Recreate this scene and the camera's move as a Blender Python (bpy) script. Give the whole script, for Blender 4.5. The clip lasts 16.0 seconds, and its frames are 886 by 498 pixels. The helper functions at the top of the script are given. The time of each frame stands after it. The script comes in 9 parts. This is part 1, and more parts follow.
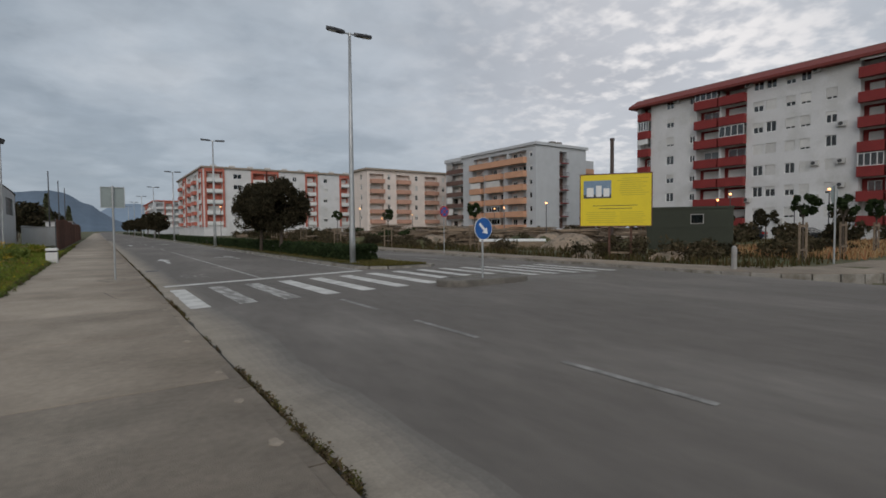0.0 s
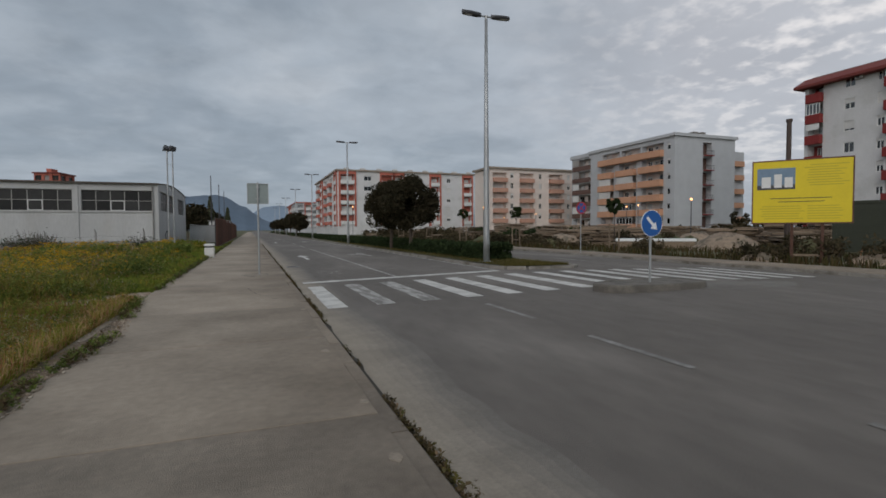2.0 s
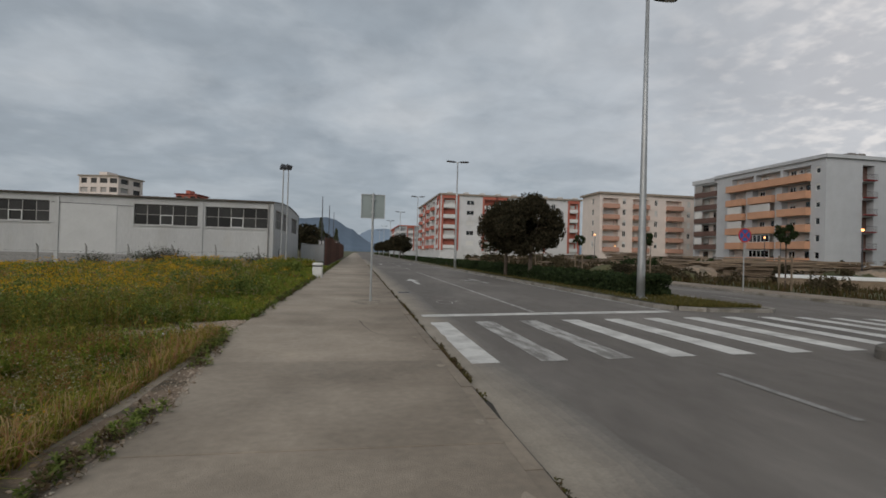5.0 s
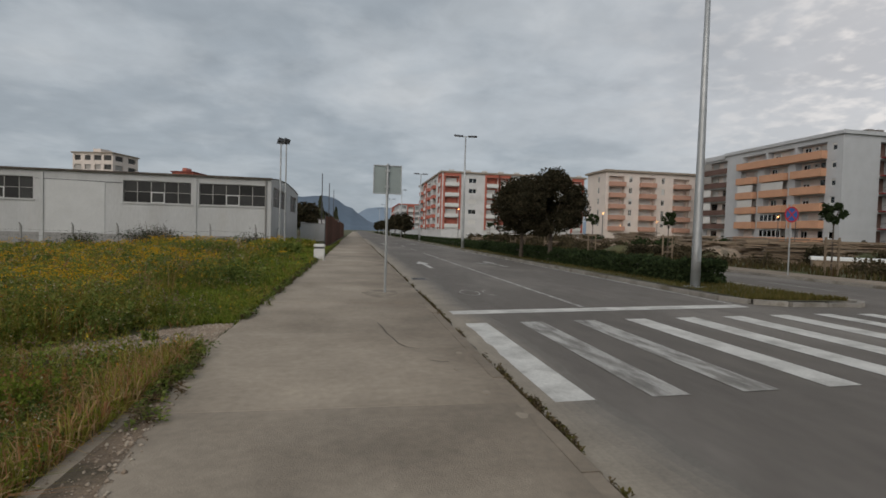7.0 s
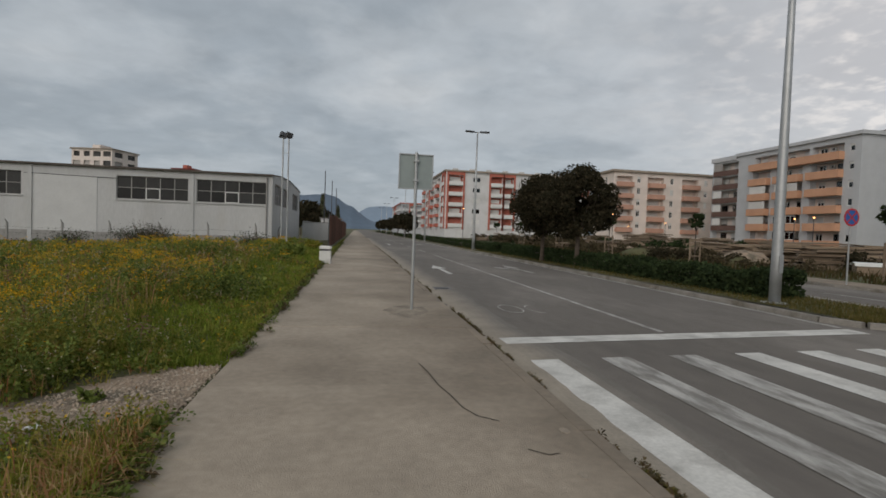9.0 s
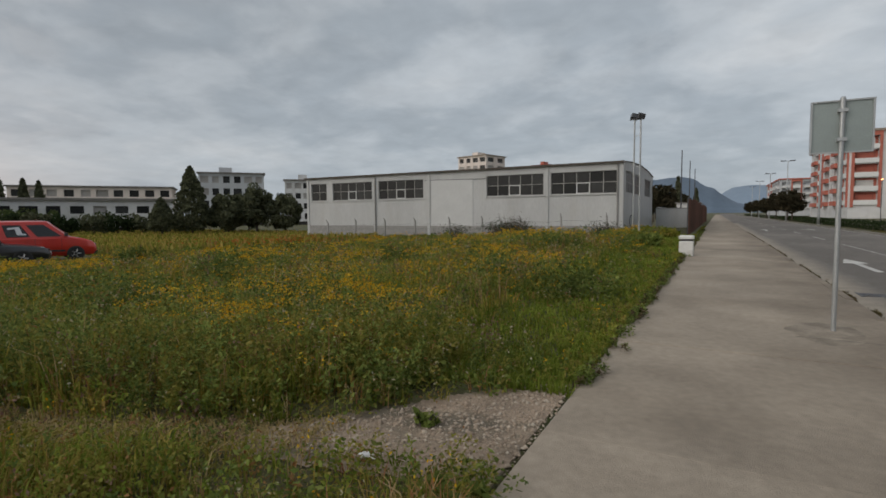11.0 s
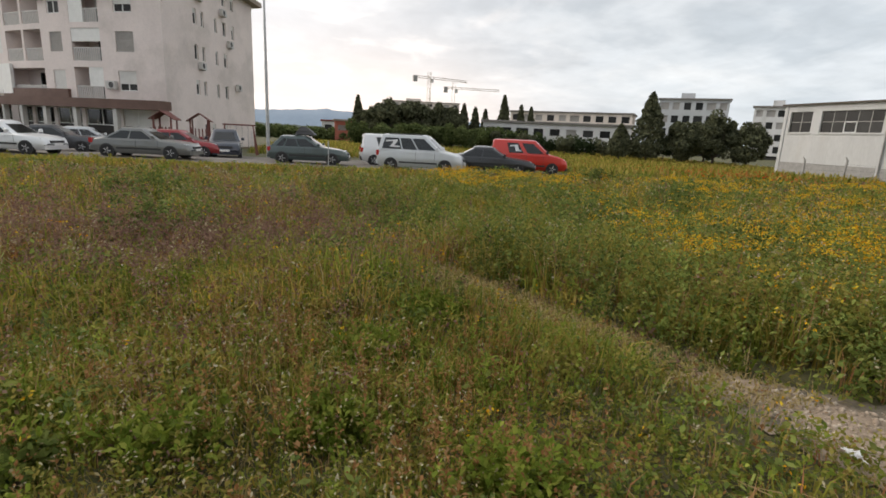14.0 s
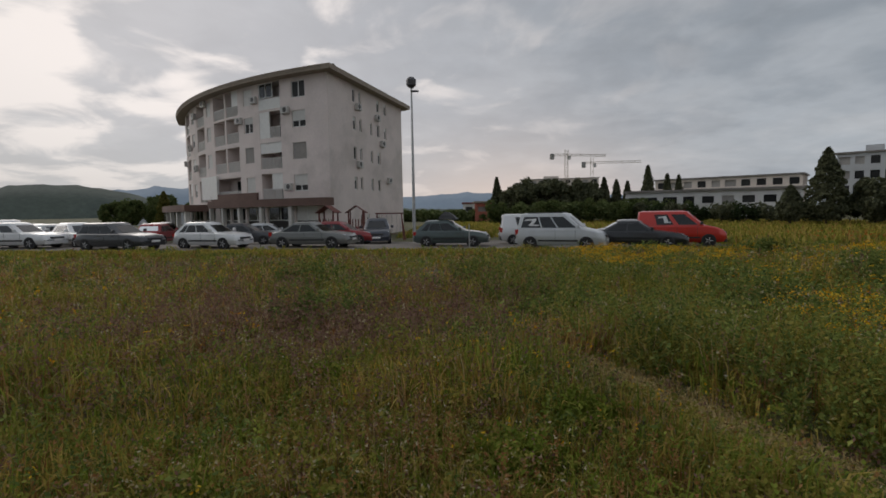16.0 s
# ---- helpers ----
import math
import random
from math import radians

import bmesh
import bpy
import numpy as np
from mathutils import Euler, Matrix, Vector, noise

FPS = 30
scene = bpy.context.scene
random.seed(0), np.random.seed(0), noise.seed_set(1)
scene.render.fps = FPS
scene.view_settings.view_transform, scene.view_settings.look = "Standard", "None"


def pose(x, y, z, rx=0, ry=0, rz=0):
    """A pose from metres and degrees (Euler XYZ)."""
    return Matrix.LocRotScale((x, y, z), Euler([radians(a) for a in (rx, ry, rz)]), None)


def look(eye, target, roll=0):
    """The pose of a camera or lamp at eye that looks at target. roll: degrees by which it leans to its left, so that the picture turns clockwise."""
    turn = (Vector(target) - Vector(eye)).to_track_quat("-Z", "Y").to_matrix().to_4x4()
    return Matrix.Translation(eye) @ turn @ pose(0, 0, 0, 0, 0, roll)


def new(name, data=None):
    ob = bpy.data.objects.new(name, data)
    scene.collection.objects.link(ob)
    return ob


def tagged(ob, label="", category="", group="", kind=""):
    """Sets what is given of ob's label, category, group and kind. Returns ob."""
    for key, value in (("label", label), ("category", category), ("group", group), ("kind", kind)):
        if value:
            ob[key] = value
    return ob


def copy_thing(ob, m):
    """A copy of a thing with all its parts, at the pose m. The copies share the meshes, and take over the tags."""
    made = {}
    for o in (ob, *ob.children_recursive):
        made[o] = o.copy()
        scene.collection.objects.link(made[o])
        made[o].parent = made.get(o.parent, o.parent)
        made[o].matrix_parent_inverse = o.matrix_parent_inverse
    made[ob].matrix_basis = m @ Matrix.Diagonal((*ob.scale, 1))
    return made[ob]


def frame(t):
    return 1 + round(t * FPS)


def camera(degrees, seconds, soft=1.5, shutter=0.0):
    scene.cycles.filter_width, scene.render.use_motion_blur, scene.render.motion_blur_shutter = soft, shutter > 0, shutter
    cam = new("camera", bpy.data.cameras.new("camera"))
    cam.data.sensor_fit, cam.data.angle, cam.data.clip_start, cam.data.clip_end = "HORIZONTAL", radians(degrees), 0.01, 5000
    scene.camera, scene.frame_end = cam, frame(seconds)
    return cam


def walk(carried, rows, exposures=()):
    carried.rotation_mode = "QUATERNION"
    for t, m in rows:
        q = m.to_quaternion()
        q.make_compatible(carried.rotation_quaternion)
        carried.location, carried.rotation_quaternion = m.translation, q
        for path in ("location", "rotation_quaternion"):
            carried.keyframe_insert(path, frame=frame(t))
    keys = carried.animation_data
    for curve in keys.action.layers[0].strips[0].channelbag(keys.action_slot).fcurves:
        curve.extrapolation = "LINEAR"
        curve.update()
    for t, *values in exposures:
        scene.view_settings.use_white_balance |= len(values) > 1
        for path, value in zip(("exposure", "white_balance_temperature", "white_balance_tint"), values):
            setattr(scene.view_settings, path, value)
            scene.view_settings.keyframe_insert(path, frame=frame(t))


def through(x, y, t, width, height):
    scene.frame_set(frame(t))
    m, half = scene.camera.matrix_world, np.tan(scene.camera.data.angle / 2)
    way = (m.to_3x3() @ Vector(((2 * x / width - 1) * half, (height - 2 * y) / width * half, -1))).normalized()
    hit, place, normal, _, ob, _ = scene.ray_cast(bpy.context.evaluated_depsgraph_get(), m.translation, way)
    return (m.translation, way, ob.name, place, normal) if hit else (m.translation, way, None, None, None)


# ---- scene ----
cam = camera(82.6, 16.0, 1.65)
PATH = [
    (0, (-0.068, -0.179, 1.552), (1.061, 1.47, 1.471), -0.4),
    (0.5, (-0.058, 0.185, 1.561), (0.901, 1.938, 1.476), -0.9),
    (1, (0.06, 0.622, 1.548), (0.921, 2.426, 1.467), -1.2),
    (1.5, (0.093, 1.067, 1.519), (0.843, 2.919, 1.439), -0.5),
    (2, (0.12, 1.567, 1.44), (0.832, 3.435, 1.361), -0.3),
    (2.5, (0.138, 2.038, 1.401), (0.742, 3.944, 1.412), -0.4),
    (3, (0.055, 2.581, 1.344), (0.52, 4.526, 1.387), 0.0),
    (3.5, (0.047, 3.103, 1.337), (0.482, 5.055, 1.389), -0.1),
    (4, (0.016, 3.713, 1.34), (0.417, 5.672, 1.394), 0.3),
    (4.5, (-0.04, 4.321, 1.349), (0.329, 6.286, 1.391), 2.2),
    (5, (-0.076, 4.907, 1.365), (0.265, 6.878, 1.383), 1.6),
    (5.2, (-0.12, 5.19, 1.373), (0.214, 7.161, 1.356), 2.0),
    (7.5, (-0.455, 7.676, 1.463), (-0.107, 9.645, 1.396), 1.6),
    (8, (-0.576, 8.201, 1.49), (-0.211, 10.167, 1.427), 2.3),
    (8.2, (-0.6, 8.406, 1.486), (-0.23, 10.371, 1.426), 2.2),
    (10.5, (-0.975, 10.798, 1.537), (-1.212, 12.781, 1.43), -0.8),
    (11, (-0.992, 10.831, 1.54), (-1.944, 12.585, 1.405), -0.5),
    (11.5, (-0.994, 10.828, 1.536), (-2.377, 12.264, 1.377), -0.0),
    (12, (-0.981, 10.805, 1.536), (-2.572, 12.003, 1.353), -0.1),
    (12.5, (-0.976, 10.791, 1.534), (-2.703, 11.764, 1.268), 1.0),
    (13, (-0.938, 10.726, 1.529), (-2.733, 11.533, 1.171), 2.1),
    (13.5, (-1.091, 10.675, 1.499), (-2.933, 11.328, 1.074), 3.3),
    (14, (-1.209, 10.67, 1.518), (-3.099, 11.15, 1.076), 2.7),
    (14.5, (-1.28, 10.689, 1.525), (-3.211, 10.978, 1.093), 1.1),
    (15, (-1.283, 10.651, 1.579), (-3.258, 10.745, 1.279), -0.7),
    (15.5, (-1.302, 10.658, 1.61), (-3.293, 10.654, 1.415), -1.2),
    (16, (-1.361, 10.686, 1.617), (-3.355, 10.621, 1.468), -1.0),
]
EXPOSURES = [(0, -0.03, 6500, 10), (2.0, -0.14, 6450, 10), (3.5, -0.13, 6600, 10), (5.0, -0.03, 6750, 10), (8, 0.03, 6850, 10), (10.5, 0.08, 6850, 10), (11.5, 0.2, 6900, 11), (12.5, 0.36, 7100, 12), (13.0, 0.68, 7150, 12), (13.5, 0.88, 7200, 12), (14.0, 0.98, 7200, 12), (14.5, 0.62, 7100, 12), (15.1, 0.16, 6950, 12), (15.6, -0.04, 6850, 12), (16, -0.06, 6850, 12)]
walk(cam, [(t, look(eye, target, roll)) for t, eye, target, roll in PATH], EXPOSURES)



# ---------------------------------------------------------------- sky and light
def build_sky():
    world = bpy.data.worlds.new("overcast_sky")
    scene.world = world
    world.use_nodes = True
    nt = world.node_tree
    nt.nodes.clear()
    N, L = nt.nodes.new, nt.links.new

    def math_node(op, a, b=None, clamp=False):
        n = N("ShaderNodeMath")
        n.operation, n.use_clamp = op, clamp
        for i, v in enumerate((a, b)):
            if v is None:
                continue
            if isinstance(v, (int, float)):
                n.inputs[i].default_value = v
            else:
                L(v, n.inputs[i])
        return n.outputs[0]

    def mix(fac, a, b, mode="MIX"):
        n = N("ShaderNodeMixRGB")
        n.blend_type = mode
        for i, v in enumerate((fac, a, b)):
            if isinstance(v, (int, float)):
                n.inputs[i].default_value = v
            elif isinstance(v, tuple):
                n.inputs[i].default_value = (*v, 1)
            else:
                L(v, n.inputs[i])
        return n.outputs[0]

    def ramp(fac, stops):
        n = N("ShaderNodeValToRGB")
        n.color_ramp.interpolation = "EASE"
        while len(n.color_ramp.elements) < len(stops):
            n.color_ramp.elements.new(0.5)
        for e, (p, c) in zip(n.color_ramp.elements, stops):
            e.position, e.color = p, (*c, 1)
        L(fac, n.inputs[0])
        return n.outputs[0]

    sky = N("ShaderNodeTexSky")
    sky.sky_type, sky.sun_disc = "NISHITA", False
    sky.sun_elevation, sky.sun_rotation = radians(30), radians(SUN_AZ)
    sky.air_density, sky.dust_density = 1.0, 2.0
    co = N("ShaderNodeTexCoord")
    sep = N("ShaderNodeSeparateXYZ")
    L(co.outputs["Generated"], sep.inputs[0])
    x, y, z = sep.outputs
    up = math_node("MAXIMUM", z, 0.0)
    low = math_node("ADD", up, 0.20)
    comb = N("ShaderNodeCombineXYZ")
    L(math_node("DIVIDE", x, low), comb.inputs[0])
    L(math_node("DIVIDE", y, low), comb.inputs[1])

    def clouds(scale, detail, rough, distortion, seed):
        n = N("ShaderNodeTexNoise")
        n.inputs["Scale"].default_value = scale
        n.inputs["Detail"].default_value = detail
        n.inputs["Roughness"].default_value = rough
        n.inputs["Distortion"].default_value = distortion
        off = N("ShaderNodeVectorMath")
        off.operation = "ADD"
        off.inputs[1].default_value = (seed, seed * 0.7, seed * 0.3)
        L(comb.outputs[0], off.inputs[0])
        L(off.outputs[0], n.inputs["Vector"])
        return n.outputs["Fac"]

    big = clouds(0.5, 3, 0.5, 0.1, 3.1)
    mid = clouds(1.9, 6, 0.52, 0.2, 7.7)
    fine = clouds(12.0, 3, 0.5, 0.1, 1.3)

    # how near a direction lies to the bright parts of the sky
    def glow(az, el, power):
        d = N("ShaderNodeVectorMath")
        d.operation = "DOT_PRODUCT"
        L(co.outputs["Generated"], d.inputs[0])
        a, e = radians(az), radians(el)
        d.inputs[1].default_value = (-math.sin(a) * math.cos(e), math.cos(a) * math.cos(e), math.sin(e))
        return math_node("POWER", math_node("MAXIMUM", d.outputs["Value"], 0.0), power)

    east = glow(-56, 16, 14)
    west = glow(116, 12, 6)
    cover = math_node("ADD", math_node("MULTIPLY", big, 0.5), math_node("MULTIPLY", mid, 0.5))
    base = ramp(cover, [(0.34, SKY_LIGHT), (0.46, SKY_MID), (0.56, SKY_DARK), (0.68, SKY_MID)])
    cells = ramp(math_node("ADD", math_node("MULTIPLY", fine, 0.6), math_node("MULTIPLY", mid, 0.4)), [(0.36, (1, 1, 1)), (0.54, (0, 0, 0))])
    streak = clouds(2.6, 5, 0.5, 0.4, 5.2)
    breaks = ramp(math_node("ADD", math_node("MULTIPLY", streak, 0.6), math_node("MULTIPLY", big, 0.4)), [(0.43, (1, 1, 1)), (0.54, (0, 0, 0))])
    puffs = clouds(5.2, 5, 0.56, 0.3, 11.9)
    tone = math_node("ADD", 0.80, math_node("MULTIPLY", puffs, 0.42))
    base = mix(1.0, base, tone, "MULTIPLY")
    col = mix(math_node("MULTIPLY", math_node("MINIMUM", math_node("ADD", math_node("MULTIPLY", east, 1.15), math_node("MULTIPLY", west, 1.0)), 1.0), 0.55), base, SKY_WARM)
    col = mix(math_node("MULTIPLY", glow(-60, 16, 22), cells), col, SKY_CELL)
    col = mix(math_node("MULTIPLY", west, breaks), col, SKY_HOLE)
    # a heavier bank of cloud over the north-west
    bank = math_node("SUBTRACT", 1.0, math_node("MULTIPLY", glow(60, 27, 14), 0.17))
    col = mix(1.0, col, bank, "MULTIPLY")
    # a paler, warmer band low over the west, a blue-grey one elsewhere
    hor = math_node("POWER", math_node("SUBTRACT", 1.0, up), 9.0)
    col = mix(math_node("MULTIPLY", hor, 0.65), col, SKY_HORIZON)
    col = mix(math_node("MULTIPLY", math_node("MULTIPLY", hor, glow(84, 2, 26)), 0.85), col, SKY_WEST)
    col = mix(0.93, sky.outputs[0], col)
    bg = N("ShaderNodeBackground")
    bg.inputs["Strength"].default_value = 0.10
    L(col, bg.inputs["Color"])
    out = N("ShaderNodeOutputWorld")
    L(bg.outputs[0], out.inputs[0])


SUN_AZ = 213
SKY_LIGHT, SKY_MID, SKY_DARK = (5.2, 5.6, 6.05), (4.2, 4.7, 5.25), (3.2, 3.7, 4.25)
SKY_WARM, SKY_HOLE = (6.8, 6.65, 6.9), (9.8, 9.4, 9.3)
SKY_CELL = (9.3, 9.0, 8.9)
SKY_HORIZON, SKY_WEST = (3.2, 3.8, 4.6), (9.0, 7.4, 6.6)
build_sky()
sun = new("sun", bpy.data.lights.new("sun", "SUN"))
sun.data.energy, sun.data.angle, sun.data.color = 1.15, radians(60), (1.0, 0.96, 0.92)
sun.matrix_world = look((0, 0, 50), (34, 52, 14))


# ---------------------------------------------------------------- materials
def material(name, color, rough=0.8, metal=0.0, vary=0.15, scale=3.0, bump=0.0, bump_scale=40.0, spread=0.0, island=0.0, stain=None, stain_scale=0.5,
             stain_edge=(0.5, 0.62), stretch=(1, 1, 1), ramp=None, emit=0.0, spec=0.5, through=0.0, world=False, band=None):
    """color varied by noise at two scales; stain: a second colour in patches; spread: by object; island: by loose piece, along ramp."""
    m = bpy.data.materials.new(name)
    m.use_nodes = True
    nt = m.node_tree
    N, L = nt.nodes.new, nt.links.new
    b = nt.nodes["Principled BSDF"]
    b.inputs["Roughness"].default_value, b.inputs["Metallic"].default_value = rough, metal
    b.inputs["Specular IOR Level"].default_value = spec
    co = N("ShaderNodeTexCoord")
    mp = N("ShaderNodeMapping")
    mp.inputs["Scale"].default_value = stretch
    L(N("ShaderNodeNewGeometry").outputs["Position"] if world else co.outputs["Object"], mp.inputs[0])

    def noise_at(s, detail=4.0, rough_=0.6):
        n = N("ShaderNodeTexNoise")
        n.inputs["Scale"].default_value, n.inputs["Detail"].default_value, n.inputs["Roughness"].default_value = s, detail, rough_
        L(mp.outputs[0], n.inputs["Vector"])
        return n.outputs["Fac"]

    def mixed(fac, a, c, mode="MIX"):
        n = N("ShaderNodeMixRGB")
        n.blend_type = mode
        for i, v in enumerate((fac, a, c)):
            if isinstance(v, (int, float)):
                n.inputs[i].default_value = v
            elif isinstance(v, tuple):
                n.inputs[i].default_value = (*v, 1)
            else:
                L(v, n.inputs[i])
        return n.outputs[0]

    def mapped(v, a, c, lo, hi):
        n = N("ShaderNodeMapRange")
        n.inputs[1].default_value, n.inputs[2].default_value, n.inputs[3].default_value, n.inputs[4].default_value = a, c, lo, hi
        L(v, n.inputs[0])
        return n.outputs[0]

    col = color
    if ramp:
        g = N("ShaderNodeNewGeometry")
        r = N("ShaderNodeValToRGB")
        while len(r.color_ramp.elements) < len(ramp):
            r.color_ramp.elements.new(0.5)
        for i, (e, c) in enumerate(zip(r.color_ramp.elements, ramp)):
            e.position, e.color = i / (len(ramp) - 1), (*c, 1)
        L(g.outputs["Random Per Island"], r.inputs[0])
        col = r.outputs[0]
    if stain:
        where = noise_at(stain_scale, 6.0)
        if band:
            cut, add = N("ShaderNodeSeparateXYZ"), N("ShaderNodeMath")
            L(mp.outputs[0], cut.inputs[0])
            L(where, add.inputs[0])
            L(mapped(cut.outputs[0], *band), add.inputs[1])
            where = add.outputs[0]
        col = mixed(mapped(where, *stain_edge, 0.0, 1.0), col, stain)
    if vary:
        v1 = mapped(noise_at(scale), 0.3, 0.7, 1 - vary, 1 + vary)
        v2 = mapped(noise_at(scale * 14, 3.0), 0.3, 0.7, 1 - vary * 0.7, 1 + vary * 0.7)
        col = mixed(1.0, col, v1, "MULTIPLY")
        col = mixed(1.0, col, v2, "MULTIPLY")
    if spread:
        o = N("ShaderNodeObjectInfo")
        col = mixed(1.0, col, mapped(o.outputs["Random"], 0, 1, 1 - spread, 1 + spread), "MULTIPLY")
    if isinstance(col, tuple):
        b.inputs["Base Color"].default_value = (*col, 1)
    else:
        L(col, b.inputs["Base Color"])
    if bump:
        n = N("ShaderNodeBump")
        n.inputs["Strength"].default_value, n.inputs["Distance"].default_value = min(1.0, bump), 0.02
        L(noise_at(bump_scale, 3.0), n.inputs["Height"])
        L(n.outputs[0], b.inputs["Normal"])
    if emit:
        b.inputs["Emission Color"].default_value = (*color, 1)
        b.inputs["Emission Strength"].default_value = emit
    if through:
        t = N("ShaderNodeBsdfTranslucent")
        if isinstance(col, tuple):
            t.inputs[0].default_value = (*col, 1)
        else:
            L(col, t.inputs[0])
        ms = N("ShaderNodeMixShader")
        ms.inputs[0].default_value = through
        L(b.outputs[0], ms.inputs[1])
        L(t.outputs[0], ms.inputs[2])
        L(ms.outputs[0], nt.nodes["Material Output"].inputs[0])
    return m


ASPHALT = material("asphalt", (0.140, 0.123, 0.107), 0.88, vary=0.15, scale=0.3, bump=0.5, bump_scale=160, stain=(0.174, 0.155, 0.136), stain_scale=0.30, stretch=(1, 0.35, 1))
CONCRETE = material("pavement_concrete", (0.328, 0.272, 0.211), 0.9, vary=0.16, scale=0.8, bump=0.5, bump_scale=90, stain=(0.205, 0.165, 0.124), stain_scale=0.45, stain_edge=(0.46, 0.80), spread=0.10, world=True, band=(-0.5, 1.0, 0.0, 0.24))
KERB = material("kerb_concrete", (0.27, 0.25, 0.22), 0.9, vary=0.2, scale=2.0, bump=0.5, bump_scale=60, spread=0.12, stain=(0.17, 0.15, 0.12), stain_scale=1.3, world=True)
PAINT = material("road_paint", (0.56, 0.545, 0.51), 0.8, vary=0.14, scale=2.0, stain=(0.36, 0.345, 0.32), stain_scale=2.2, stain_edge=(0.46, 0.7), bump=0.2, bump_scale=150)
WORN = material("worn_road_paint", (0.40, 0.385, 0.36), 0.8, vary=0.2, scale=3.0, stain=(0.19, 0.178, 0.16), stain_scale=2.6, stain_edge=(0.42, 0.62), stretch=(2.6, 0.6, 1), bump=0.3, bump_scale=150)
FAINT = material("faint_road_paint", (0.27, 0.26, 0.243), 0.85, vary=0.2, scale=3.0, stain=(0.175, 0.166, 0.152), stain_scale=3.2, stain_edge=(0.42, 0.6), bump=0.3, bump_scale=150)
SOIL = material("field_soil", (0.085, 0.078, 0.032), 0.95, vary=0.3, scale=0.8, bump=0.8, bump_scale=14, stain=(0.06, 0.072, 0.02), stain_scale=0.35)
GRAVEL_SOIL = material("gravel_soil", (0.31, 0.235, 0.17), 0.95, vary=0.2, scale=3.0, bump=1.0, bump_scale=50, stain=(0.15, 0.125, 0.09), stain_scale=1.6)
ISLAND = material("grimy_island_concrete", (0.15, 0.135, 0.115), 0.92, vary=0.2, scale=2.5, stain=(0.105, 0.096, 0.082), stain_scale=2.0, bump=0.5, bump_scale=60)
VERGE_SOIL = material("verge_soil", (0.20, 0.145, 0.10), 0.95, vary=0.3, scale=3.0, bump=1.0, bump_scale=40, stain=(0.09, 0.07, 0.045), stain_scale=2.2)
STONE = material("gravel", (0.4, 0.37, 0.32), 0.9, vary=0.1, ramp=[(0.27, 0.205, 0.15), (0.34, 0.27, 0.205), (0.45, 0.385, 0.31)])
TURF = material("turf", (0.085, 0.08, 0.034), 0.95, vary=0.3, scale=1.2, bump=0.8, bump_scale=30, stain=(0.15, 0.13, 0.06), stain_scale=0.8)
WHITE_WALL = material("white_render", (0.635, 0.63, 0.625), 0.88, vary=0.06, scale=0.4, bump=0.2, bump_scale=30, stain=(0.56, 0.555, 0.54), stain_scale=0.25)
SHED_WALL = material("old_white_render", (0.49, 0.49, 0.483), 0.9, vary=0.08, scale=0.6, bump=0.3, bump_scale=20, stain=(0.47, 0.462, 0.445), stain_scale=0.8, stain_edge=(0.5, 0.75), stretch=(1, 1, 0.25))
PATCH_WALL = material("fresh_white_render", (0.56, 0.56, 0.55), 0.85, vary=0.05, scale=0.8)
GREY_WALL = material("grey_render", (0.475, 0.487, 0.50), 0.88, vary=0.06, scale=0.5, bump=0.2, bump_scale=30)
BEIGE_WALL = material("beige_render", (0.70, 0.62, 0.59), 0.9, vary=0.06, scale=0.4, bump=0.3, bump_scale=25, stain=(0.60, 0.535, 0.505), stain_scale=0.25)
CREAM_WALL = material("cream_render", (0.70, 0.615, 0.555), 0.9, vary=0.06, scale=0.5)
ORANGE_WALL = material("orange_render", (0.56, 0.305, 0.19), 0.88, vary=0.07, scale=0.6)
CORAL_WALL = material("coral_render", (0.44, 0.135, 0.095), 0.88, vary=0.07, scale=0.6)
RED_WALL = material("dark_red_render", (0.21, 0.026, 0.024), 0.85, vary=0.1, scale=0.6)
BROWN_TRIM = material("brown_cladding", (0.13, 0.075, 0.06), 0.75, vary=0.15, scale=1.0)
# Near-black fill for the solid cores: the shade of unlit rooms as colour.
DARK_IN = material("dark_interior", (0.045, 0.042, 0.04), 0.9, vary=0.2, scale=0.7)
# Opaque panes; the unlit room behind them is painted into the near-black.
DARK_PANE = material("dusty_glass", (0.032, 0.032, 0.031), 0.35, vary=0.2, scale=1.2, spread=0.5, spec=0.22)
FRAME_WHITE = material("white_window_frame", (0.7, 0.7, 0.68), 0.6, vary=0.05)
FRAME_DARK = material("dark_window_frame", (0.06, 0.06, 0.06), 0.6, vary=0.1)
SHUTTER = material("roller_shutter", (0.62, 0.61, 0.585), 0.7, vary=0.06, spread=0.12)
SHUTTER_GREY = material("grey_roller_shutter", (0.34, 0.32, 0.30), 0.7, vary=0.08, spread=0.15)
ROOF_GREY = material("grey_roof", (0.19, 0.175, 0.16), 0.85, vary=0.2, scale=0.8)
ROOF_TAN = material("tan_eaves", (0.30, 0.25, 0.20), 0.85, vary=0.12)
ROOF_RED = material("red_roof", (0.17, 0.035, 0.028), 0.85, vary=0.15)
STEEL = material("galvanised_steel", (0.40, 0.41, 0.41), 0.45, 0.6, vary=0.12, scale=3.0)
STEEL_BACK = material("sign_back_aluminium", (0.27, 0.31, 0.30), 0.5, 0.3, vary=0.08, scale=4.0)
DARK_STEEL = material("dark_steel", (0.07, 0.07, 0.075), 0.5, 0.3, vary=0.1)
SHED_EDGE = material("dark_brown_roof_sheet", (0.085, 0.07, 0.058), 0.8, vary=0.2, scale=1.5)
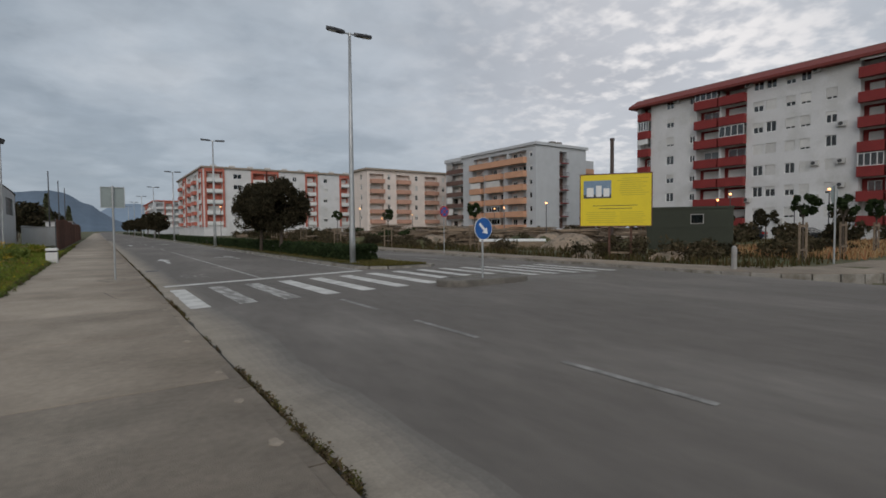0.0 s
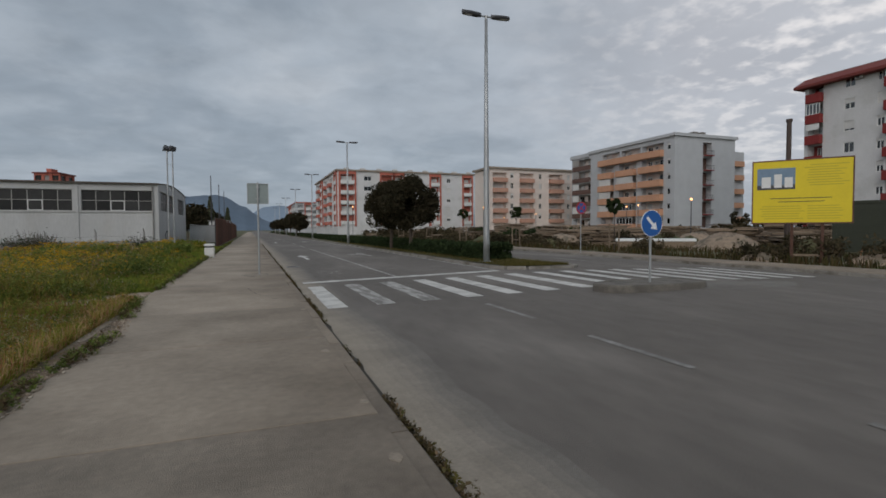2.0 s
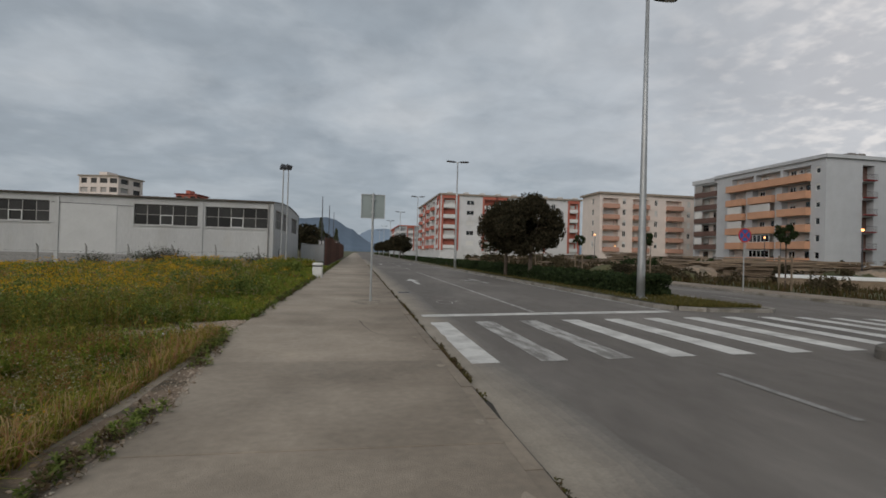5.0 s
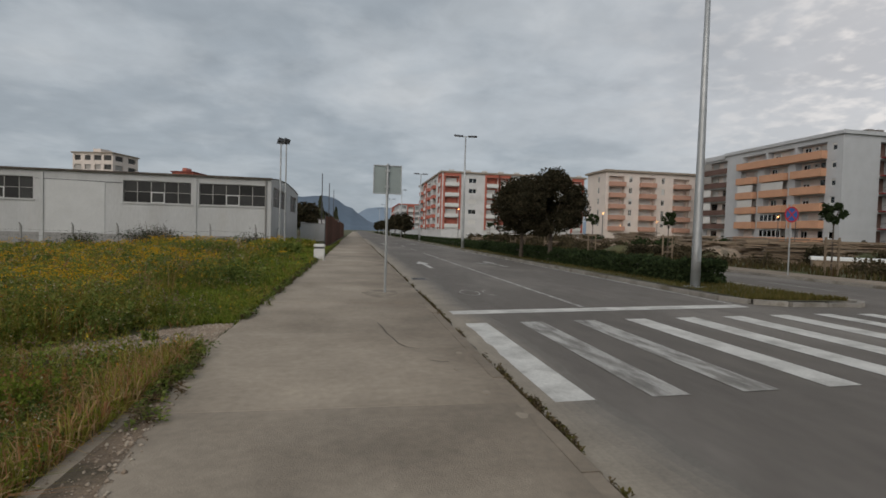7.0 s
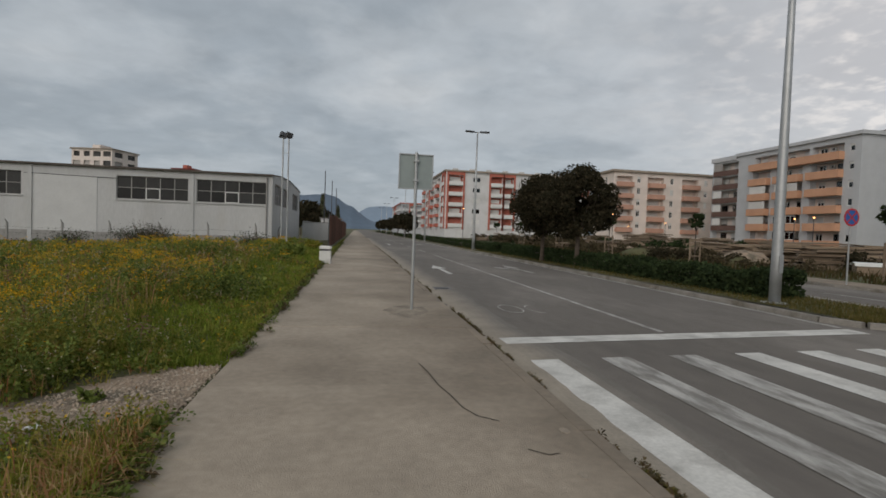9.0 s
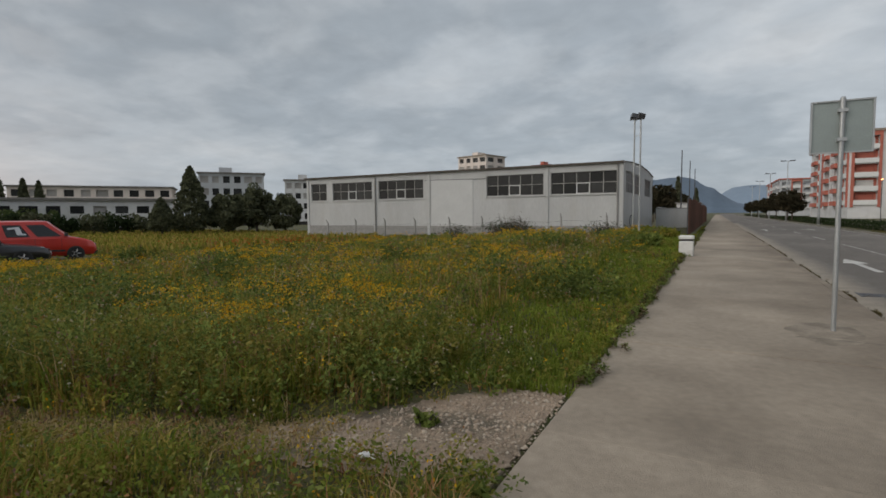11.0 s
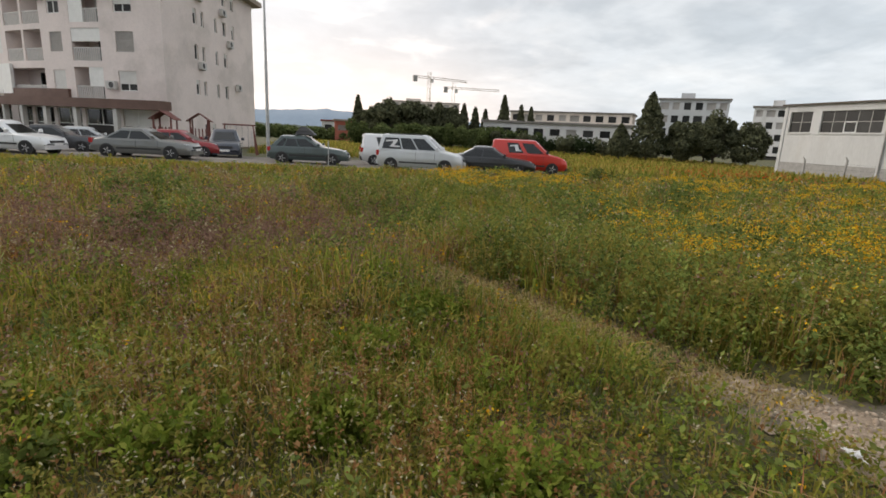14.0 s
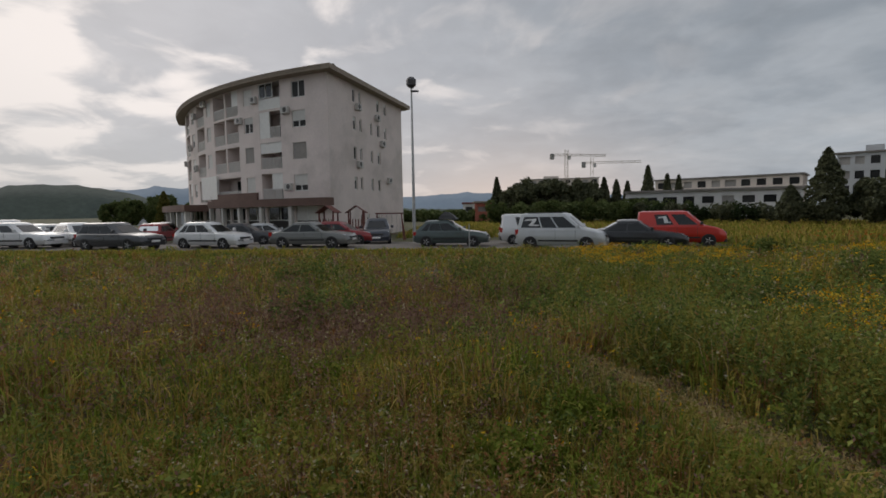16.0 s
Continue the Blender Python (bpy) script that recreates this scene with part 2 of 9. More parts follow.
FRAME_OLD = material("old_grey_window_frame", (0.33, 0.32, 0.30), 0.7, vary=0.2, scale=4.0)
RUST = material("rusty_sheet", (0.13, 0.062, 0.042), 0.85, vary=0.3, scale=0.7, stain=(0.075, 0.04, 0.03), stain_scale=0.6, bump=0.3, spread=0.3)
LAMP_GLASS = material("lamp_glass", (0.5, 0.5, 0.48), 0.2, vary=0.0)
LAMP_ON = material("lit_street_lamp", (1.0, 0.42, 0.15), 0.4, vary=0.0, emit=4.0)
WOOD = material("weathered_wood", (0.22, 0.165, 0.115), 0.9, vary=0.25, scale=2.0, spread=0.35, stretch=(1, 1, 6))
BARK = material("bark", (0.085, 0.065, 0.05), 0.95, vary=0.3, scale=6.0, bump=0.8, bump_scale=30)
YELLOW = material("yellow_billboard_sheet", (0.72, 0.56, 0.015), 0.6, vary=0.05, scale=1.0)
BLACK = material("black_print", (0.03, 0.03, 0.03), 0.6, vary=0.0)
BLUE_SIGN = material("blue_sign_face", (0.015, 0.10, 0.34), 0.4, vary=0.05)
WHITE_SIGN = material("white_sign_face", (0.78, 0.78, 0.78), 0.4, vary=0.03)
RED_SIGN = material("red_sign_face", (0.45, 0.03, 0.03), 0.4, vary=0.03)
GREEN_STEEL = material("dark_green_container", (0.03, 0.036, 0.022), 0.7, 0.0, vary=0.15, scale=0.7)
RUBBER = material("rubber", (0.022, 0.022, 0.023), 0.85, vary=0.1)
RIM = material("alloy_rim", (0.42, 0.42, 0.43), 0.35, 0.7, vary=0.05)
BIN_WHITE = material("white_concrete_bin", (0.68, 0.67, 0.64), 0.85, vary=0.1, scale=3.0, stain=(0.5, 0.48, 0.45), stain_scale=3.0)
CONCRETE_POST = material("grey_concrete", (0.30, 0.29, 0.275), 0.9, vary=0.15, scale=3.0, bump=0.4)
PLASTIC_GREY = material("aged_white_plastic", (0.5, 0.49, 0.47), 0.6, vary=0.08)
FAN_BLACK = material("fan_grille", (0.05, 0.05, 0.05), 0.6, vary=0.0)
LEAF_DARK = material("dark_foliage", (0.04, 0.05, 0.02), 0.95, vary=0.0, spec=0.15, ramp=[(0.022, 0.022, 0.012), (0.042, 0.038, 0.021), (0.075, 0.058, 0.034)], through=0.25)
# Cypress, green and shrub leaves lightened: distance haze set into their ramps.
LEAF_CYPRESS = material("cypress_foliage", (0.0375, 0.05625, 0.025), 0.95, vary=0.0, spec=0.15, ramp=[(0.058, 0.066, 0.042), (0.098, 0.106, 0.06), (0.15, 0.155, 0.085)], through=0.15)
LEAF_GREEN = material("green_foliage", (0.06, 0.09, 0.03), 0.95, vary=0.0, spec=0.15, ramp=[(0.05, 0.075, 0.026), (0.085, 0.115, 0.038), (0.14, 0.16, 0.06)], through=0.3)
MAST_PAINT = material("weathered_brown_steel", (0.07, 0.05, 0.042), 0.7, vary=0.25, scale=1.0)
LEAF_FIELD = material("shrub_foliage", (0.08, 0.11, 0.04), 0.95, vary=0.0, spec=0.15, ramp=[(0.065, 0.092, 0.034), (0.105, 0.135, 0.05), (0.16, 0.185, 0.075)], through=0.3)
# Some grime and stains; the rest is lens vignetting painted into the concrete.
DARKENED_CONCRETE = material("grimy_pavement_concrete", (0.222, 0.187, 0.147), 0.9, vary=0.18, scale=0.9, bump=0.5, bump_scale=90, stain=(0.150, 0.122, 0.094), stain_scale=0.5, stain_edge=(0.44, 0.76), spread=0.06, world=True, band=(-0.6, 0.9, 0.0, 0.2))
LEAF_HEDGE = material("hedge_foliage", (0.04, 0.06, 0.025), 0.95, vary=0.0, spec=0.15, ramp=[(0.017, 0.028, 0.012), (0.03, 0.047, 0.018), (0.05, 0.07, 0.027)], through=0.2)
TWIG = material("bare_twigs", (0.10, 0.075, 0.055), 0.9, vary=0.2)
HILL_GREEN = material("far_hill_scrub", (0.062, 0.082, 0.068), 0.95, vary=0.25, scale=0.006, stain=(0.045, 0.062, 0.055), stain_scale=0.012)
# Both mountain colours carry the aerial haze in their blue, paler with distance.
HILL_HAZE_BLUE = material("far_mountain", (0.11, 0.15, 0.20), 0.95, vary=0.12, scale=0.003)
HILL_HAZE_PALE = material("farthest_mountain", (0.20, 0.26, 0.33), 0.95, vary=0.06, scale=0.002)
LEAF_POPLAR = material("yellow_green_foliage", (0.12, 0.13, 0.03), 0.95, vary=0.0, spec=0.15, ramp=[(0.06, 0.07, 0.016), (0.12, 0.12, 0.03), (0.2, 0.17, 0.05)], through=0.3)
JOINT_SOIL = material("joint_soil", (0.045, 0.038, 0.028), 0.95, vary=0.2, scale=8.0)
TAN_WALL = material("tan_render", (0.50, 0.285, 0.21), 0.88, vary=0.07, scale=0.6)
LEAF_SCRUB = material("brown_scrub_foliage", (0.10, 0.08, 0.045), 0.95, vary=0.0, spec=0.15, ramp=[(0.04, 0.035, 0.018), (0.07, 0.058, 0.032), (0.12, 0.09, 0.055)], through=0.2)
DUST = material("road_dust", (0.172, 0.159, 0.14), 0.95, vary=0.12, scale=2.0, stain=(0.15, 0.139, 0.123), stain_scale=1.1)


# ---------------------------------------------------------------- building helpers
class Mesh:
    """Vertices and faces gathered for one mesh; every shape may pass through a map of (u, v, d) to a place."""

    def __init__(self):
        self.v, self.f = [], []

    def quad(self, *pts):
        n = len(self.v)
        self.v += [tuple(p) for p in pts]
        self.f.append(tuple(range(n, n + len(pts))))

    def box(self, x0, x1, y0, y1, z0, z1, at=None, bevel=0.0):
        n = len(self.v)
        if bevel:
            b = bevel
            ring = [(x0 + b, y0), (x1 - b, y0), (x1, y0 + b), (x1, y1 - b), (x1 - b, y1), (x0 + b, y1), (x0, y1 - b), (x0, y0 + b)]
            inner = [(x0 + b, y0 + b), (x1 - b, y0 + b), (x1 - b, y0 + b), (x1 - b, y1 - b), (x1 - b, y1 - b), (x0 + b, y1 - b), (x0 + b, y1 - b), (x0 + b, y0 + b)]
            rows = [[(*p, z0) for p in ring], [(*p, z1 - b) for p in ring], [(*p, z1) for p in inner]]
            pts = [p for r in rows for p in r]
            self.v += [tuple(at(*p)) if at else p for p in pts]
            for r in (0, 8):
                for i in range(8):
                    j = (i + 1) % 8
                    self.f.append((n + r + i, n + r + j, n + r + 8 + j, n + r + 8 + i))
            self.f.append((n + 16, n + 17, n + 19, n + 21))
            self.f.append(tuple(n + i for i in reversed(range(8))))
            return self
        pts = [(x, y, z) for z in (z0, z1) for y in (y0, y1) for x in (x0, x1)]
        self.v += [tuple(at(*p)) if at else p for p in pts]
        for q in ((0, 2, 3, 1), (4, 5, 7, 6), (0, 1, 5, 4), (2, 6, 7, 3), (0, 4, 6, 2), (1, 3, 7, 5)):
            self.f.append(tuple(n + i for i in q))
        return self

    def tube(self, a, b, r0, r1=None, sides=8, caps=True):
        a, b = Vector(a), Vector(b)
        r1 = r0 if r1 is None else r1
        d = (b - a).normalized()
        s = d.orthogonal().normalized()
        t = d.cross(s)
        n = len(self.v)
        for p, r in ((a, r0), (b, r1)):
            for i in range(sides):
                w = 2 * math.pi * i / sides
                self.v.append(tuple(p + s * (r * math.cos(w)) + t * (r * math.sin(w))))
        for i in range(sides):
            j = (i + 1) % sides
            self.f.append((n + i, n + j, n + sides + j, n + sides + i))
        if caps:
            self.f.append(tuple(n + i for i in reversed(range(sides))))
            self.f.append(tuple(n + sides + i for i in range(sides)))
        return self

    def loft(self, rings, caps=True, closed=True):
        n, k = len(self.v), len(rings[0])
        for r in rings:
            self.v += [tuple(p) for p in r]
        for a in range(len(rings) - 1):
            for i in range(k if closed else k - 1):
                j = (i + 1) % k
                self.f.append((n + a * k + i, n + a * k + j, n + (a + 1) * k + j, n + (a + 1) * k + i))
        if caps:
            self.f.append(tuple(n + i for i in reversed(range(k))))
            self.f.append(tuple(n + (len(rings) - 1) * k + i for i in range(k)))
        return self

    def lathe(self, profile, sides=12, centre=(0, 0)):
        rings = [[(centre[0] + r * math.cos(2 * math.pi * i / sides), centre[1] + r * math.sin(2 * math.pi * i / sides), z) for i in range(sides)] for r, z in profile]
        return self.loft(rings)

    def data(self, name, mat, smooth=False):
        me = bpy.data.meshes.new(name)
        me.from_pydata(self.v, [], self.f)
        me.validate()
        if mat:
            me.materials.append(mat)
        if smooth:
            me.shade_smooth()
        return me


def fix_normals(me):
    bm = bmesh.new()
    bm.from_mesh(me)
    bmesh.ops.remove_doubles(bm, verts=bm.verts, dist=0.0005)
    bmesh.ops.recalc_face_normals(bm, faces=bm.faces)
    bm.to_mesh(me)
    bm.free()


def part(name, mesh, mat, parent=None, label="", smooth=False, clean=False):
    me = mesh.data(name, mat, smooth)
    if clean:
        fix_normals(me)
        if smooth:
            me.set_sharp_from_angle(angle=radians(35))
    ob = new(name, me)
    if parent:
        ob.parent = parent
    if label:
        ob["label"] = label
    return ob


def thing(name, label, category, group="", m=None, kind=""):
    ob = tagged(new(name), label, category, group, kind)
    if m is not None:
        ob.matrix_basis = m
    return ob


def numpy_mesh(name, verts, faces, mat):
    """One mesh out of arrays: verts n x 3, faces m x 3 or m x 4."""
    me = bpy.data.meshes.new(name)
    k = faces.shape[1]
    me.vertices.add(len(verts))
    me.vertices.foreach_set("co", np.ascontiguousarray(verts, dtype=np.float32).ravel())
    me.loops.add(faces.size)
    me.loops.foreach_set("vertex_index", np.ascontiguousarray(faces, dtype=np.int32).ravel())
    me.polygons.add(len(faces))
    me.polygons.foreach_set("loop_start", np.arange(0, faces.size, k, dtype=np.int32))
    me.update(calc_edges=True)
    me.validate()
    me.materials.append(mat)
    return me


def frame_map(origin, u, n):
    """A map for a facade: u metres along it, v up, d outwards from its face."""
    o, u, n = Vector(origin), Vector(u).normalized(), Vector(n).normalized()
    return lambda a, v, d: o + u * a + n * d + Vector((0, 0, v))


rng = np.random.default_rng(7)


def glass_material(name, tint, gloss=1.0):
    m = bpy.data.materials.new(name)
    m.use_nodes = True
    nt = m.node_tree
    nt.nodes.clear()
    N, L = nt.nodes.new, nt.links.new
    clear, shine, fres, mixer, out = N("ShaderNodeBsdfTransparent"), N("ShaderNodeBsdfGlossy"), N("ShaderNodeFresnel"), N("ShaderNodeMixShader"), N("ShaderNodeOutputMaterial")
    clear.inputs[0].default_value = (*tint, 1)
    shine.inputs["Roughness"].default_value = 0.06
    shine.inputs["Color"].default_value = (gloss, gloss, gloss, 1)
    fres.inputs[0].default_value = 1.6
    L(fres.outputs[0], mixer.inputs[0])
    L(clear.outputs[0], mixer.inputs[1])
    L(shine.outputs[0], mixer.inputs[2])
    L(mixer.outputs[0], out.inputs[0])
    return m


GLASS = glass_material("window_glass_pane", (0.42, 0.45, 0.46))
CAR_GLASS = glass_material("car_glass", (0.22, 0.24, 0.25), 1.0)

# ---------------------------------------------------------------- ground, road and pavements
SIDE_L, SIDE_R, ROAD_L, MED_L, MED_R, FAR_K, FAR_P = -2.05, 1.18, 1.20, 8.15, 11.0, 17.3, 19.4


def field_z(x, y):
    """Height of the open land, west of the pavement and east of the far one."""
    if x < SIDE_L:
        fall = min(1.0, (SIDE_L - x) / 24)
        rise = 0.22 * math.exp(-(((x + 7) / 4.5) ** 2 + ((y - 36) / 8) ** 2))
        far_fall = 0.5 * max(0.0, min(1.0, (-x - 30) / 15))
        return -0.03 - far_fall - fall * (0.20 + 0.010 * max(-20, min(20, y))) + rise + 0.05 * noise.noise(Vector((x * 0.25, y * 0.25, 0)))
    if x > FAR_P and -10.5 < y < 5.0:
        return -0.32
    if x > FAR_P:
        return 0.0 + 0.10 * noise.noise(Vector((x * 0.2, y * 0.2, 4))) * min(1, (x - FAR_P) / 3)
    return -0.35


def road_z(x):
    return -0.12 + 0.024 * (min(x, 8.5) - ROAD_L) - 0.017 * max(0.0, min(x, 17.3) - 10.5)


def build_ground():
    def ladder(vals):
        return sorted(set(round(v, 3) for v in vals))
    near_w = [SIDE_L - 0.02 - 0.75 * i for i in range(1, 46)]
    near_e = [FAR_P + 1.5 * i for i in range(1, 40)]
    far = [-4500, -2500, -1200, -600, -300, -180, -120, -80, -60, -48, 110, 160, 240, 400, 800, 1600, 3000, 4500]
    xs = ladder(far + near_w + [SIDE_L - 0.02, SIDE_L + 0.03, FAR_P - 0.03, FAR_P] + near_e)
    ys = ladder([-4500, -2500, -1200, -600, -300, -150, -80, -50] + [-36 + 1.2 * i for i in range(92)] + [85, 105, 130, 170, 230, 320, 600, 1200, 2500, 4500])
    g = Mesh()
    for y in ys:
        for x in xs:
            far_off = abs(x) > 150 or abs(y) > 200
            g.v.append((x, y, -0.35 if far_off else field_z(x, y)))
    w = len(xs)
    for j in range(len(ys) - 1):
        for i in range(w - 1):
            g.f.append((j * w + i, j * w + i + 1, j * w + w + i + 1, j * w + w + i))
    tagged(part("ground", g, SOIL, smooth=True), "grassy open ground of dry soil and scrub", "ground", kind="structure")

    r = Mesh()
    cols = [ROAD_L - 0.06, 3, 4.5, 6, 8.5, 10.5, 14, FAR_K + 0.05]
    rows = [-120, -60, -30, -10, 0, 10, 20, 30, 45, 60, 90, 150, 300, 700]
    for y in rows:
        for x in cols:
            r.v.append((x, y, road_z(x)))
    w = len(cols)
    for j in range(len(rows) - 1):
        for i in range(w - 1):
            r.f.append((j * w + i, j * w + i + 1, j * w + w + i + 1, j * w + w + i))
    z = road_z(17)
    r.quad((FAR_K, -9, z), (90, -9, z + 0.1), (90, 4.2, z + 0.1), (FAR_K, 4.2, z))
    tagged(part("road", r, ASPHALT), "worn grey asphalt dual carriageway with faded markings", "road", kind="structure")


build_ground()


def strip(name, label, mat, x0, x1, y0, y1, z, thick=0.006, parent=None):
    m = Mesh()
    n = max(1, int(abs(x1 - x0) / 1.5))
    for i in range(n):
        a, b = x0 + (x1 - x0) * i / n, x0 + (x1 - x0) * (i + 1) / n
        m.quad((a, y0, road_z(a) + thick), (b, y0, road_z(b) + thick), (b, y1, road_z(b) + thick), (a, y1, road_z(a) + thick))
    ob = part(name, m, mat, parent)
    return tagged(ob, label, "road marking", "road markings", "structure")


# pedestrian crossing: bars one metre apart
for i in range(15):
    x = 1.51 + 0.99 * i
    worn = i in (1, 2)
    strip("crossing_bar", "worn white painted crossing bar" if worn else "white painted crossing bar on asphalt", WORN if worn else PAINT, x, x + 0.40, 11.54, 15.52, 0)
strip("stop_line", "white painted stop line before the crossing", PAINT, 1.38, 7.85, 16.45, 16.86, 0)
for y0, y1 in ((-4.6, -2.9), (-1.25, 0.5), (2.1, 3.92), (5.55, 7.3), (8.75, 10.55)):
    strip("lane_dash", "faded white lane dash", FAINT, 4.41, 4.51, y0, y1, 0)
strip("lane_line", "faded white lane line on asphalt", WORN, 4.30, 4.41, 17.0, 42.0, 0)
for i in range(12):
    strip("lane_dash", "faded white lane dash", WORN, 4.32, 4.44, 46 + 9 * i, 50 + 9 * i, 0)
    strip("lane_dash", "faded white lane dash", WORN, 13.9, 14.02, 20 + 7 * i, 23 + 7 * i, 0)
strip("edge_line", "thin white edge line beside the median", WORN, 7.78, 7.90, 17.0, 140, 0)
for i in range(9):
    strip("side_crossing_bar", "white painted crossing bar of the side road", PAINT, 18.3, 21.6, 3.4 - 1.0 * i, 3.9 - 1.0 * i, 0)


def lane_arrow(x, y, turn):
    m = Mesh()
    z = road_z(x) + 0.007
    m.quad((x - 0.09, y, z), (x + 0.09, y, z), (x + 0.09, y + 2.6, z), (x - 0.09, y + 2.6, z))
    m.quad((x - 0.34, y + 2.6, z), (x + 0.34, y + 2.6, z), (x, y + 4.4, z))
    if turn:
        m.quad((x + 0.09, y + 1.2, z), (x + 0.55 * turn, y + 2.0, z), (x + 0.55 * turn, y + 2.5, z), (x + 0.09, y + 1.7, z))
        m.quad((x + 0.5 * turn, y + 1.6, z), (x + 0.95 * turn, y + 2.6, z), (x + 0.5 * turn, y + 3.0, z))
    tagged(part("lane_arrow", m, PAINT if not turn else WORN), "white painted lane arrow on the asphalt", "road marking", "road markings", "structure")


lane_arrow(2.85, 28.0, 0)
lane_arrow(6.2, 28.2, -1)
lane_arrow(2.85, 62.0, 0)
lane_arrow(6.2, 62.0, -1)
worn_mark = Mesh()
for i in range(14):
    a = 2 * math.pi * i / 14
    b = 2 * math.pi * (i + 1) / 14
    for cx in (2.55, 3.15):
        z = road_z(2.8) + 0.008
        worn_mark.quad(*[(cx + r * math.cos(w), 19.6 + 2.2 * r * math.sin(w), z) for r, w in ((0.22, a), (0.25, a), (0.25, b), (0.22, b))])
tagged(part("bicycle_marking", worn_mark, WORN), "rubbed out white wheel marking on the asphalt", "road marking", kind="structure")


# near pavement: cast slabs with joints across, and a kerb of single stones
def slab_mesh(w, l, mat):
    return Mesh().box(0, w, 0, l, -0.35, 0.0, bevel=0.004).data("slab", mat)


pavement = tagged(new("pavement"), "pale worn concrete pavement cast in wide slabs", "pavement", kind="structure")
base = Mesh().box(SIDE_L, SIDE_R - 0.16, -40, 420, -0.5, -0.010)
part("bed", base, KERB, pavement)
y = -21.0
random.seed(5)
lengths = [2.9, 3.05, 2.8, 3.0]
shapes = {}
k = 0
while y < 110:
    l = lengths[k % 4]
    # the nearest slabs take the concrete with vignetting in its colour
    mat = DARKENED_CONCRETE if y < 4.0 else CONCRETE
    if (l, mat) not in shapes:
        shapes[l, mat] = slab_mesh(SIDE_R - SIDE_L - 0.158, l - 0.010, mat)
    s = new("slab", shapes[l, mat])
    s.parent = pavement
    s.location = (SIDE_L + 0.005, y, random.uniform(-0.004, 0.004))
    s.rotation_euler = (radians(random.uniform(-0.06, 0.06)), radians(random.uniform(-0.05, 0.05)), 0)
    y += l
    k += 1
part("slab_run", Mesh().box(SIDE_L, SIDE_R - 0.16, y, 420, -0.3, 0.0), CONCRETE, pavement)

kerb = tagged(new("kerb"), "low weathered concrete kerb stones with weeds in the joint", "kerb", kind="structure")
k0 = Mesh()
k0.loft([[(0, yy, -0.4), (0, yy, 0.0), (0.125, yy, -0.002), (0.145, yy, -0.022), (0.155, yy, -0.4)] for yy in (0.006, 0.994)])
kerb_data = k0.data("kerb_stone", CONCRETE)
darkened_kerb = k0.data("kerb_stone", DARKENED_CONCRETE)
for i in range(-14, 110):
    s = new("kerb_stone", darkened_kerb if i < 6 else kerb_data)
    s.parent = kerb
    s.location = (SIDE_R - 0.152 + random.uniform(-0.006, 0.006), i, random.uniform(-0.010, 0.004))
    s.rotation_euler = (0, radians(random.uniform(-1.2, 1.2)), radians(random.uniform(-0.35, 0.35)))
part("kerb_run", Mesh().box(SIDE_R - 0.155, SIDE_R, 110, 420, -0.3, -0.004), KERB, kerb)

# median: kerb stones round a strip of turf
median = tagged(new("median"), "raised grass median edged with concrete kerb stones", "median", kind="structure")
mz = road_z(8.5)
turf = Mesh()
nose = [(MED_L + 0.15, 400), (MED_L + 0.15, 17.6)]
for i in range(7):
    a = math.pi + math.pi / 2 * i / 6
    nose.append((MED_L + 0.95 + 0.8 * math.cos(a), 17.6 + 0.85 * math.sin(a)))
nose += [(MED_R - 0.4, 16.75), (MED_R - 0.15, 17.1), (MED_R - 0.15, 400)]
turf.quad(*[(x, yy, mz + 0.09) for x, yy in nose])
part("median_turf", turf, TURF, median)
stone = Mesh()
stone.loft([[(0, yy, -0.3), (0.02, yy, 0.075), (0.05, yy, 0.10), (0.16, yy, 0.10), (0.16, yy, -0.3)] for yy in (0.005, 0.985)])
stone_data = stone.data("kerb_stone", KERB)
outline = [(MED_L, 120), (MED_L, 17.6), (MED_L + 0.2, 16.95), (MED_L + 0.75, 16.6), (MED_R - 0.4, 16.55), (MED_R, 16.9), (MED_R, 120)]


def stones_along(pts, data, parent, z, inside):
    for (x0, y0), (x1, y1) in zip(pts, pts[1:]):
        d = math.hypot(x1 - x0, y1 - y0)
        n = max(1, round(d))
        for i in range(n):
            s = new("kerb_stone", data)
            s.parent = parent
            a = math.atan2(y1 - y0, x1 - x0) - math.pi / 2
            s.matrix_basis = Matrix.Translation((x0 + (x1 - x0) * i / n, y0 + (y1 - y0) * i / n, z + random.uniform(-0.012, 0.006))) @ Matrix.Rotation(a + radians(random.uniform(-0.5, 0.5)), 4, "Z") @ Matrix.Diagonal((inside, d / n, 1, 1))


stones_along(outline, stone_data, median, mz, 1)
part("kerb_run", Mesh().box(MED_L, MED_L + 0.16, 120, 400, 0, mz + 0.10).box(MED_R - 0.16, MED_R, 120, 400, 0, mz + 0.10), KERB, median)

# refuge island with its kerb
island = tagged(new("traffic_island"), "small rounded concrete traffic island in the road", "traffic island", kind="structure")
ring = [(8.78 + 1.47 * math.copysign(abs(math.cos(a)) ** 0.75, math.cos(a)), 10.75 + 0.62 * math.copysign(abs(math.sin(a)) ** 0.75, math.sin(a))) for a in [2 * math.pi * i / 36 for i in range(36)]]
mi = Mesh()
cx, cy = 8.78, 10.75
mi.loft([[(cx + (x - cx) * s, cy + (yy - cy) * s, z) for x, yy in ring] for s, z in ((1.0, 0.0), (1.0, 0.10 + mz), (0.985, 0.145 + mz), (0.93, 0.155 + mz), (0.86, 0.15 + mz), (0.84, 0.135 + mz))])
part("island_body", mi, ISLAND, island, smooth=False)

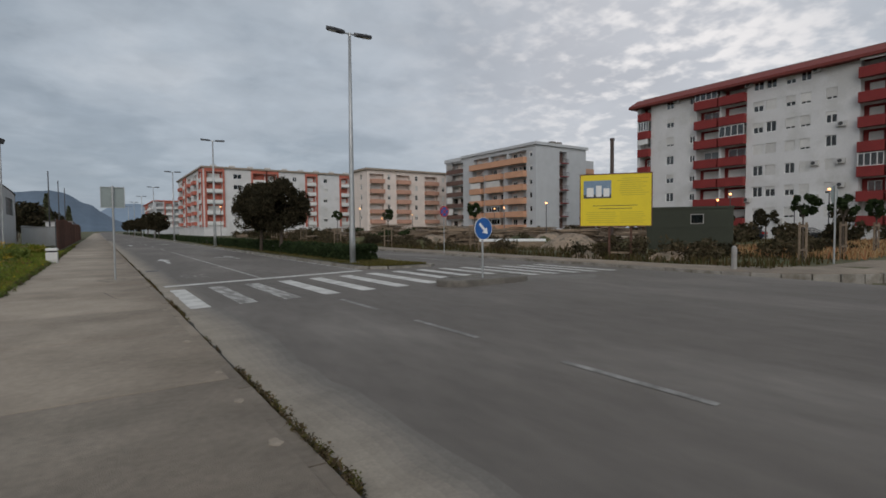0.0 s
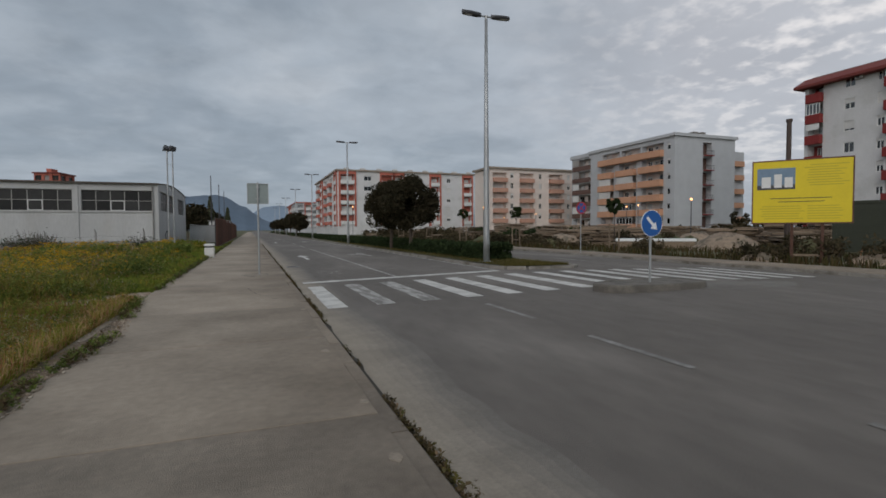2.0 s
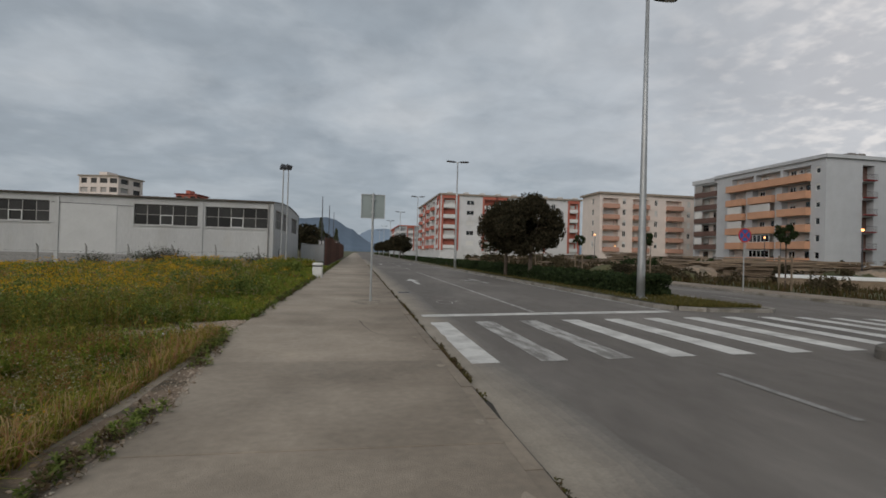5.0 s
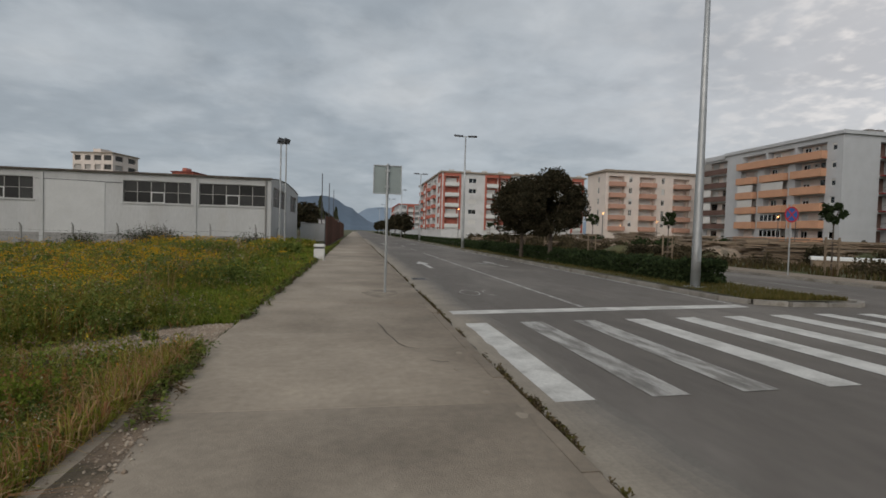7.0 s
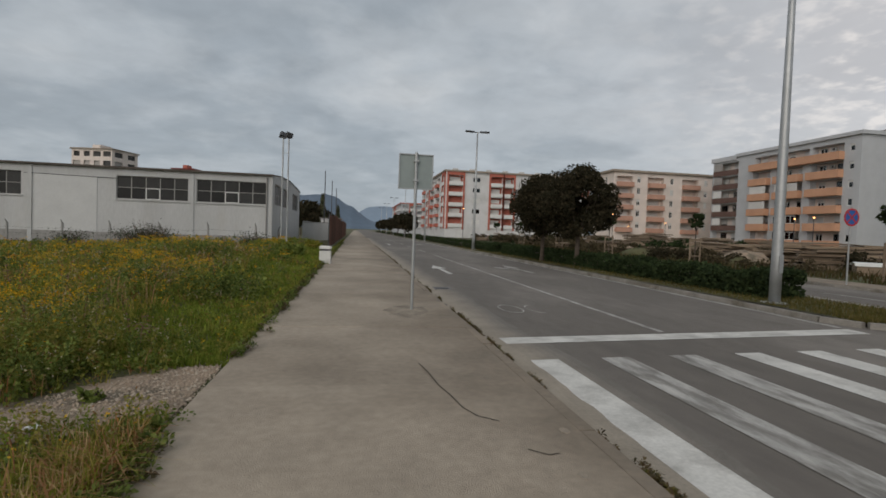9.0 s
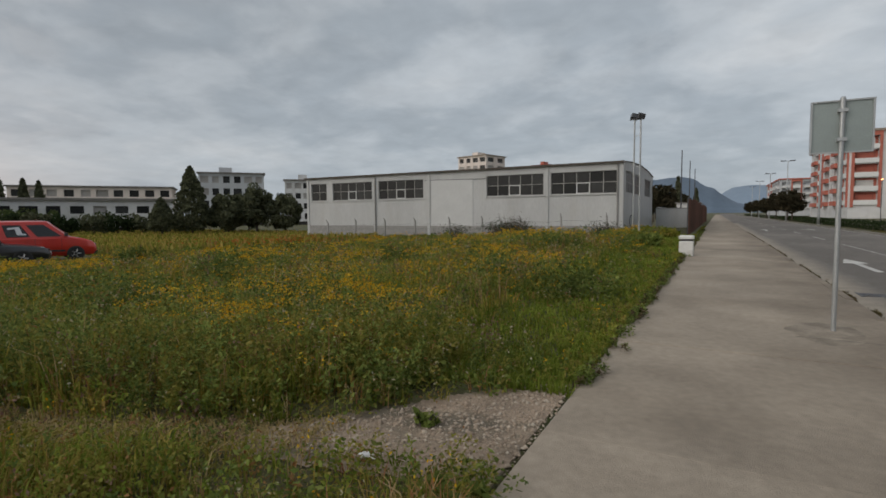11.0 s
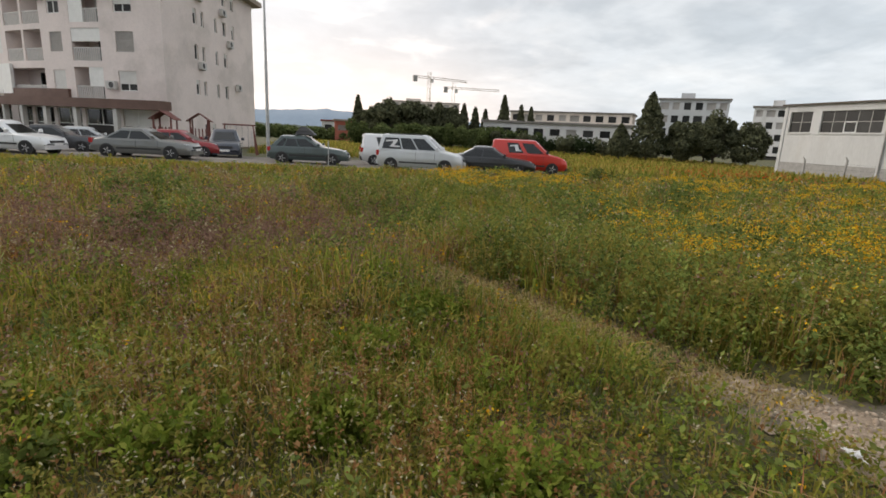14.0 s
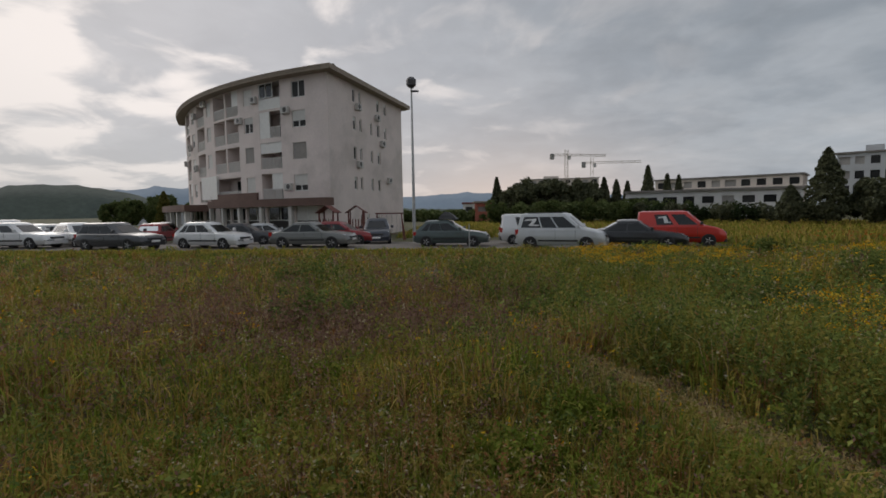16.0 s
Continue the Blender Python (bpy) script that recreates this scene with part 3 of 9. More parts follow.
# far pavement and its kerb, rounded into the side road
far = tagged(new("far_pavement"), "grey concrete pavement on the far side of the road", "pavement", kind="structure")
fz = road_z(17)
edge = [(FAR_K + 0.16, 400), (FAR_K + 0.16, 9.5)]
for i in range(1, 9):
    a = math.pi + math.pi / 2 * i / 8
    edge.append((FAR_K + 0.16 + 3.6 + 3.6 * math.cos(a), 9.5 + 4.3 * math.sin(a)))
edge += [(70, 5.2), (70, 7.4), (22.0, 7.4), (20.2, 9.0), (FAR_P + 0.06, 11.5), (FAR_P + 0.06, 400)]
fp = Mesh()
fp.quad(*[(x, yy, fz + 0.10) for x, yy in edge])
fp.quad(*[(x, yy, fz - 0.3) for x, yy in reversed(edge)])
n = len(edge)
for i in range(n):
    fp.f.append((i, n + n - 1 - i, n + n - 1 - (i + 1) % n, (i + 1) % n))
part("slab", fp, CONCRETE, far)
stones_along([(FAR_K, 110), (FAR_K, 9.5)] + [(x - 0.11, yy - 0.11) for x, yy in edge[2:10]], stone_data, far, fz + 0.005, 1)

drain = Mesh()
for i in range(7):
    drain.box(1.52, 1.95, 23.2 + 0.07 * i, 23.24 + 0.07 * i, -0.16, -0.098)
drain.box(1.50, 1.54, 23.15, 23.7, -0.16, -0.096).box(1.93, 1.97, 23.15, 23.7, -0.16, -0.094)
tagged(part("drain_grate", drain, DARK_STEEL), "dark iron drain grate in the gutter", "drain grate")

# grit that has gathered along the gutter
WASH = [(0.30, 0.258, 0.206), (0.285, 0.246, 0.198), (0.262, 0.228, 0.185), (0.238, 0.208, 0.172), (0.212, 0.188, 0.158), (0.188, 0.168, 0.144), (0.164, 0.148, 0.129)]
for k, col in enumerate(WASH):
    grit = Mesh()
    wide, lift = 0.20 + 0.11 * k, 0.007 - 0.0008 * k
    for i in range(-80, 500):
        a, c = i * 0.2, (i + 1) * 0.2
        w0, w1 = [wide + 0.13 * noise.noise(Vector((t * 0.5, 2, 0.1 * k))) + 0.06 * noise.noise(Vector((t * 1.9, 5, 0.4 * k))) for t in (a, c)]
        grit.quad((ROAD_L - 0.01, a, road_z(ROAD_L) + lift), (ROAD_L + w0, a, road_z(ROAD_L + w0) + lift), (ROAD_L + w1, c, road_z(ROAD_L + w1) + lift), (ROAD_L - 0.01, c, road_z(ROAD_L) + lift))
    wash = material("gutter_wash", col, 0.95, vary=0.14, scale=2.5, bump=0.4, bump_scale=110)
    tagged(part("gutter_grit", grit, wash), "brown-grey grit washed along the gutter", "grit", kind="stuff")

# pale dust swept beside the island
dust = Mesh()
ring = [(11.3 + 1.9 * math.cos(a) * (1 + 0.2 * math.sin(3 * a)), 10.4 + 0.75 * math.sin(a) * (1 + 0.2 * math.cos(2 * a))) for a in [2 * math.pi * i / 30 for i in range(30)]]
dust.quad(*[(x, yy, road_z(x) + 0.004) for x, yy in ring])
tagged(part("island_dust", dust, DUST), "pale dust on the asphalt beside the island", "dust", kind="stuff")

# car park surface before the curved block
lot = Mesh()
gx, gy = [-26.9 - 1.5 * i for i in range(13)], [-60 + 2.0 * i for i in range(42)]
for yy in gy:
    for x in gx:
        lot.v.append((x, yy, field_z(x, yy) + 0.025))
w = len(gx)
for j in range(len(gy) - 1):
    for i in range(w - 1):
        if gy[j] > 12 and gx[i] < -36 or gy[j] > 22:
            continue
        lot.f.append((j * w + i + 1, j * w + i, j * w + w + i, j * w + w + i + 1))
tagged(part("car_park", lot, ASPHALT, smooth=True), "grey asphalt car park beside the meadow", "car park", kind="structure")


# ---------------------------------------------------------------- facades
def wall_with_openings(parent, F, W, H, openings, mat, depth=0.25, step=None, name="wall", label="", v0=0.0):
    us, vs = {0.0, W}, {v0, H}
    for o in openings:
        us |= {o[0], o[1]}
        vs |= {o[2], o[3]}
    if step:
        us |= {step * i for i in range(1, int(W / step) + 1) if step * i < W}
    us, vs = sorted(us), sorted(vs)
    m = Mesh()
    hole = lambda a, b: any(o[0] - 1e-6 < a < o[1] + 1e-6 and o[2] - 1e-6 < b < o[3] + 1e-6 for o in openings)
    for i in range(len(us) - 1):
        for j in range(len(vs) - 1):
            if not hole((us[i] + us[i + 1]) / 2, (vs[j] + vs[j + 1]) / 2):
                m.quad(F(us[i], vs[j], 0), F(us[i + 1], vs[j], 0), F(us[i + 1], vs[j + 1], 0), F(us[i], vs[j + 1], 0))
    for o in openings:
        a, b, c, d = o[:4]
        e = o[4] if len(o) > 4 else depth
        cuts = [u for u in us if a - 1e-6 <= u <= b + 1e-6]
        for p, q in zip(cuts, cuts[1:]):
            m.quad(F(p, c, 0), F(p, c, -e), F(q, c, -e), F(q, c, 0))
            m.quad(F(p, d, 0), F(q, d, 0), F(q, d, -e), F(p, d, -e))
        m.quad(F(a, c, 0), F(a, d, 0), F(a, d, -e), F(a, c, -e))
        m.quad(F(b, c, 0), F(b, c, -e), F(b, d, -e), F(b, d, 0))
    return part(name, m, mat, parent, label)


def window(parent, F, u0, u1, v0, v1, shut=0.0, panes=2, frame=None, depth=0.16, glass=None, shutter=None, bars=0, label="", t=0.07):
    """Frame with its panes and, where it is let down, a roller shutter over the upper part."""
    frame = frame or FRAME_WHITE
    m = Mesh()
    box = lambda *a: m.box(*a, at=lambda u, d, v: F(u, v, d))
    box(u0, u0 + t, -depth, -depth + 0.06, v0, v1)
    box(u1 - t, u1, -depth, -depth + 0.06, v0, v1)
    box(u0 + t, u1 - t, -depth, -depth + 0.06, v0, v0 + t)
    box(u0 + t, u1 - t, -depth, -depth + 0.06, v1 - t, v1)
    for i in range(1, panes):
        c = u0 + (u1 - u0) * i / panes
        box(c - t * 0.6, c + t * 0.6, -depth, -depth + 0.05, v0 + t, v1 - t)
    for i in range(bars):
        c = v0 + (v1 - v0) * (i + 1) / (bars + 1)
        box(u0 + t, u1 - t, -depth, -depth + 0.045, c - t * 0.5, c + t * 0.5)
    w = part("window", m, frame, parent, label)
    if shut < 0.98:
        if panes * (bars + 1) > 3:
            for i in range(panes):
                for j in range(bars + 1):
                    a, b = u0 + (u1 - u0) * i / panes, u0 + (u1 - u0) * (i + 1) / panes
                    c, d = v0 + (v1 - v0) * j / (bars + 1), v0 + (v1 - v0) * (j + 1) / (bars + 1)
                    part("pane", Mesh().box(a + 0.02, b - 0.02, -depth + 0.015, -depth + 0.025, c + 0.02, d - 0.02, at=lambda u, dd, v: F(u, v, dd)), glass or GLASS, w)
        else:
            part("pane", Mesh().box(u0 + 0.02, u1 - 0.02, -depth + 0.015, -depth + 0.025, v0 + 0.02, v1 - 0.02, at=lambda u, d, v: F(u, v, d)), glass or GLASS, w)
    if shut > 0:
        s = Mesh()
        lo = v1 - (v1 - v0) * shut
        n = max(2, int((v1 - lo) / 0.16))
        edge = []
        for i in range(n):
            a, b = lo + (v1 - lo) * i / n, lo + (v1 - lo) * (i + 1) / n
            edge += [(a, 0.07), (a + 0.015, 0.09), (b - 0.015, 0.09)]
        edge += [(v1, 0.07), (v1, 0.062), (lo, 0.062)]
        s.loft([[F(u, v, -depth + d) for v, d in edge] for u in (u0 + 0.02, u1 - 0.02)])
        part("shutter", s, shutter or SHUTTER, w)
    return w


def air_conditioner(parent, F, u, v):
    m = Mesh().box(u - 0.42, u + 0.42, 0.08, 0.40, v, v + 0.58, at=lambda a, d, b: F(a, b, d), bevel=0.0)
    m.box(u - 0.34, u - 0.30, 0.0, 0.36, v - 0.06, v, at=lambda a, d, b: F(a, b, d)).box(u + 0.30, u + 0.34, 0.0, 0.36, v - 0.06, v, at=lambda a, d, b: F(a, b, d))
    ac = part("air_conditioner", m, PLASTIC_GREY, parent, "weathered white outdoor air conditioner")
    g = Mesh()
    c = [(u - 0.1 + 0.23 * math.cos(2 * math.pi * i / 10), v + 0.29 + 0.23 * math.sin(2 * math.pi * i / 10)) for i in range(10)]
    g.loft([[F(a, b, d) for a, b in c] for d in (0.395, 0.412)])
    part("fan_grille", g, FAN_BLACK, ac)


def balcony(parent, F, u0, u1, v, out, mat, high=1.05, rail=None, thick=0.16, label=""):
    """A slab that stands out from the facade with a solid parapet, or with a rail of bars."""
    box = lambda m, *a: m.box(*a, at=lambda u, d, w: F(u, w, d))
    m = Mesh()
    box(m, u0, u1, -0.02, out, v, v + thick)
    if rail is None:
        box(m, u0, u1, out - 0.12, out, v + thick, v + high)
        box(m, u0, u0 + 0.12, 0, out - 0.12, v + thick, v + high)
        box(m, u1 - 0.12, u1, 0, out - 0.12, v + thick, v + high)
    b = part("balcony", m, mat, parent, label)
    if rail:
        r = Mesh()
        box(r, u0, u1, out - 0.06, out - 0.02, v + high - 0.05, v + high)
        part("handrail", r, rail, b)
        n = max(3, int((u1 - u0) / 0.25))
        for i in range(n + 1):
            c = u0 + (u1 - u0 - 0.03) * i / n
            part("baluster", Mesh().box(c, c + 0.03, out - 0.05, out - 0.03, v + thick, v + high - 0.05, at=lambda u, d, w: F(u, w, d)), rail, b)
    return b


def block(parent, x0, x1, y0, y1, z0, z1, mat, name="core", label=""):
    return part(name, Mesh().box(x0, x1, y0, y1, z0, z1), mat, parent, label)


# ------------------------------------------------ white block with dark red balconies
def red_block():
    b = thing("apartment_building", "tall white apartment block with dark red balconies and roof edge", "building", "apartment buildings", pose(70.3, 48.1, 0))
    F = frame_map((0, 0, 0), (0, -1, 0), (-1, 0, 0))
    W, H = 66.0, 19.9
    r = random.Random(11)
    ops, wins, bal, acs = [], [], [], []
    slabs = [1.65 + 2.72 * k for k in range(7)]
    cols = [(4.6, 5.8), (8.2, 9.0), (16.7, 17.9), (18.2, 19.4), (20.4, 21.5), (22.0, 23.1), (24.6, 25.7)]
    off = 32.3
    for base in (0, off):
        for c0, c1 in cols:
            for k, s in enumerate(slabs):
                if base + c1 > W - 0.5:
                    continue
                ops.append((base + c0, base + c1, s + 0.95, s + 2.25))
                wins.append((base + c0, base + c1, s + 0.95, s + 2.25, r.choice([1.0, 0.8, 0.6, 0.45, 0.3, 0.0, 0.0])))
                if r.random() < 0.28:
                    acs.append((base + c1 + 0.55 if c0 not in (16.7, 20.4) else base + c0 - 0.5, s + r.choice([0.35, 1.6])))
        for k, s in enumerate(slabs):
            for u0, u1 in ((9.2, 12.4), (12.6, 15.9)):
                a, c = base + u0, min(base + u1, W - 0.3)
                ops.append((a, c, s + 0.05, s + 2.5, 1.3))
                bal.append((a, c, s, r.random()))
    for k, s in enumerate(slabs):
        for u0, u1 in ((27.8, 30.2), (30.4, 32.9), (0.25, 2.1)):
            if u0 != 0.25 and u0 + 0 > W:
                continue
            ops.append((u0, u1, s + 0.05, s + 2.5, 1.3))
            bal.append((u0, u1, s, r.random()))
    ops = [o for o in ops if not any(o is not p and o[0] < p[1] and p[0] < o[1] and o[2] < p[3] and p[2] < o[3] and ops.index(p) < ops.index(o) for p in ops)]
    keep = {(round(o[0], 2), round(o[2], 2)) for o in ops}
    wall_with_openings(b, F, W, H, ops, WHITE_WALL)
    for u0, u1, v0, v1, sh in wins:
        if (round(u0, 2), round(v0, 2)) in keep:
            window(b, F, u0, u1, v0, v1, sh)
    for u0, u1, s, q in bal:
        if (round(u0, 2), round(s + 0.05, 2)) not in keep:
            continue
        balcony(b, F, u0, u1, s - 0.15, 0.75, RED_WALL, 1.15)
        part("balcony_back", Mesh().box(u0, u1, -1.3, -1.24, s + 0.05, s + 2.5, at=lambda u, d, v: F(u, v, d)), RED_WALL if q < 0.6 else WHITE_WALL, b)
        window(b, lambda u, v, d: F(u, v, d - 1.1), u0 + 0.5, u1 - 0.6, s + 0.1, s + 2.2, r.choice([0, 0.5, 1.0]))
        if q > 0.86:
            window(b, lambda u, v, d: F(u, v, d + 0.72), u0 + 0.05, u1 - 0.05, s + 1.02, s + 2.45, 0.0, 4, label="white glazing that closes a balcony")
        elif q > 0.76:
            part("awning", Mesh().box(u0 + 0.1, u1 - 0.1, 0.6, 0.66, s + 1.7, s + 2.5, at=lambda u, d, v: F(u, v, d)), FRAME_WHITE, b, "white awning over a balcony")
    for u, v in acs:
        air_conditioner(b, F, u, v)
    # Solid dark core in place of rooms; the base fill stays unseen.
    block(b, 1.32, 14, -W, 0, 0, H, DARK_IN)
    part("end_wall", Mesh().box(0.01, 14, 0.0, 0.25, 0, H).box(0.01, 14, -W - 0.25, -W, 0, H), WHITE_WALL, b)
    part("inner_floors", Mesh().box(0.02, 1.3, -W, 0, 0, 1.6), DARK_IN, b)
    roof = Mesh()
    roof.loft([[(-1.1, yy, 19.9), (-1.1, yy, 20.25), (1.2, yy, 21.5), (13.6, yy, 21.5), (15.2, yy, 20.2), (15.2, yy, 19.9)] for yy in (1.1, -W - 1)])
    part("roof", roof, ROOF_RED, b, "dark red mansard roof edge")
    part("roof_cap", Mesh().box(1.3, 13.5, -W, 0.2, 21.5, 21.6), ROOF_GREY, b)
    # washing on the upper balcony
    for k, (u, c) in enumerate(((30.6, FRAME_WHITE), (31.4, PINK), (32.2, FRAME_WHITE))):
        part("washing", Mesh().box(u, u + 0.7, 0.78, 0.80, 17.0, 18.1, at=lambda a, d, v: F(a, v, d)), c, b, "washing hung over a balcony")


PINK = material("pink_cloth", (0.65, 0.12, 0.28), 0.9, vary=0.05)
red_block()


# ------------------------------------------------ grey-white block with orange balconies
def orange_block():
    b = thing("apartment_building", "grey-white apartment block with orange balcony parapets", "building", "apartment buildings", pose(71.6, 71.9, 0))
    F = frame_map((0, 0, 0), (0, 1, 0), (-1, 0, 0))
    r = random.Random(4)
    W, H = 31.0, 18.0
    ops, jobs = [], []
    slabs = [1.15 + 2.72 * k for k in range(6)]
    for k, s in enumerate(slabs):
        ops.append((1.0, 1.8, s + 1.0, s + 2.1))
        jobs.append(("w", 1.0, 1.8, s, r.choice([0, 0.3, 1.0])))
        top = k == 5
        groups = ((2.6, 20.4),) if top else ((2.6, 8.3), (9.6, 14.8), (16.2, 20.4))
        for u0, u1 in groups:
            n = 3 if top else 1
            for i in range(n):
                a, c = u0 + (u1 - u0) * i / n, u0 + (u1 - u0) * (i + 1) / n - (0.3 if top else 0)
                ops.append((a + 0.1, c - 0.1, s + 0.1, s + 2.45, 1.2))
                jobs.append(("l", a + 0.1, c - 0.1, s, r.random()))
            jobs.append(("b", u0, u1, s, 0))
        ops.append((24.0, 30.6, s + 0.1, s + 2.4, 1.3))
        jobs.append(("g", 24.0, 30.6, s, r.random()))
    wall_with_openings(b, F, W, H, ops, GREY_WALL)
    for kind, u0, u1, s, q in jobs:
        if kind == "w":
            window(b, F, u0, u1, s + 1.0, s + 2.1, q, 1)
        elif kind == "l":
            part("balcony_back", Mesh().box(u0, u1, -1.2, -1.15, s + 0.1, s + 2.45, at=lambda u, d, v: F(u, v, d)), CREAM_WALL, b)
            window(b, lambda u, v, d: F(u, v, d - 1.0), u0 + 0.5, u0 + 1.9, s + 0.15, s + 2.2, r.choice([0, 0.4, 1]), frame=FRAME_DARK)
            if u1 - u0 > 4:
                window(b, lambda u, v, d: F(u, v, d - 1.0), u1 - 1.7, u1 - 0.5, s + 0.9, s + 2.2, r.choice([0, 0.4, 1]))
            if q > 0.72:
                window(b, lambda u, v, d: F(u, v, d + 0.9), u0 + 0.2, u1 - 0.2, s + 1.12, s + 2.4, r.choice([0, 1.0]), 5, label="white glazing that closes a balcony")
            elif q < 0.2:
                air_conditioner(b, lambda u, v, d: F(u, v, d - 1.15), u0 + 2.5, s + 1.5)
        elif kind == "b":
            balcony(b, F, u0, u1, s - 0.12, 1.0, ORANGE_WALL, 1.22)
        else:
            part("balcony_back", Mesh().box(u0, u1, -1.3, -1.25, s + 0.1, s + 2.4, at=lambda u, d, v: F(u, v, d)), CREAM_WALL, b)
            window(b, lambda u, v, d: F(u, v, d - 1.1), u0 + 0.6, u0 + 2.4, s + 0.15, s + 2.2, r.choice([0, 0.5, 1]), frame=FRAME_DARK)
            window(b, lambda u, v, d: F(u, v, d - 1.1), u0 + 3.8, u0 + 5.4, s + 0.15, s + 2.2, r.choice([0, 0.5, 1]), frame=FRAME_DARK)
            balcony(b, F, u0, u1, s - 0.1, 0.25, SHUTTER_GREY if q < 0.5 else BROWN_TRIM, 1.0)
            if q > 0.5:
                part("screen", Mesh().box(u1 - 2.4, u1 - 0.2, 0.1, 0.14, s + 1.0, s + 2.35, at=lambda u, d, v: F(u, v, d)), SHUTTER_GREY if q < 0.75 else FRAME_WHITE, b, "blind that closes half a balcony")
    G = frame_map((0, 0, 0), (1, 0, 0), (0, -1, 0))
    gops = [(6.7, 8.9, s + 0.1, s + 2.4, 1.2) for s in slabs]
    wall_with_openings(b, G, 14.8, H, gops, GREY_WALL, name="gable_wall")
    for s in slabs:
        part("balcony_back", Mesh().box(6.7, 8.9, -1.2, -1.15, s + 0.1, s + 2.4, at=lambda u, d, v: G(u, v, d)), BROWN_TRIM, b)
        balcony(b, G, 6.8, 8.8, s - 0.1, 0.7, RED_WALL, 1.0, rail=DARK_STEEL)
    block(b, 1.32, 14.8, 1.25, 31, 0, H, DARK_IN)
    part("roof", Mesh().box(-0.35, 15.2, -0.35, 24.5, H, H + 0.55).box(-0.3, 15.2, 24.5, 31.3, H - 0.5, H + 0.35), GREY_WALL, b)
    for x in (6.6, 8.4):
        part("chimney", Mesh().box(x, x + 1.2, 2, 3.2, H + 0.5, H + 1.5, bevel=0.05), ROOF_GREY, b)
    part("rear_wing", Mesh().box(15, 21, 3, 22, 0, 16.4), GREY_WALL, b)
    for k in range(5):
        balcony(b, frame_map((15, 3, 0), (1, 0, 0), (0, -1, 0)), 1.6, 5.2, 2.6 + 2.72 * k, 0.8, ORANGE_WALL, 1.0)


orange_block()


# ------------------------------------------------ far blocks along the avenue
def column_block(label, corner, width, deep, H, floors, wall, bays, bay_mat, side_bays=(), trim=None, seed=1, tops=0):
    """A block whose faces to the south and to the road hold columns of balconies (start, end, style)."""
    b = thing("apartment_building", label, "building", "apartment buildings", pose(*corner, 0))
    r = random.Random(seed)
    hs = (H - 3.6) / floors
    for F, W, cols, nm in ((frame_map((0, 0, 0), (1, 0, 0), (0, -1, 0)), width, bays, "wall"), (frame_map((0, 0, 0), (0, 1, 0), (-1, 0, 0)), deep, side_bays, "side_wall")):
        ops, jobs = [], []
        for k in range(floors):
            s = 3.0 + hs * k
            for u0, u1, style in cols:
                if style == "w":
                    ops.append((u0, u1, s + 0.9, s + 2.2))
                else:
                    ops.append((u0, u1, s + 0.1, s + hs - 0.3, 1.1))
                jobs.append((u0, u1, s, style))
        wall_with_openings(b, F, W, H, ops, wall, name=nm)
        for u0, u1, s, style in jobs:
            if style == "w":
                window(b, F, u0, u1, s + 0.9, s + 2.2, r.choice([0, 0.4, 1]))
                continue
            part("balcony_back", Mesh().box(u0, u1, -1.1, -1.05, s + 0.1, s + hs - 0.3, at=lambda u, d, v, F=F: F(u, v, d)), bay_mat if style == "f" else wall, b)
            window(b, lambda u, v, d, F=F: F(u, v, d - 0.95), u0 + 0.4, u1 - 0.5, s + 0.15, s + 2.2, r.choice([0, 0.5, 1]), frame=FRAME_DARK)
            balcony(b, F, u0, u1, s - 0.1, 0.8 if style != "f" else 0.35, bay_mat if style == "o" else FRAME_WHITE, 1.0)
        if trim:
            for u0, u1, style in cols:
                if style == "f":
                    t = Mesh()
                    for a in (u0 - 0.5, u1):
                        t.box(a, a + 0.5, 0, 0.3, 2.4, H + 0.2, at=lambda u, d, v, F=F: F(u, v, d))
                    t.box(u0, u1, 0, 0.3, H - 0.9, H + 0.2, at=lambda u, d, v, F=F: F(u, v, d))
                    part("bay_frame", t, trim, b)
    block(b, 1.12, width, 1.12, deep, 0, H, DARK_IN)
    part("roof", Mesh().box(-0.5, width + 0.5, -0.5, deep + 0.5, H, H + 0.45), trim if tops == 0 and trim else ROOF_TAN, b)
    if tops:
        for i in range(tops):
            x = 2 + (width - 4) * i / max(1, tops - 1)
            part("solar_heater", Mesh().box(x, x + 1.6, 1.0, 1.9, H + 0.45, H + 1.1, bevel=0.1), PLASTIC_GREY, b)
    return b


column_block("white apartment block with coral red framed balcony bays", (23.5, 146.9), 42.5, 50, 18.2, 5, WHITE_WALL,
             [(0.8, 4.8, "f"), (7.6, 9.8, "w"), (12.8, 16.2, "f"), (16.8, 19.4, "f"), (24.0, 25.2, "w"), (28.2, 31.0, "f"), (33.4, 34.6, "w"), (39.0, 41.6, "f")], CORAL_WALL,
             [(1.2, 5, "f"), (7, 9, "w"), (11, 16, "o"), (18, 20, "w"), (22, 28, "o"), (31, 36, "f"), (39, 45, "o")], CORAL_WALL, 3, 9)
column_block("cream apartment block with stacks of tan balconies", (54.4, 111.8), 31, 9, 16.0, 5, CREAM_WALL,
             [(0.7, 4.5, "o"), (5.6, 6.4, "w"), (8.1, 12.0, "o"), (13.6, 14.4, "w"), (16.5, 20.6, "o"), (22.0, 22.8, "w"), (24.0, 28.0, "o")], TAN_WALL, [(3, 4, "w")], None, 5)
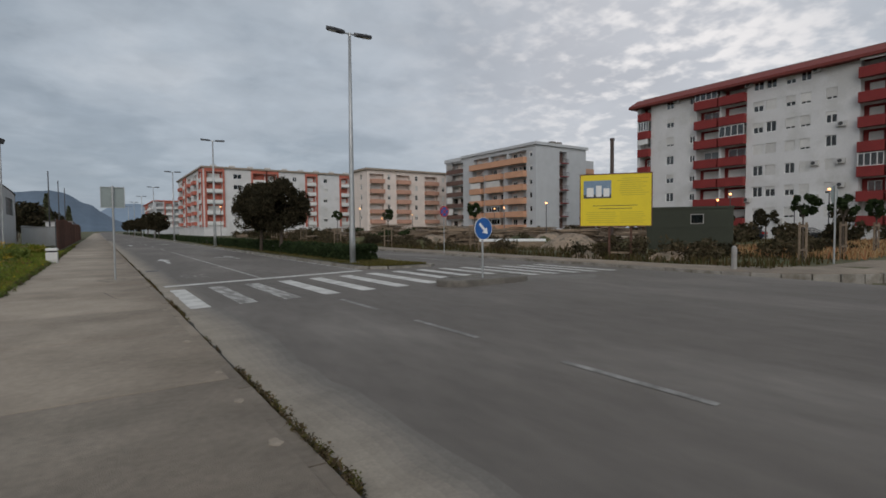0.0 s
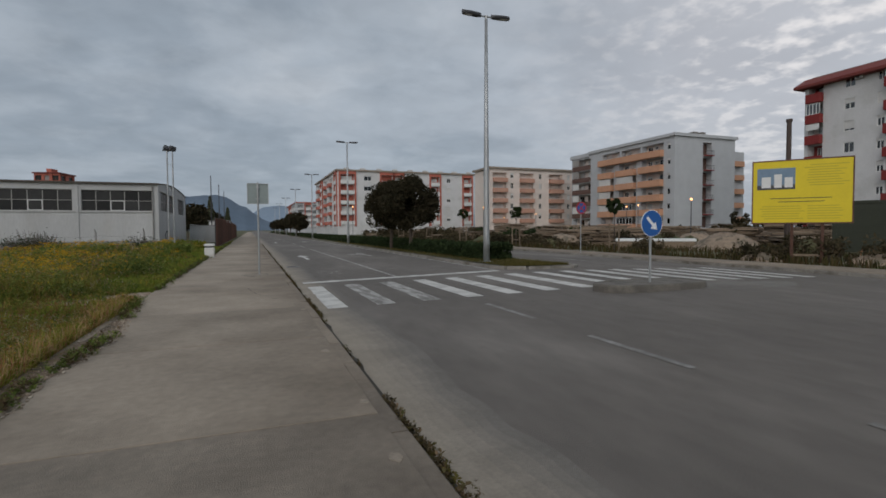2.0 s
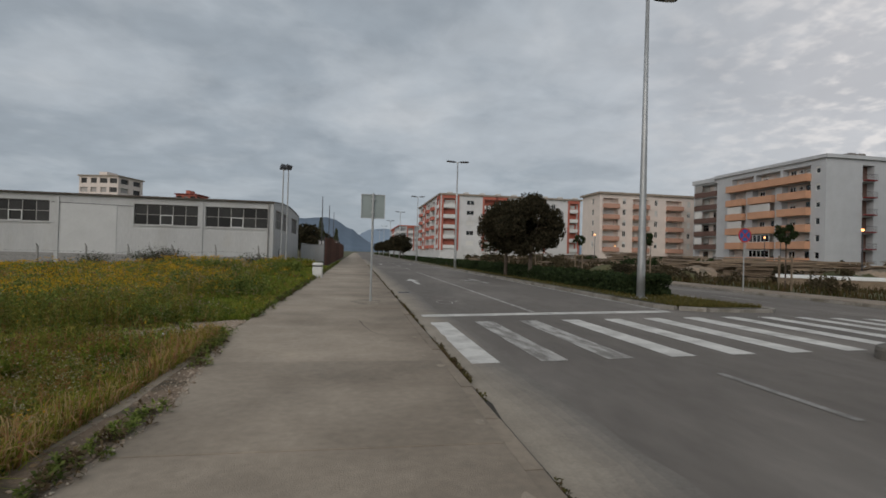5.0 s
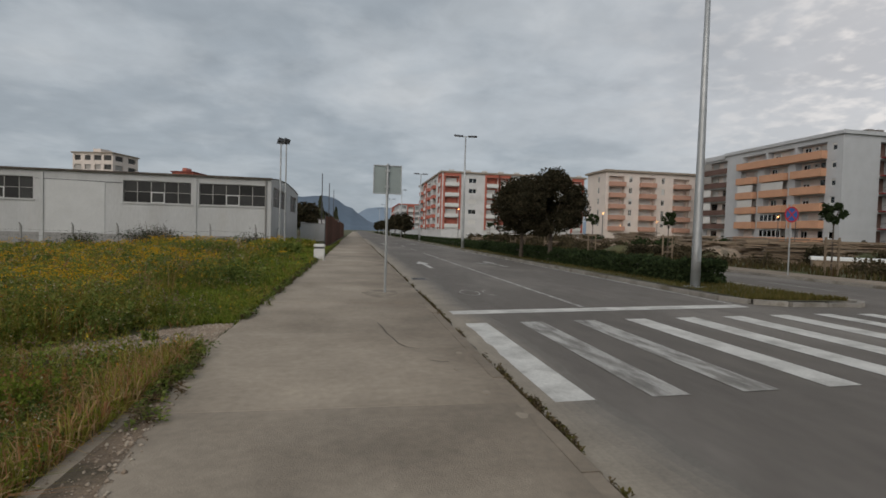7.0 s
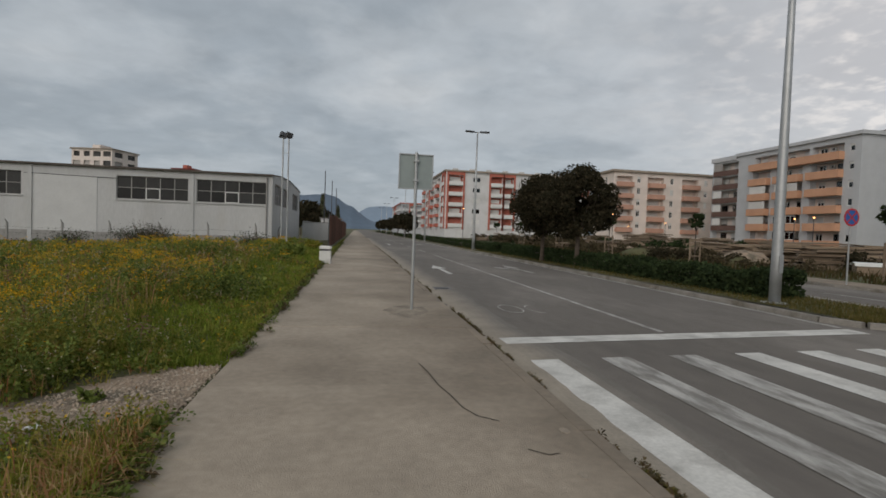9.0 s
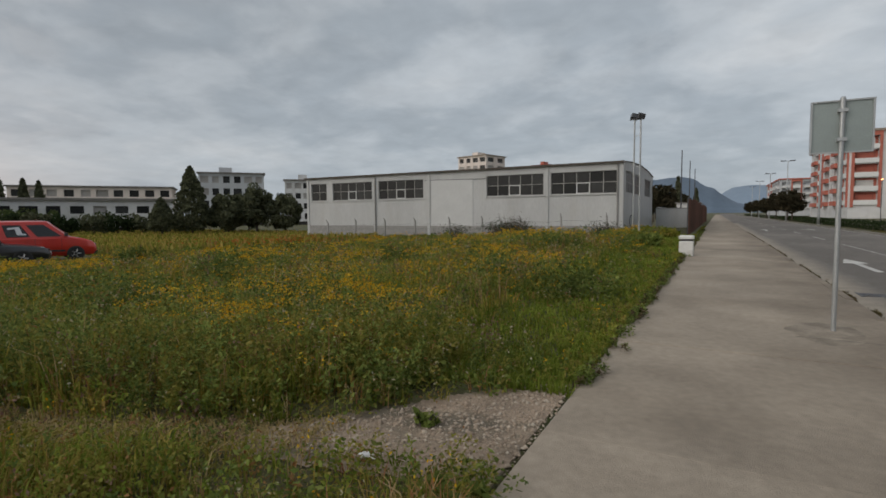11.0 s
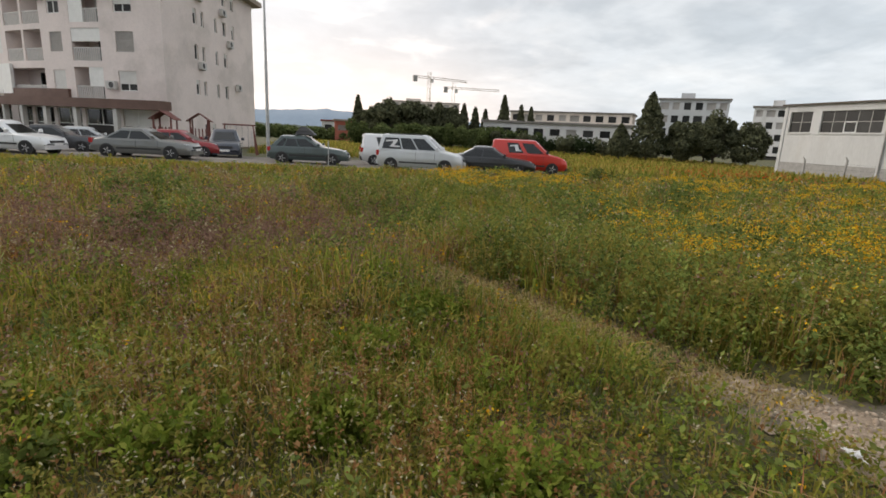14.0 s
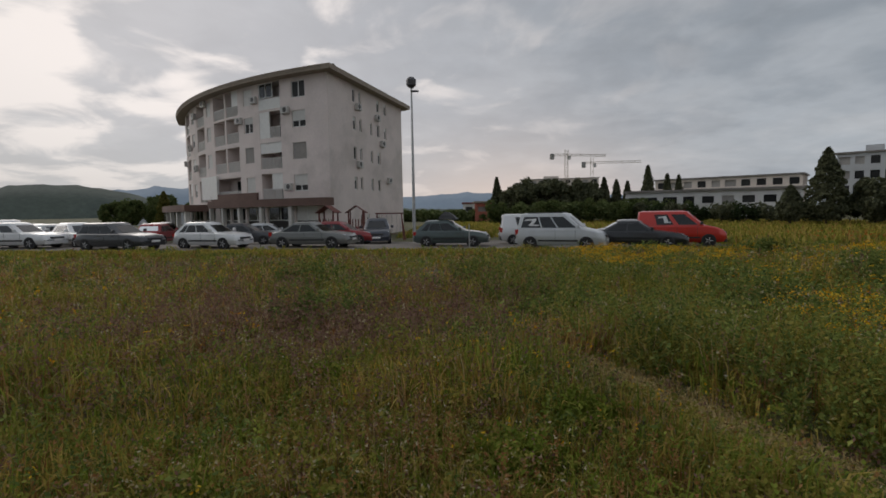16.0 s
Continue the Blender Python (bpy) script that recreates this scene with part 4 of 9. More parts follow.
column_block("dark and white apartment block far along the avenue", (21.0, 256), 12, 60, 14.5, 4, GREY_WALL, [(0.8, 3.4, "o"), (4.4, 7, "f"), (8, 11, "o")], WHITE_WALL,
             [(2, 8, "o"), (12, 18, "o"), (22, 28, "o"), (32, 38, "f"), (42, 48, "f")], CORAL_WALL, 8)


# ------------------------------------------------ low white workshop
def workshop():
    b = thing("workshop", "long low white workshop with old steel windows, walls stained", "building", "", pose(-39.5, 51.5, 0))
    F = frame_map((0, 0, 0), (1, 0, 0), (0, -1, 0))
    W, H = 32.2, 5.45
    bays = [(0.6, 2.7, 2), (3.5, 8.5, 5), (9.3, 14.4, 5), (20.8, 25.9, 5), (26.5, 31.7, 5)]
    ops = [(a, c, 3.12, 4.88) for a, c, n in bays]
    wall_with_openings(b, F, W, H, ops, SHED_WALL, 0.22, v0=-0.6)
    for a, c, n in bays:
        window(b, F, a, c, 3.12, 4.88, 0, n, frame=FRAME_OLD, glass=DARK_PANE, bars=1, t=0.045)
        k = int(n / 2)
        u = a + (c - a) * k / n
        if n > 2:
            vent = Mesh()
            for p, q, e, g in ((u, u + 0.06, 3.14, 4.0), (u + (c - a) / n - 0.06, u + (c - a) / n, 3.14, 4.0), (u + 0.06, u + (c - a) / n - 0.06, 3.14, 3.2), (u + 0.06, u + (c - a) / n - 0.06, 3.94, 4.0)):
                vent.box(p, q, -0.13, -0.06, e, g, at=lambda x, d, v: F(x, v, d))
            part("vent_frame", vent, FRAME_WHITE, b, "white frame of an opening pane")
        part("sill", Mesh().box(a - 0.1, c + 0.1, -0.05, 0.08, 3.02, 3.12, at=lambda u, d, v: F(u, v, d)), SHED_WALL, b)
    part("patched_panel", Mesh().box(15.3, 19.5, 0.0, 0.035, -0.5, 4.7, at=lambda u, d, v: F(u, v, d)), PATCH_WALL, b, "bricked up gateway in fresh white render")
    for u in (0.0, 8.75, 14.85, 26.05, 31.9):
        part("pilaster", Mesh().box(u, u + 0.28, 0, 0.07, -0.5, 5.3, at=lambda a, d, v: F(a, v, d)), SHED_WALL, b)
    for u in (8.95, 31.75):
        part("downpipe", Mesh().tube(F(u, -0.4, 0.12), F(u, 5.3, 0.12), 0.055, sides=8), CONCRETE_POST, b)
    part("plinth", Mesh().box(-0.02, W + 0.02, 0.0, 0.045, -0.6, 0.55, at=lambda a, d, v: F(a, v, d)), CONCRETE_POST, b, "grey stained plinth")
    part("cable", Mesh().tube(F(14.6, 4.75, 0.05), F(20.8, 4.65, 0.05), 0.02, sides=5), DARK_STEEL, b)
    # east side, under the low gable
    S = frame_map((W, 0, 0), (0, 1, 0), (1, 0, 0))
    sops = [(1.0, 9.5, 3.2, 4.9), (12.5, 17.5, 3.2, 4.9)]
    wall_with_openings(b, S, 19.5, 5.45, sops, SHED_WALL, 0.22, name="side_wall", v0=-0.6)
    for a, c, _, _ in sops:
        window(b, S, a, c, 3.2, 4.9, 0, 6, frame=FRAME_OLD, glass=DARK_PANE, bars=1, t=0.045)
    g = Mesh()
    prof = [(0, 5.45), (4, 5.75), (9.75, 5.9), (15.5, 5.75), (19.5, 5.45)]
    g.quad(*[S(a, v, 0) for a, v in prof])
    part("gable", g, SHED_WALL, b)
    graf = Mesh()
    for i in range(9):
        a = 2 * math.pi * i / 9
        graf.tube(S(4.2 + 1.1 * math.cos(a), 0.9 + 0.5 * math.sin(a), 0.01), S(4.2 + 1.1 * math.cos(a + 0.7), 0.9 + 0.5 * math.sin(a + 0.7), 0.01), 0.05, sides=4)
    part("painted_scrawl", graf, DARK_STEEL, b, "dark sprayed scrawl low on the wall")
    block(b, 0.3, W - 0.3, 0.6, 19, -0.6, 5.4, DARK_IN)
    part("back_wall", Mesh().box(0, 0.3, 0.3, 19.2, -0.6, 5.45).box(0, W, 19.2, 19.5, -0.6, 5.45), SHED_WALL, b)
    roof = Mesh()
    for (a, v), (c, w) in zip(prof, prof[1:]):
        roof.box(0, 1, 0, 1, 0, 1, at=lambda x, y, z, a=a, v=v, c=c, w=w: Vector((-0.2 + (W + 0.26) * x, (a - 0.2 * (a == 0)) + ((c + 0.2 * (c == 19.5)) - (a - 0.2 * (a == 0))) * y, v + (w - v) * y + 0.07 * z)))
    part("roof", roof, SHED_EDGE, b)
    part("fascia", Mesh().box(-0.2, W + 0.06, -0.235, -0.205, 5.40, 5.54), SHED_EDGE, b, "thin dark brown roof edge")


workshop()


# ------------------------------------------------ beige block with the curved front
def curved_block():
    b = thing("apartment_building", "beige four-storey apartment block with a curved front over shops", "building", "apartment buildings", pose(-88.3, 14.4, 0))
    r = random.Random(21)
    SHIFT = 1.2
    R, start = 44.6, radians(-19.8)

    def C(u, v, d):
        a = start - u / R
        return Vector(((R + d) * math.cos(a), (R + d) * math.sin(a), v))
    W, H = 37.0, 14.05
    slabs = [2.98, 5.9, 8.78, 11.45]
    ops, jobs = [], []

    def hole(u0, u1, v0, v1, kind, deep=0.25, **k):
        u0, u1 = u0 + SHIFT, u1 + SHIFT
        ops.append((u0, u1, v0, v1, deep))
        jobs.append((kind, u0, u1, v0, v1, k))
    for i, s in enumerate(slabs):
        hole(1.3, 2.9, s + 0.75, s + 2.25, "w", shut=(0.65, 1.0, 0.62, 0.0)[i], shutter=SHUTTER_GREY if i == 1 else SHUTTER)
        hole(4.3, 7.2, s + 0.05, s + 2.5, "l", 1.5)
        hole(8.2, 9.6, s + 0.75, s + 2.25, "w", shut=(1.0, 1.0, 0.4, 1.0)[i], shutter=SHUTTER_GREY if i == 1 else SHUTTER)
        if i == 0:
            hole(10.6, 16.0, s + 0.05, s + 2.4, "l", 1.5)
        else:
            hole(10.6, 12.9, s + 0.05, s + 2.5, "l", 1.5)
            hole(13.2, 15.7, s + 0.05, s + 2.5, "l", 1.5)
        hole(16.5, 17.7, s + 0.75, s + 2.25, "w", shut=r.choice([0, 1, 1]), shutter=SHUTTER)
        hole(18.4, 21.0, s + 0.05, s + 2.5, "l", 1.5)
        hole(22.2, 23.6, s + 0.75, s + 2.25, "w", shut=0.5, shutter=SHUTTER)
        hole(25.0, 28.0, s + 0.05, s + 2.5, "l", 1.5)
        hole(29.4, 30.8, s + 0.75, s + 2.25, "w", shut=0, shutter=SHUTTER)
        hole(32.2, 35.2, s + 0.05, s + 2.5, "l", 1.5)
    # shops below
    shops = [(0.9, 3.4), (3.9, 7.1), (7.5, 10.3), (10.7, 13.2), (13.6, 15.8), (17.0, 20.0), (21, 25), (26, 30), (31, 35)]
    for u0, u1 in shops:
        hole(u0 - SHIFT * 0.5, u1 - SHIFT * 0.5, -0.75, 2.32, "s", 0.2)
    wall_with_openings(b, C, W, H, ops, BEIGE_WALL, step=1.2, v0=-1.0)
    for kind, u0, u1, v0, v1, k in jobs:
        if kind == "w":
            window(b, C, u0, u1, v0, v1, k["shut"], 2, shutter=k["shutter"], glass=DARK_PANE)
        elif kind == "s":
            window(b, C, u0, u1, v0 + 1.75, v1, 0.0, 2, glass=SHUTTER if u0 < 2 else None, label="white framed shop light over a dark shop front")
            part("shop_front", Mesh().box(u0, u1, -0.19, -0.12, v0, v0 + 1.75, at=lambda u, d, v: C(u, v, d)), DARK_IN if abs(u0 - 11.3) > 0.1 else FRAME_DARK, b)
        else:
            back = Mesh()
            n = max(1, int((u1 - u0) / 1.2))
            for i in range(n):
                back.box(u0 + (u1 - u0) * i / n, u0 + (u1 - u0) * (i + 1) / n, -1.55, -1.5, v0, v1, at=lambda u, d, v: C(u, v, d))
            part("balcony_back", back, BEIGE_WALL, b)
            window(b, lambda u, v, d: C(u, v, d - 1.32), u0 + 0.3, u0 + (u1 - u0) * 0.6, v0 + 0.05, v0 + 2.15, r.choice([0, 0, 0.4]), 2, frame=FRAME_DARK)
            rail = part("handrail", Mesh().box(u0, u1, -0.11, -0.05, v0 + 0.95, v0 + 1.02, at=lambda a, d, v: C(a, v, d)), PLASTIC_GREY, b)
            n = int((u1 - u0) / 0.19)
            for i in range(n):
                u = u0 + (u1 - u0) * i / n
                part("baluster", Mesh().box(u, u + 0.09, -0.1, -0.06, v0, v0 + 0.95, at=lambda a, d, v: C(a, v, d)), PLASTIC_GREY, b)
            if abs(u0 - 5.5) < 0.01 and v0 > 11:
                window(b, C, u0 + 1.0, u1, v0 + 1.1, v1, 0, 2, depth=0.1, label="balcony closed with glass")
                part("bright_panels", Mesh().box(u0, u1, -0.04, 0.02, v0, v0 + 1.0, at=lambda a, d, v: C(a, v, d)), FRAME_WHITE, b)
            elif abs(u0 - 5.5) < 0.01 and 8 < v0 < 9:
                part("white_panel", Mesh().box(u0 + 1.5, u1, -0.1, -0.02, v0, v1, at=lambda a, d, v: C(a, v, d)), FRAME_WHITE, b, "white panel that closes half a balcony")
            elif abs(u0 - 5.5) < 0.01 and 5 < v0 < 6:
                part("white_panel", Mesh().box(u0, u1, -0.12, -0.04, v0 + 1.45, v1, at=lambda a, d, v: C(a, v, d)), FRAME_WHITE, b, "white panel that closes the top of a balcony")
            elif r.random() < 0.3:
                part("white_panel", Mesh().box(u0, (u0 + u1) / 2, -0.12, -0.05, v0 + 1.0, v1, at=lambda a, d, v: C(a, v, d)), FRAME_WHITE, b, "white panel that closes half a balcony")
    for u, v in ((3.5, 12.0 - 1.5), (3.4, 3.5), (7.75, 11.9), (10.2, 10.2), (17.9, 13.0), (21.4, 12.2), (21.5, 6.4), (24.2, 9.0), (28.5, 7.5)):
        air_conditioner(b, C, u + SHIFT, v + 0.35)
    # brown canopy over the shops, porch farther round
    can = Mesh()
    for i in range(14):
        can.box(-0.3 + 16.4 * i / 14, -0.3 + 16.4 * (i + 1) / 14, 0.0, 1.4, 2.32, 3.02, at=lambda a, d, v: C(a, v, d))
    part("canopy", can, BROWN_TRIM, b, "brown fascia over the shop fronts")
    can = Mesh().loft([[C(9.0 + i, v, d) for d, v in ((0, 3.02), (0.25, 3.02), (0.25, 3.75), (0, 3.75))] for i in range(10)])
    part("upper_fascia", can, BROWN_TRIM, b)
    por = Mesh().loft([[C(17.5 + 1.4 * i, v, d) for d, v in ((0, 2.05), (3.2, 2.05), (3.2, 2.75), (0, 2.75))] for i in range(9)])
    part("porch_roof", por, BROWN_TRIM, b)
    for u in (17.8, 20.5, 23.2, 26.0, 28.4):
        part("porch_post", Mesh().box(u, u + 0.4, 2.6, 3.0, -1, 2.05, at=lambda a, d, v: C(a, v, d)), PLASTIC_GREY, b)
    for u in (3.45, 7.15, 10.35, 13.25, 15.85):
        part("shop_post", Mesh().box(u, u + 0.35, 0.9, 1.25, -1, 2.32, at=lambda a, d, v: C(a, v, d)), PLASTIC_GREY, b)
    part("bay_wall", Mesh().box(16.2, 20.5, 0.05, 0.3, 3.3, 5.75, at=lambda a, d, v: C(a, v, d)), FRAME_WHITE, b, "white closed balcony wall")
    # plain side wall
    p0 = C(0, 0, 0)
    S = frame_map(p0, (-16.8, 4.6, 0), (4.6, 16.8, 0))
    SW = 17.4
    sops, sj = [], []
    for i, s in enumerate(slabs):
        for u, w in ((4.7, 0.65), (6.1, 0.5), (8.6, 0.5), (10.3, 0.7), (12.2, 0.6)):
            if (i, u) in ((3, 8.6), (0, 12.2), (1, 12.2)):
                continue
            sops.append((u, u + w, s + 0.95, s + 2.2, 0.2))
            sj.append((u, u + w, s + 0.95, s + 2.2))
    for u in (5.9, 7.3, 9.8):
        sops.append((u, u + 0.6, 0.3, 1.5, 0.2))
        sj.append((u, u + 0.6, 0.3, 1.5))
    wall_with_openings(b, S, SW, H, sops, BEIGE_WALL, name="side_wall", v0=-1.0)
    for q in sj:
        window(b, S, *q, r.choice([0, 0, 0, 0.3]), 1, glass=DARK_PANE)
    for u, v in ((5.5, 11.7), (10.0, 11.4), (11.3, 8.8), (5.5, 6.1), (12.9, 4.9)):
        air_conditioner(b, S, u, v)
    # core, back and roof
    ring = [S(2.4, 0, -0.4)] + [C(1.2 + (W - 1.2) * i / 24, 0, -1.6) for i in range(25)]
    e = S(SW, 0, -0.3)
    f = C(W, 0, -14)
    core = Mesh()
    core.loft([[(p.x, p.y, z) for p in ring + [f, e]] for z in (-1, H - 0.05)])
    part("core", core, DARK_IN, b)
    back = Mesh()
    back.quad(*[(p.x, p.y, z) for p, z in ((S(SW, 0, 0), -1), (S(SW, 0, 0), H), (f, H), (f, -1))])
    back.quad(*[(p.x, p.y, z) for p, z in ((f, -1), (f, H), (C(W, 0, 0), H), (C(W, 0, 0), -1))])
    part("back_wall", back, BEIGE_WALL, b)
    eave = [C(W * i / 30, 0, 0.95) for i in range(31)]
    corner = C(-0.2, 0, 0.95) + Vector((0.25, 0.95, 0)) * 0.7
    outline = [S(SW + 0.9, 0, 0.8), corner] + eave + [f + (f - p0).normalized() * 0.5]
    mid = sum((Vector(p) for p in outline), Vector()) / len(outline)
    roof = Mesh()
    roof.loft([[(p[0], p[1], H - 0.02) for p in outline], [(p[0], p[1], H + 0.42) for p in outline], [(mid.x + (p[0] - mid.x) * 0.35, mid.y + (p[1] - mid.y) * 0.35, H + 1.2) for p in outline]])
    part("roof", roof, ROOF_TAN, b)
    for k in range(3):
        dd = 0.97 + 0.03 * k
        g = Mesh().loft([[C(W * i / 30, H + 0.06 + 0.12 * k + v, dd + d) for d, v in ((-0.05, 0), (0, 0), (0, 0.09), (-0.05, 0.09))] for i in range(31)])
        part("gutter", g, ROOF_TAN, b)
    cpos = S(3.4, 0, -1.5)
    part("chimney", Mesh().box(cpos.x - 0.7, cpos.x + 0.7, cpos.y - 0.5, cpos.y + 0.5, H + 0.3, H + 1.55, bevel=0.06), ROOF_GREY, b)
    part("ladder", Mesh().box(15.5, 15.6, 0.3, 0.35, -1, 0.9, at=lambda u, d, v: S(u, v, d)).box(16.1, 16.2, 0.3, 0.35, -1, 0.9, at=lambda u, d, v: S(u, v, d)).box(15.6, 16.1, 0.3, 0.34, 0.2, 0.3, at=lambda u, d, v: S(u, v, d)), PLASTIC_GREY, b)


curved_block()


# ---------------------------------------------------------------- parked cars
def car_paint(name, color, metal=0.2):
    m = material(name, color, 0.3, metal, vary=0.04, scale=2.0)
    m.node_tree.nodes["Principled BSDF"].inputs["Coat Weight"].default_value = 0.6
    return m


PAINTS = {k: car_paint(k + "_car_paint", c) for k, c in dict(red=(0.52, 0.028, 0.018), white=(0.66, 0.67, 0.68), silver=(0.50, 0.52, 0.54), black=(0.018, 0.02, 0.024), navy=(0.025, 0.032, 0.05),
                                                               green=(0.06, 0.085, 0.085), grey=(0.16, 0.165, 0.16), maroon=(0.26, 0.02, 0.025), anthracite=(0.05, 0.053, 0.06)).items()}
TRIM = material("black_plastic_trim", (0.03, 0.03, 0.032), 0.6, vary=0.05)
HEADLIGHT = material("headlight_glass", (0.55, 0.57, 0.6), 0.12, vary=0.0)
TAILLIGHT = material("tail_light", (0.4, 0.02, 0.02), 0.2, vary=0.0)
STICKER = material("white_window_sticker", (0.62, 0.62, 0.64), 0.5, vary=0.0)
SHAPES = {
    # length, width, height, belt, bonnet, boot, wheel radius; rear base, rear top, front top, front base as fractions of length from the tail
    "van": (4.4, 1.79, 1.83, 1.08, 0.98, 1.06, 0.32, 0.015, 0.045, 0.60, 0.77),
    "cargo": (4.3, 1.80, 1.84, 1.10, 1.00, 1.08, 0.31, 0.012, 0.03, 0.61, 0.78),
    "hatch": (4.1, 1.72, 1.47, 0.92, 0.86, 0.92, 0.30, 0.02, 0.14, 0.52, 0.70),
    "sedan": (4.65, 1.78, 1.44, 0.92, 0.85, 0.94, 0.31, 0.11, 0.28, 0.55, 0.70),
    "estate": (4.6, 1.77, 1.48, 0.93, 0.86, 0.95, 0.31, 0.02, 0.07, 0.53, 0.69),
    "suv": (4.3, 1.80, 1.66, 1.02, 0.98, 1.0, 0.34, 0.02, 0.09, 0.52, 0.69),
}


def car(kind, paint, label, m, rack=False, sticker=False, windows=True, group="parked cars"):
    L, W, H, belt, hood, boot, R, rb, rt, ft, fb = SHAPES[kind]
    ob = thing("parked_van" if kind in ("van", "cargo") else "parked_car", label, "van" if kind in ("van", "cargo") else "car", group, m)
    P = PAINTS[paint]
    w = W / 2
    X = lambda f: -L / 2 + L * f
    body = Mesh()
    rows = [(0.0, 0.82, 0.42, boot * 0.72), (0.012, 0.92, 0.30, boot * 0.90), (rb + 0.03, 0.985, 0.24, boot), (max(rb + 0.1, 0.2), 1.0, 0.22, belt), (0.5, 1.0, 0.21, belt), (fb, 1.0, 0.22, max(hood + 0.02, belt * 0.98)),
            (fb + (1 - fb) * 0.55, 0.985, 0.23, hood * 0.955), (0.955, 0.93, 0.24, hood * 0.86), (0.985, 0.86, 0.27, hood * 0.72), (1.0, 0.76, 0.36, hood * 0.58)]
    rings = []
    for f, k, zb, zt in rows:
        h = w * k
        rings.append([(X(f), -h * 0.90, zb), (X(f), -h, zb + 0.14), (X(f), -h * 1.005, zb + (zt - zb) * 0.55), (X(f), -h * 0.965, zt - 0.07), (X(f), -h * 0.88, zt), (X(f), 0, zt + 0.018),
                      (X(f), h * 0.88, zt), (X(f), h * 0.965, zt - 0.07), (X(f), h * 1.005, zb + (zt - zb) * 0.55), (X(f), h, zb + 0.14), (X(f), h * 0.90, zb)])
    body.loft(rings)
    part("body", body, P, ob, smooth=True, clean=True)
    # cabin: a ring at the belt, one at the roof edge, the roof above
    hb, hr = w * 0.94, w * 0.76
    zr = H - 0.14

    def ring(x0, x1, h, z, c=0.12):
        return [(x0, -h + c, z), (x0 + c * 0.5, -h, z), (x1 - c, -h, z), (x1, -h + c * 1.6, z), (x1, h - c * 1.6, z), (x1 - c, h, z), (x0 + c * 0.5, h, z), (x0, h - c, z)]
    lo = ring(X(rb), X(fb), hb, belt - 0.05)
    hi = ring(X(rt), X(ft), hr, zr)
    mid_ = ring(X(rt) + 0.035, X(ft) - 0.07, hr - 0.05, H - 0.055)
    tp = ring(X(rt) + 0.22, X(ft) - 0.32, hr - 0.2, H)
    cab = Mesh().loft([lo, hi, mid_, tp])
    part("cabin", cab, P, ob, smooth=True, clean=True)

    def on_side(s, t, sgn, out=0.012):
        a = Vector(lo[1]).lerp(Vector(lo[2]), s)
        b = Vector(hi[1]).lerp(Vector(hi[2]), s)
        p = a.lerp(b, t)
        return (p.x, sgn * (-p.y + out), p.z + 0.002)

    def pane(name, pts, mat=None):
        g = Mesh()
        c = sum((Vector(p) for p in pts), Vector()) / len(pts)
        n = (Vector(pts[1]) - Vector(pts[0])).cross(Vector(pts[2]) - Vector(pts[0])).normalized()
        if n.dot(c - Vector((0, 0, 0.9))) < 0:
            n = -n
        g.loft([[Vector(p) - n * 0.012 for p in pts], [Vector(p) for p in pts]])
        return part(name, g, mat or CAR_GLASS, ob)
    splits = {"van": ((0.05, 0.38), (0.405, 0.64), (0.665, 0.95)), "cargo": ((0.30, 0.56), (0.64, 0.93)), "hatch": ((0.10, 0.24), (0.27, 0.55), (0.58, 0.93)), "sedan": ((0.08, 0.46), (0.50, 0.92)), "estate": ((0.06, 0.27), (0.30, 0.58), (0.61, 0.93)), "suv": ((0.07, 0.28), (0.31, 0.58), (0.61, 0.93))}[kind]
    for sgn in (1, -1):
        for a, c in splits:
            pane("side_window", [on_side(a, 0.10, sgn), on_side(c, 0.10, sgn), on_side(c - (0.03 if c > 0.9 else 0), 0.92, sgn), on_side(a + (0.03 if a < 0.12 else 0), 0.92, sgn)])
        if sticker:
            a, c = splits[0]
            st = Mesh()
            st.quad(on_side(a + 0.05, 0.72, sgn, 0.02), on_side(c - 0.04, 0.80, sgn, 0.02), on_side(c - 0.04, 0.68, sgn, 0.02), on_side(a + 0.05, 0.62, sgn, 0.02))
            st.quad(on_side(c - 0.04, 0.70, sgn, 0.021), on_side(c - 0.11, 0.72, sgn, 0.021), on_side(a + 0.13, 0.26, sgn, 0.021), on_side(a + 0.20, 0.26, sgn, 0.021))
            st.quad(on_side(a + 0.13, 0.24, sgn, 0.022), on_side(c - 0.02, 0.24, sgn, 0.022), on_side(c - 0.02, 0.34, sgn, 0.022), on_side(a + 0.13, 0.34, sgn, 0.022))
            part("sticker", st, STICKER, ob, "white stripes stuck on the rear window")
    mixp = lambda p, q, t: tuple(Vector(p).lerp(Vector(q), t))
    pane("windscreen", [mixp(lo[3], hi[3], 0.12), mixp(lo[4], hi[4], 0.12), mixp(lo[4], hi[4], 0.93), mixp(lo[3], hi[3], 0.93)])
    g = part("rear_window", Mesh().loft([[Vector(mixp(p, q, t)) + Vector((d, 0, 0)) for p, q, t in ((lo[0], hi[0], 0.25), (lo[7], hi[7], 0.25), (lo[7], hi[7], 0.9), (lo[0], hi[0], 0.9))] for d in (0.01, -0.012)]), CAR_GLASS, ob)
    # windscreen sits proud of the cabin front
    for o in ob.children:
        if o.name.startswith("windscreen"):
            o.location.x = 0.014
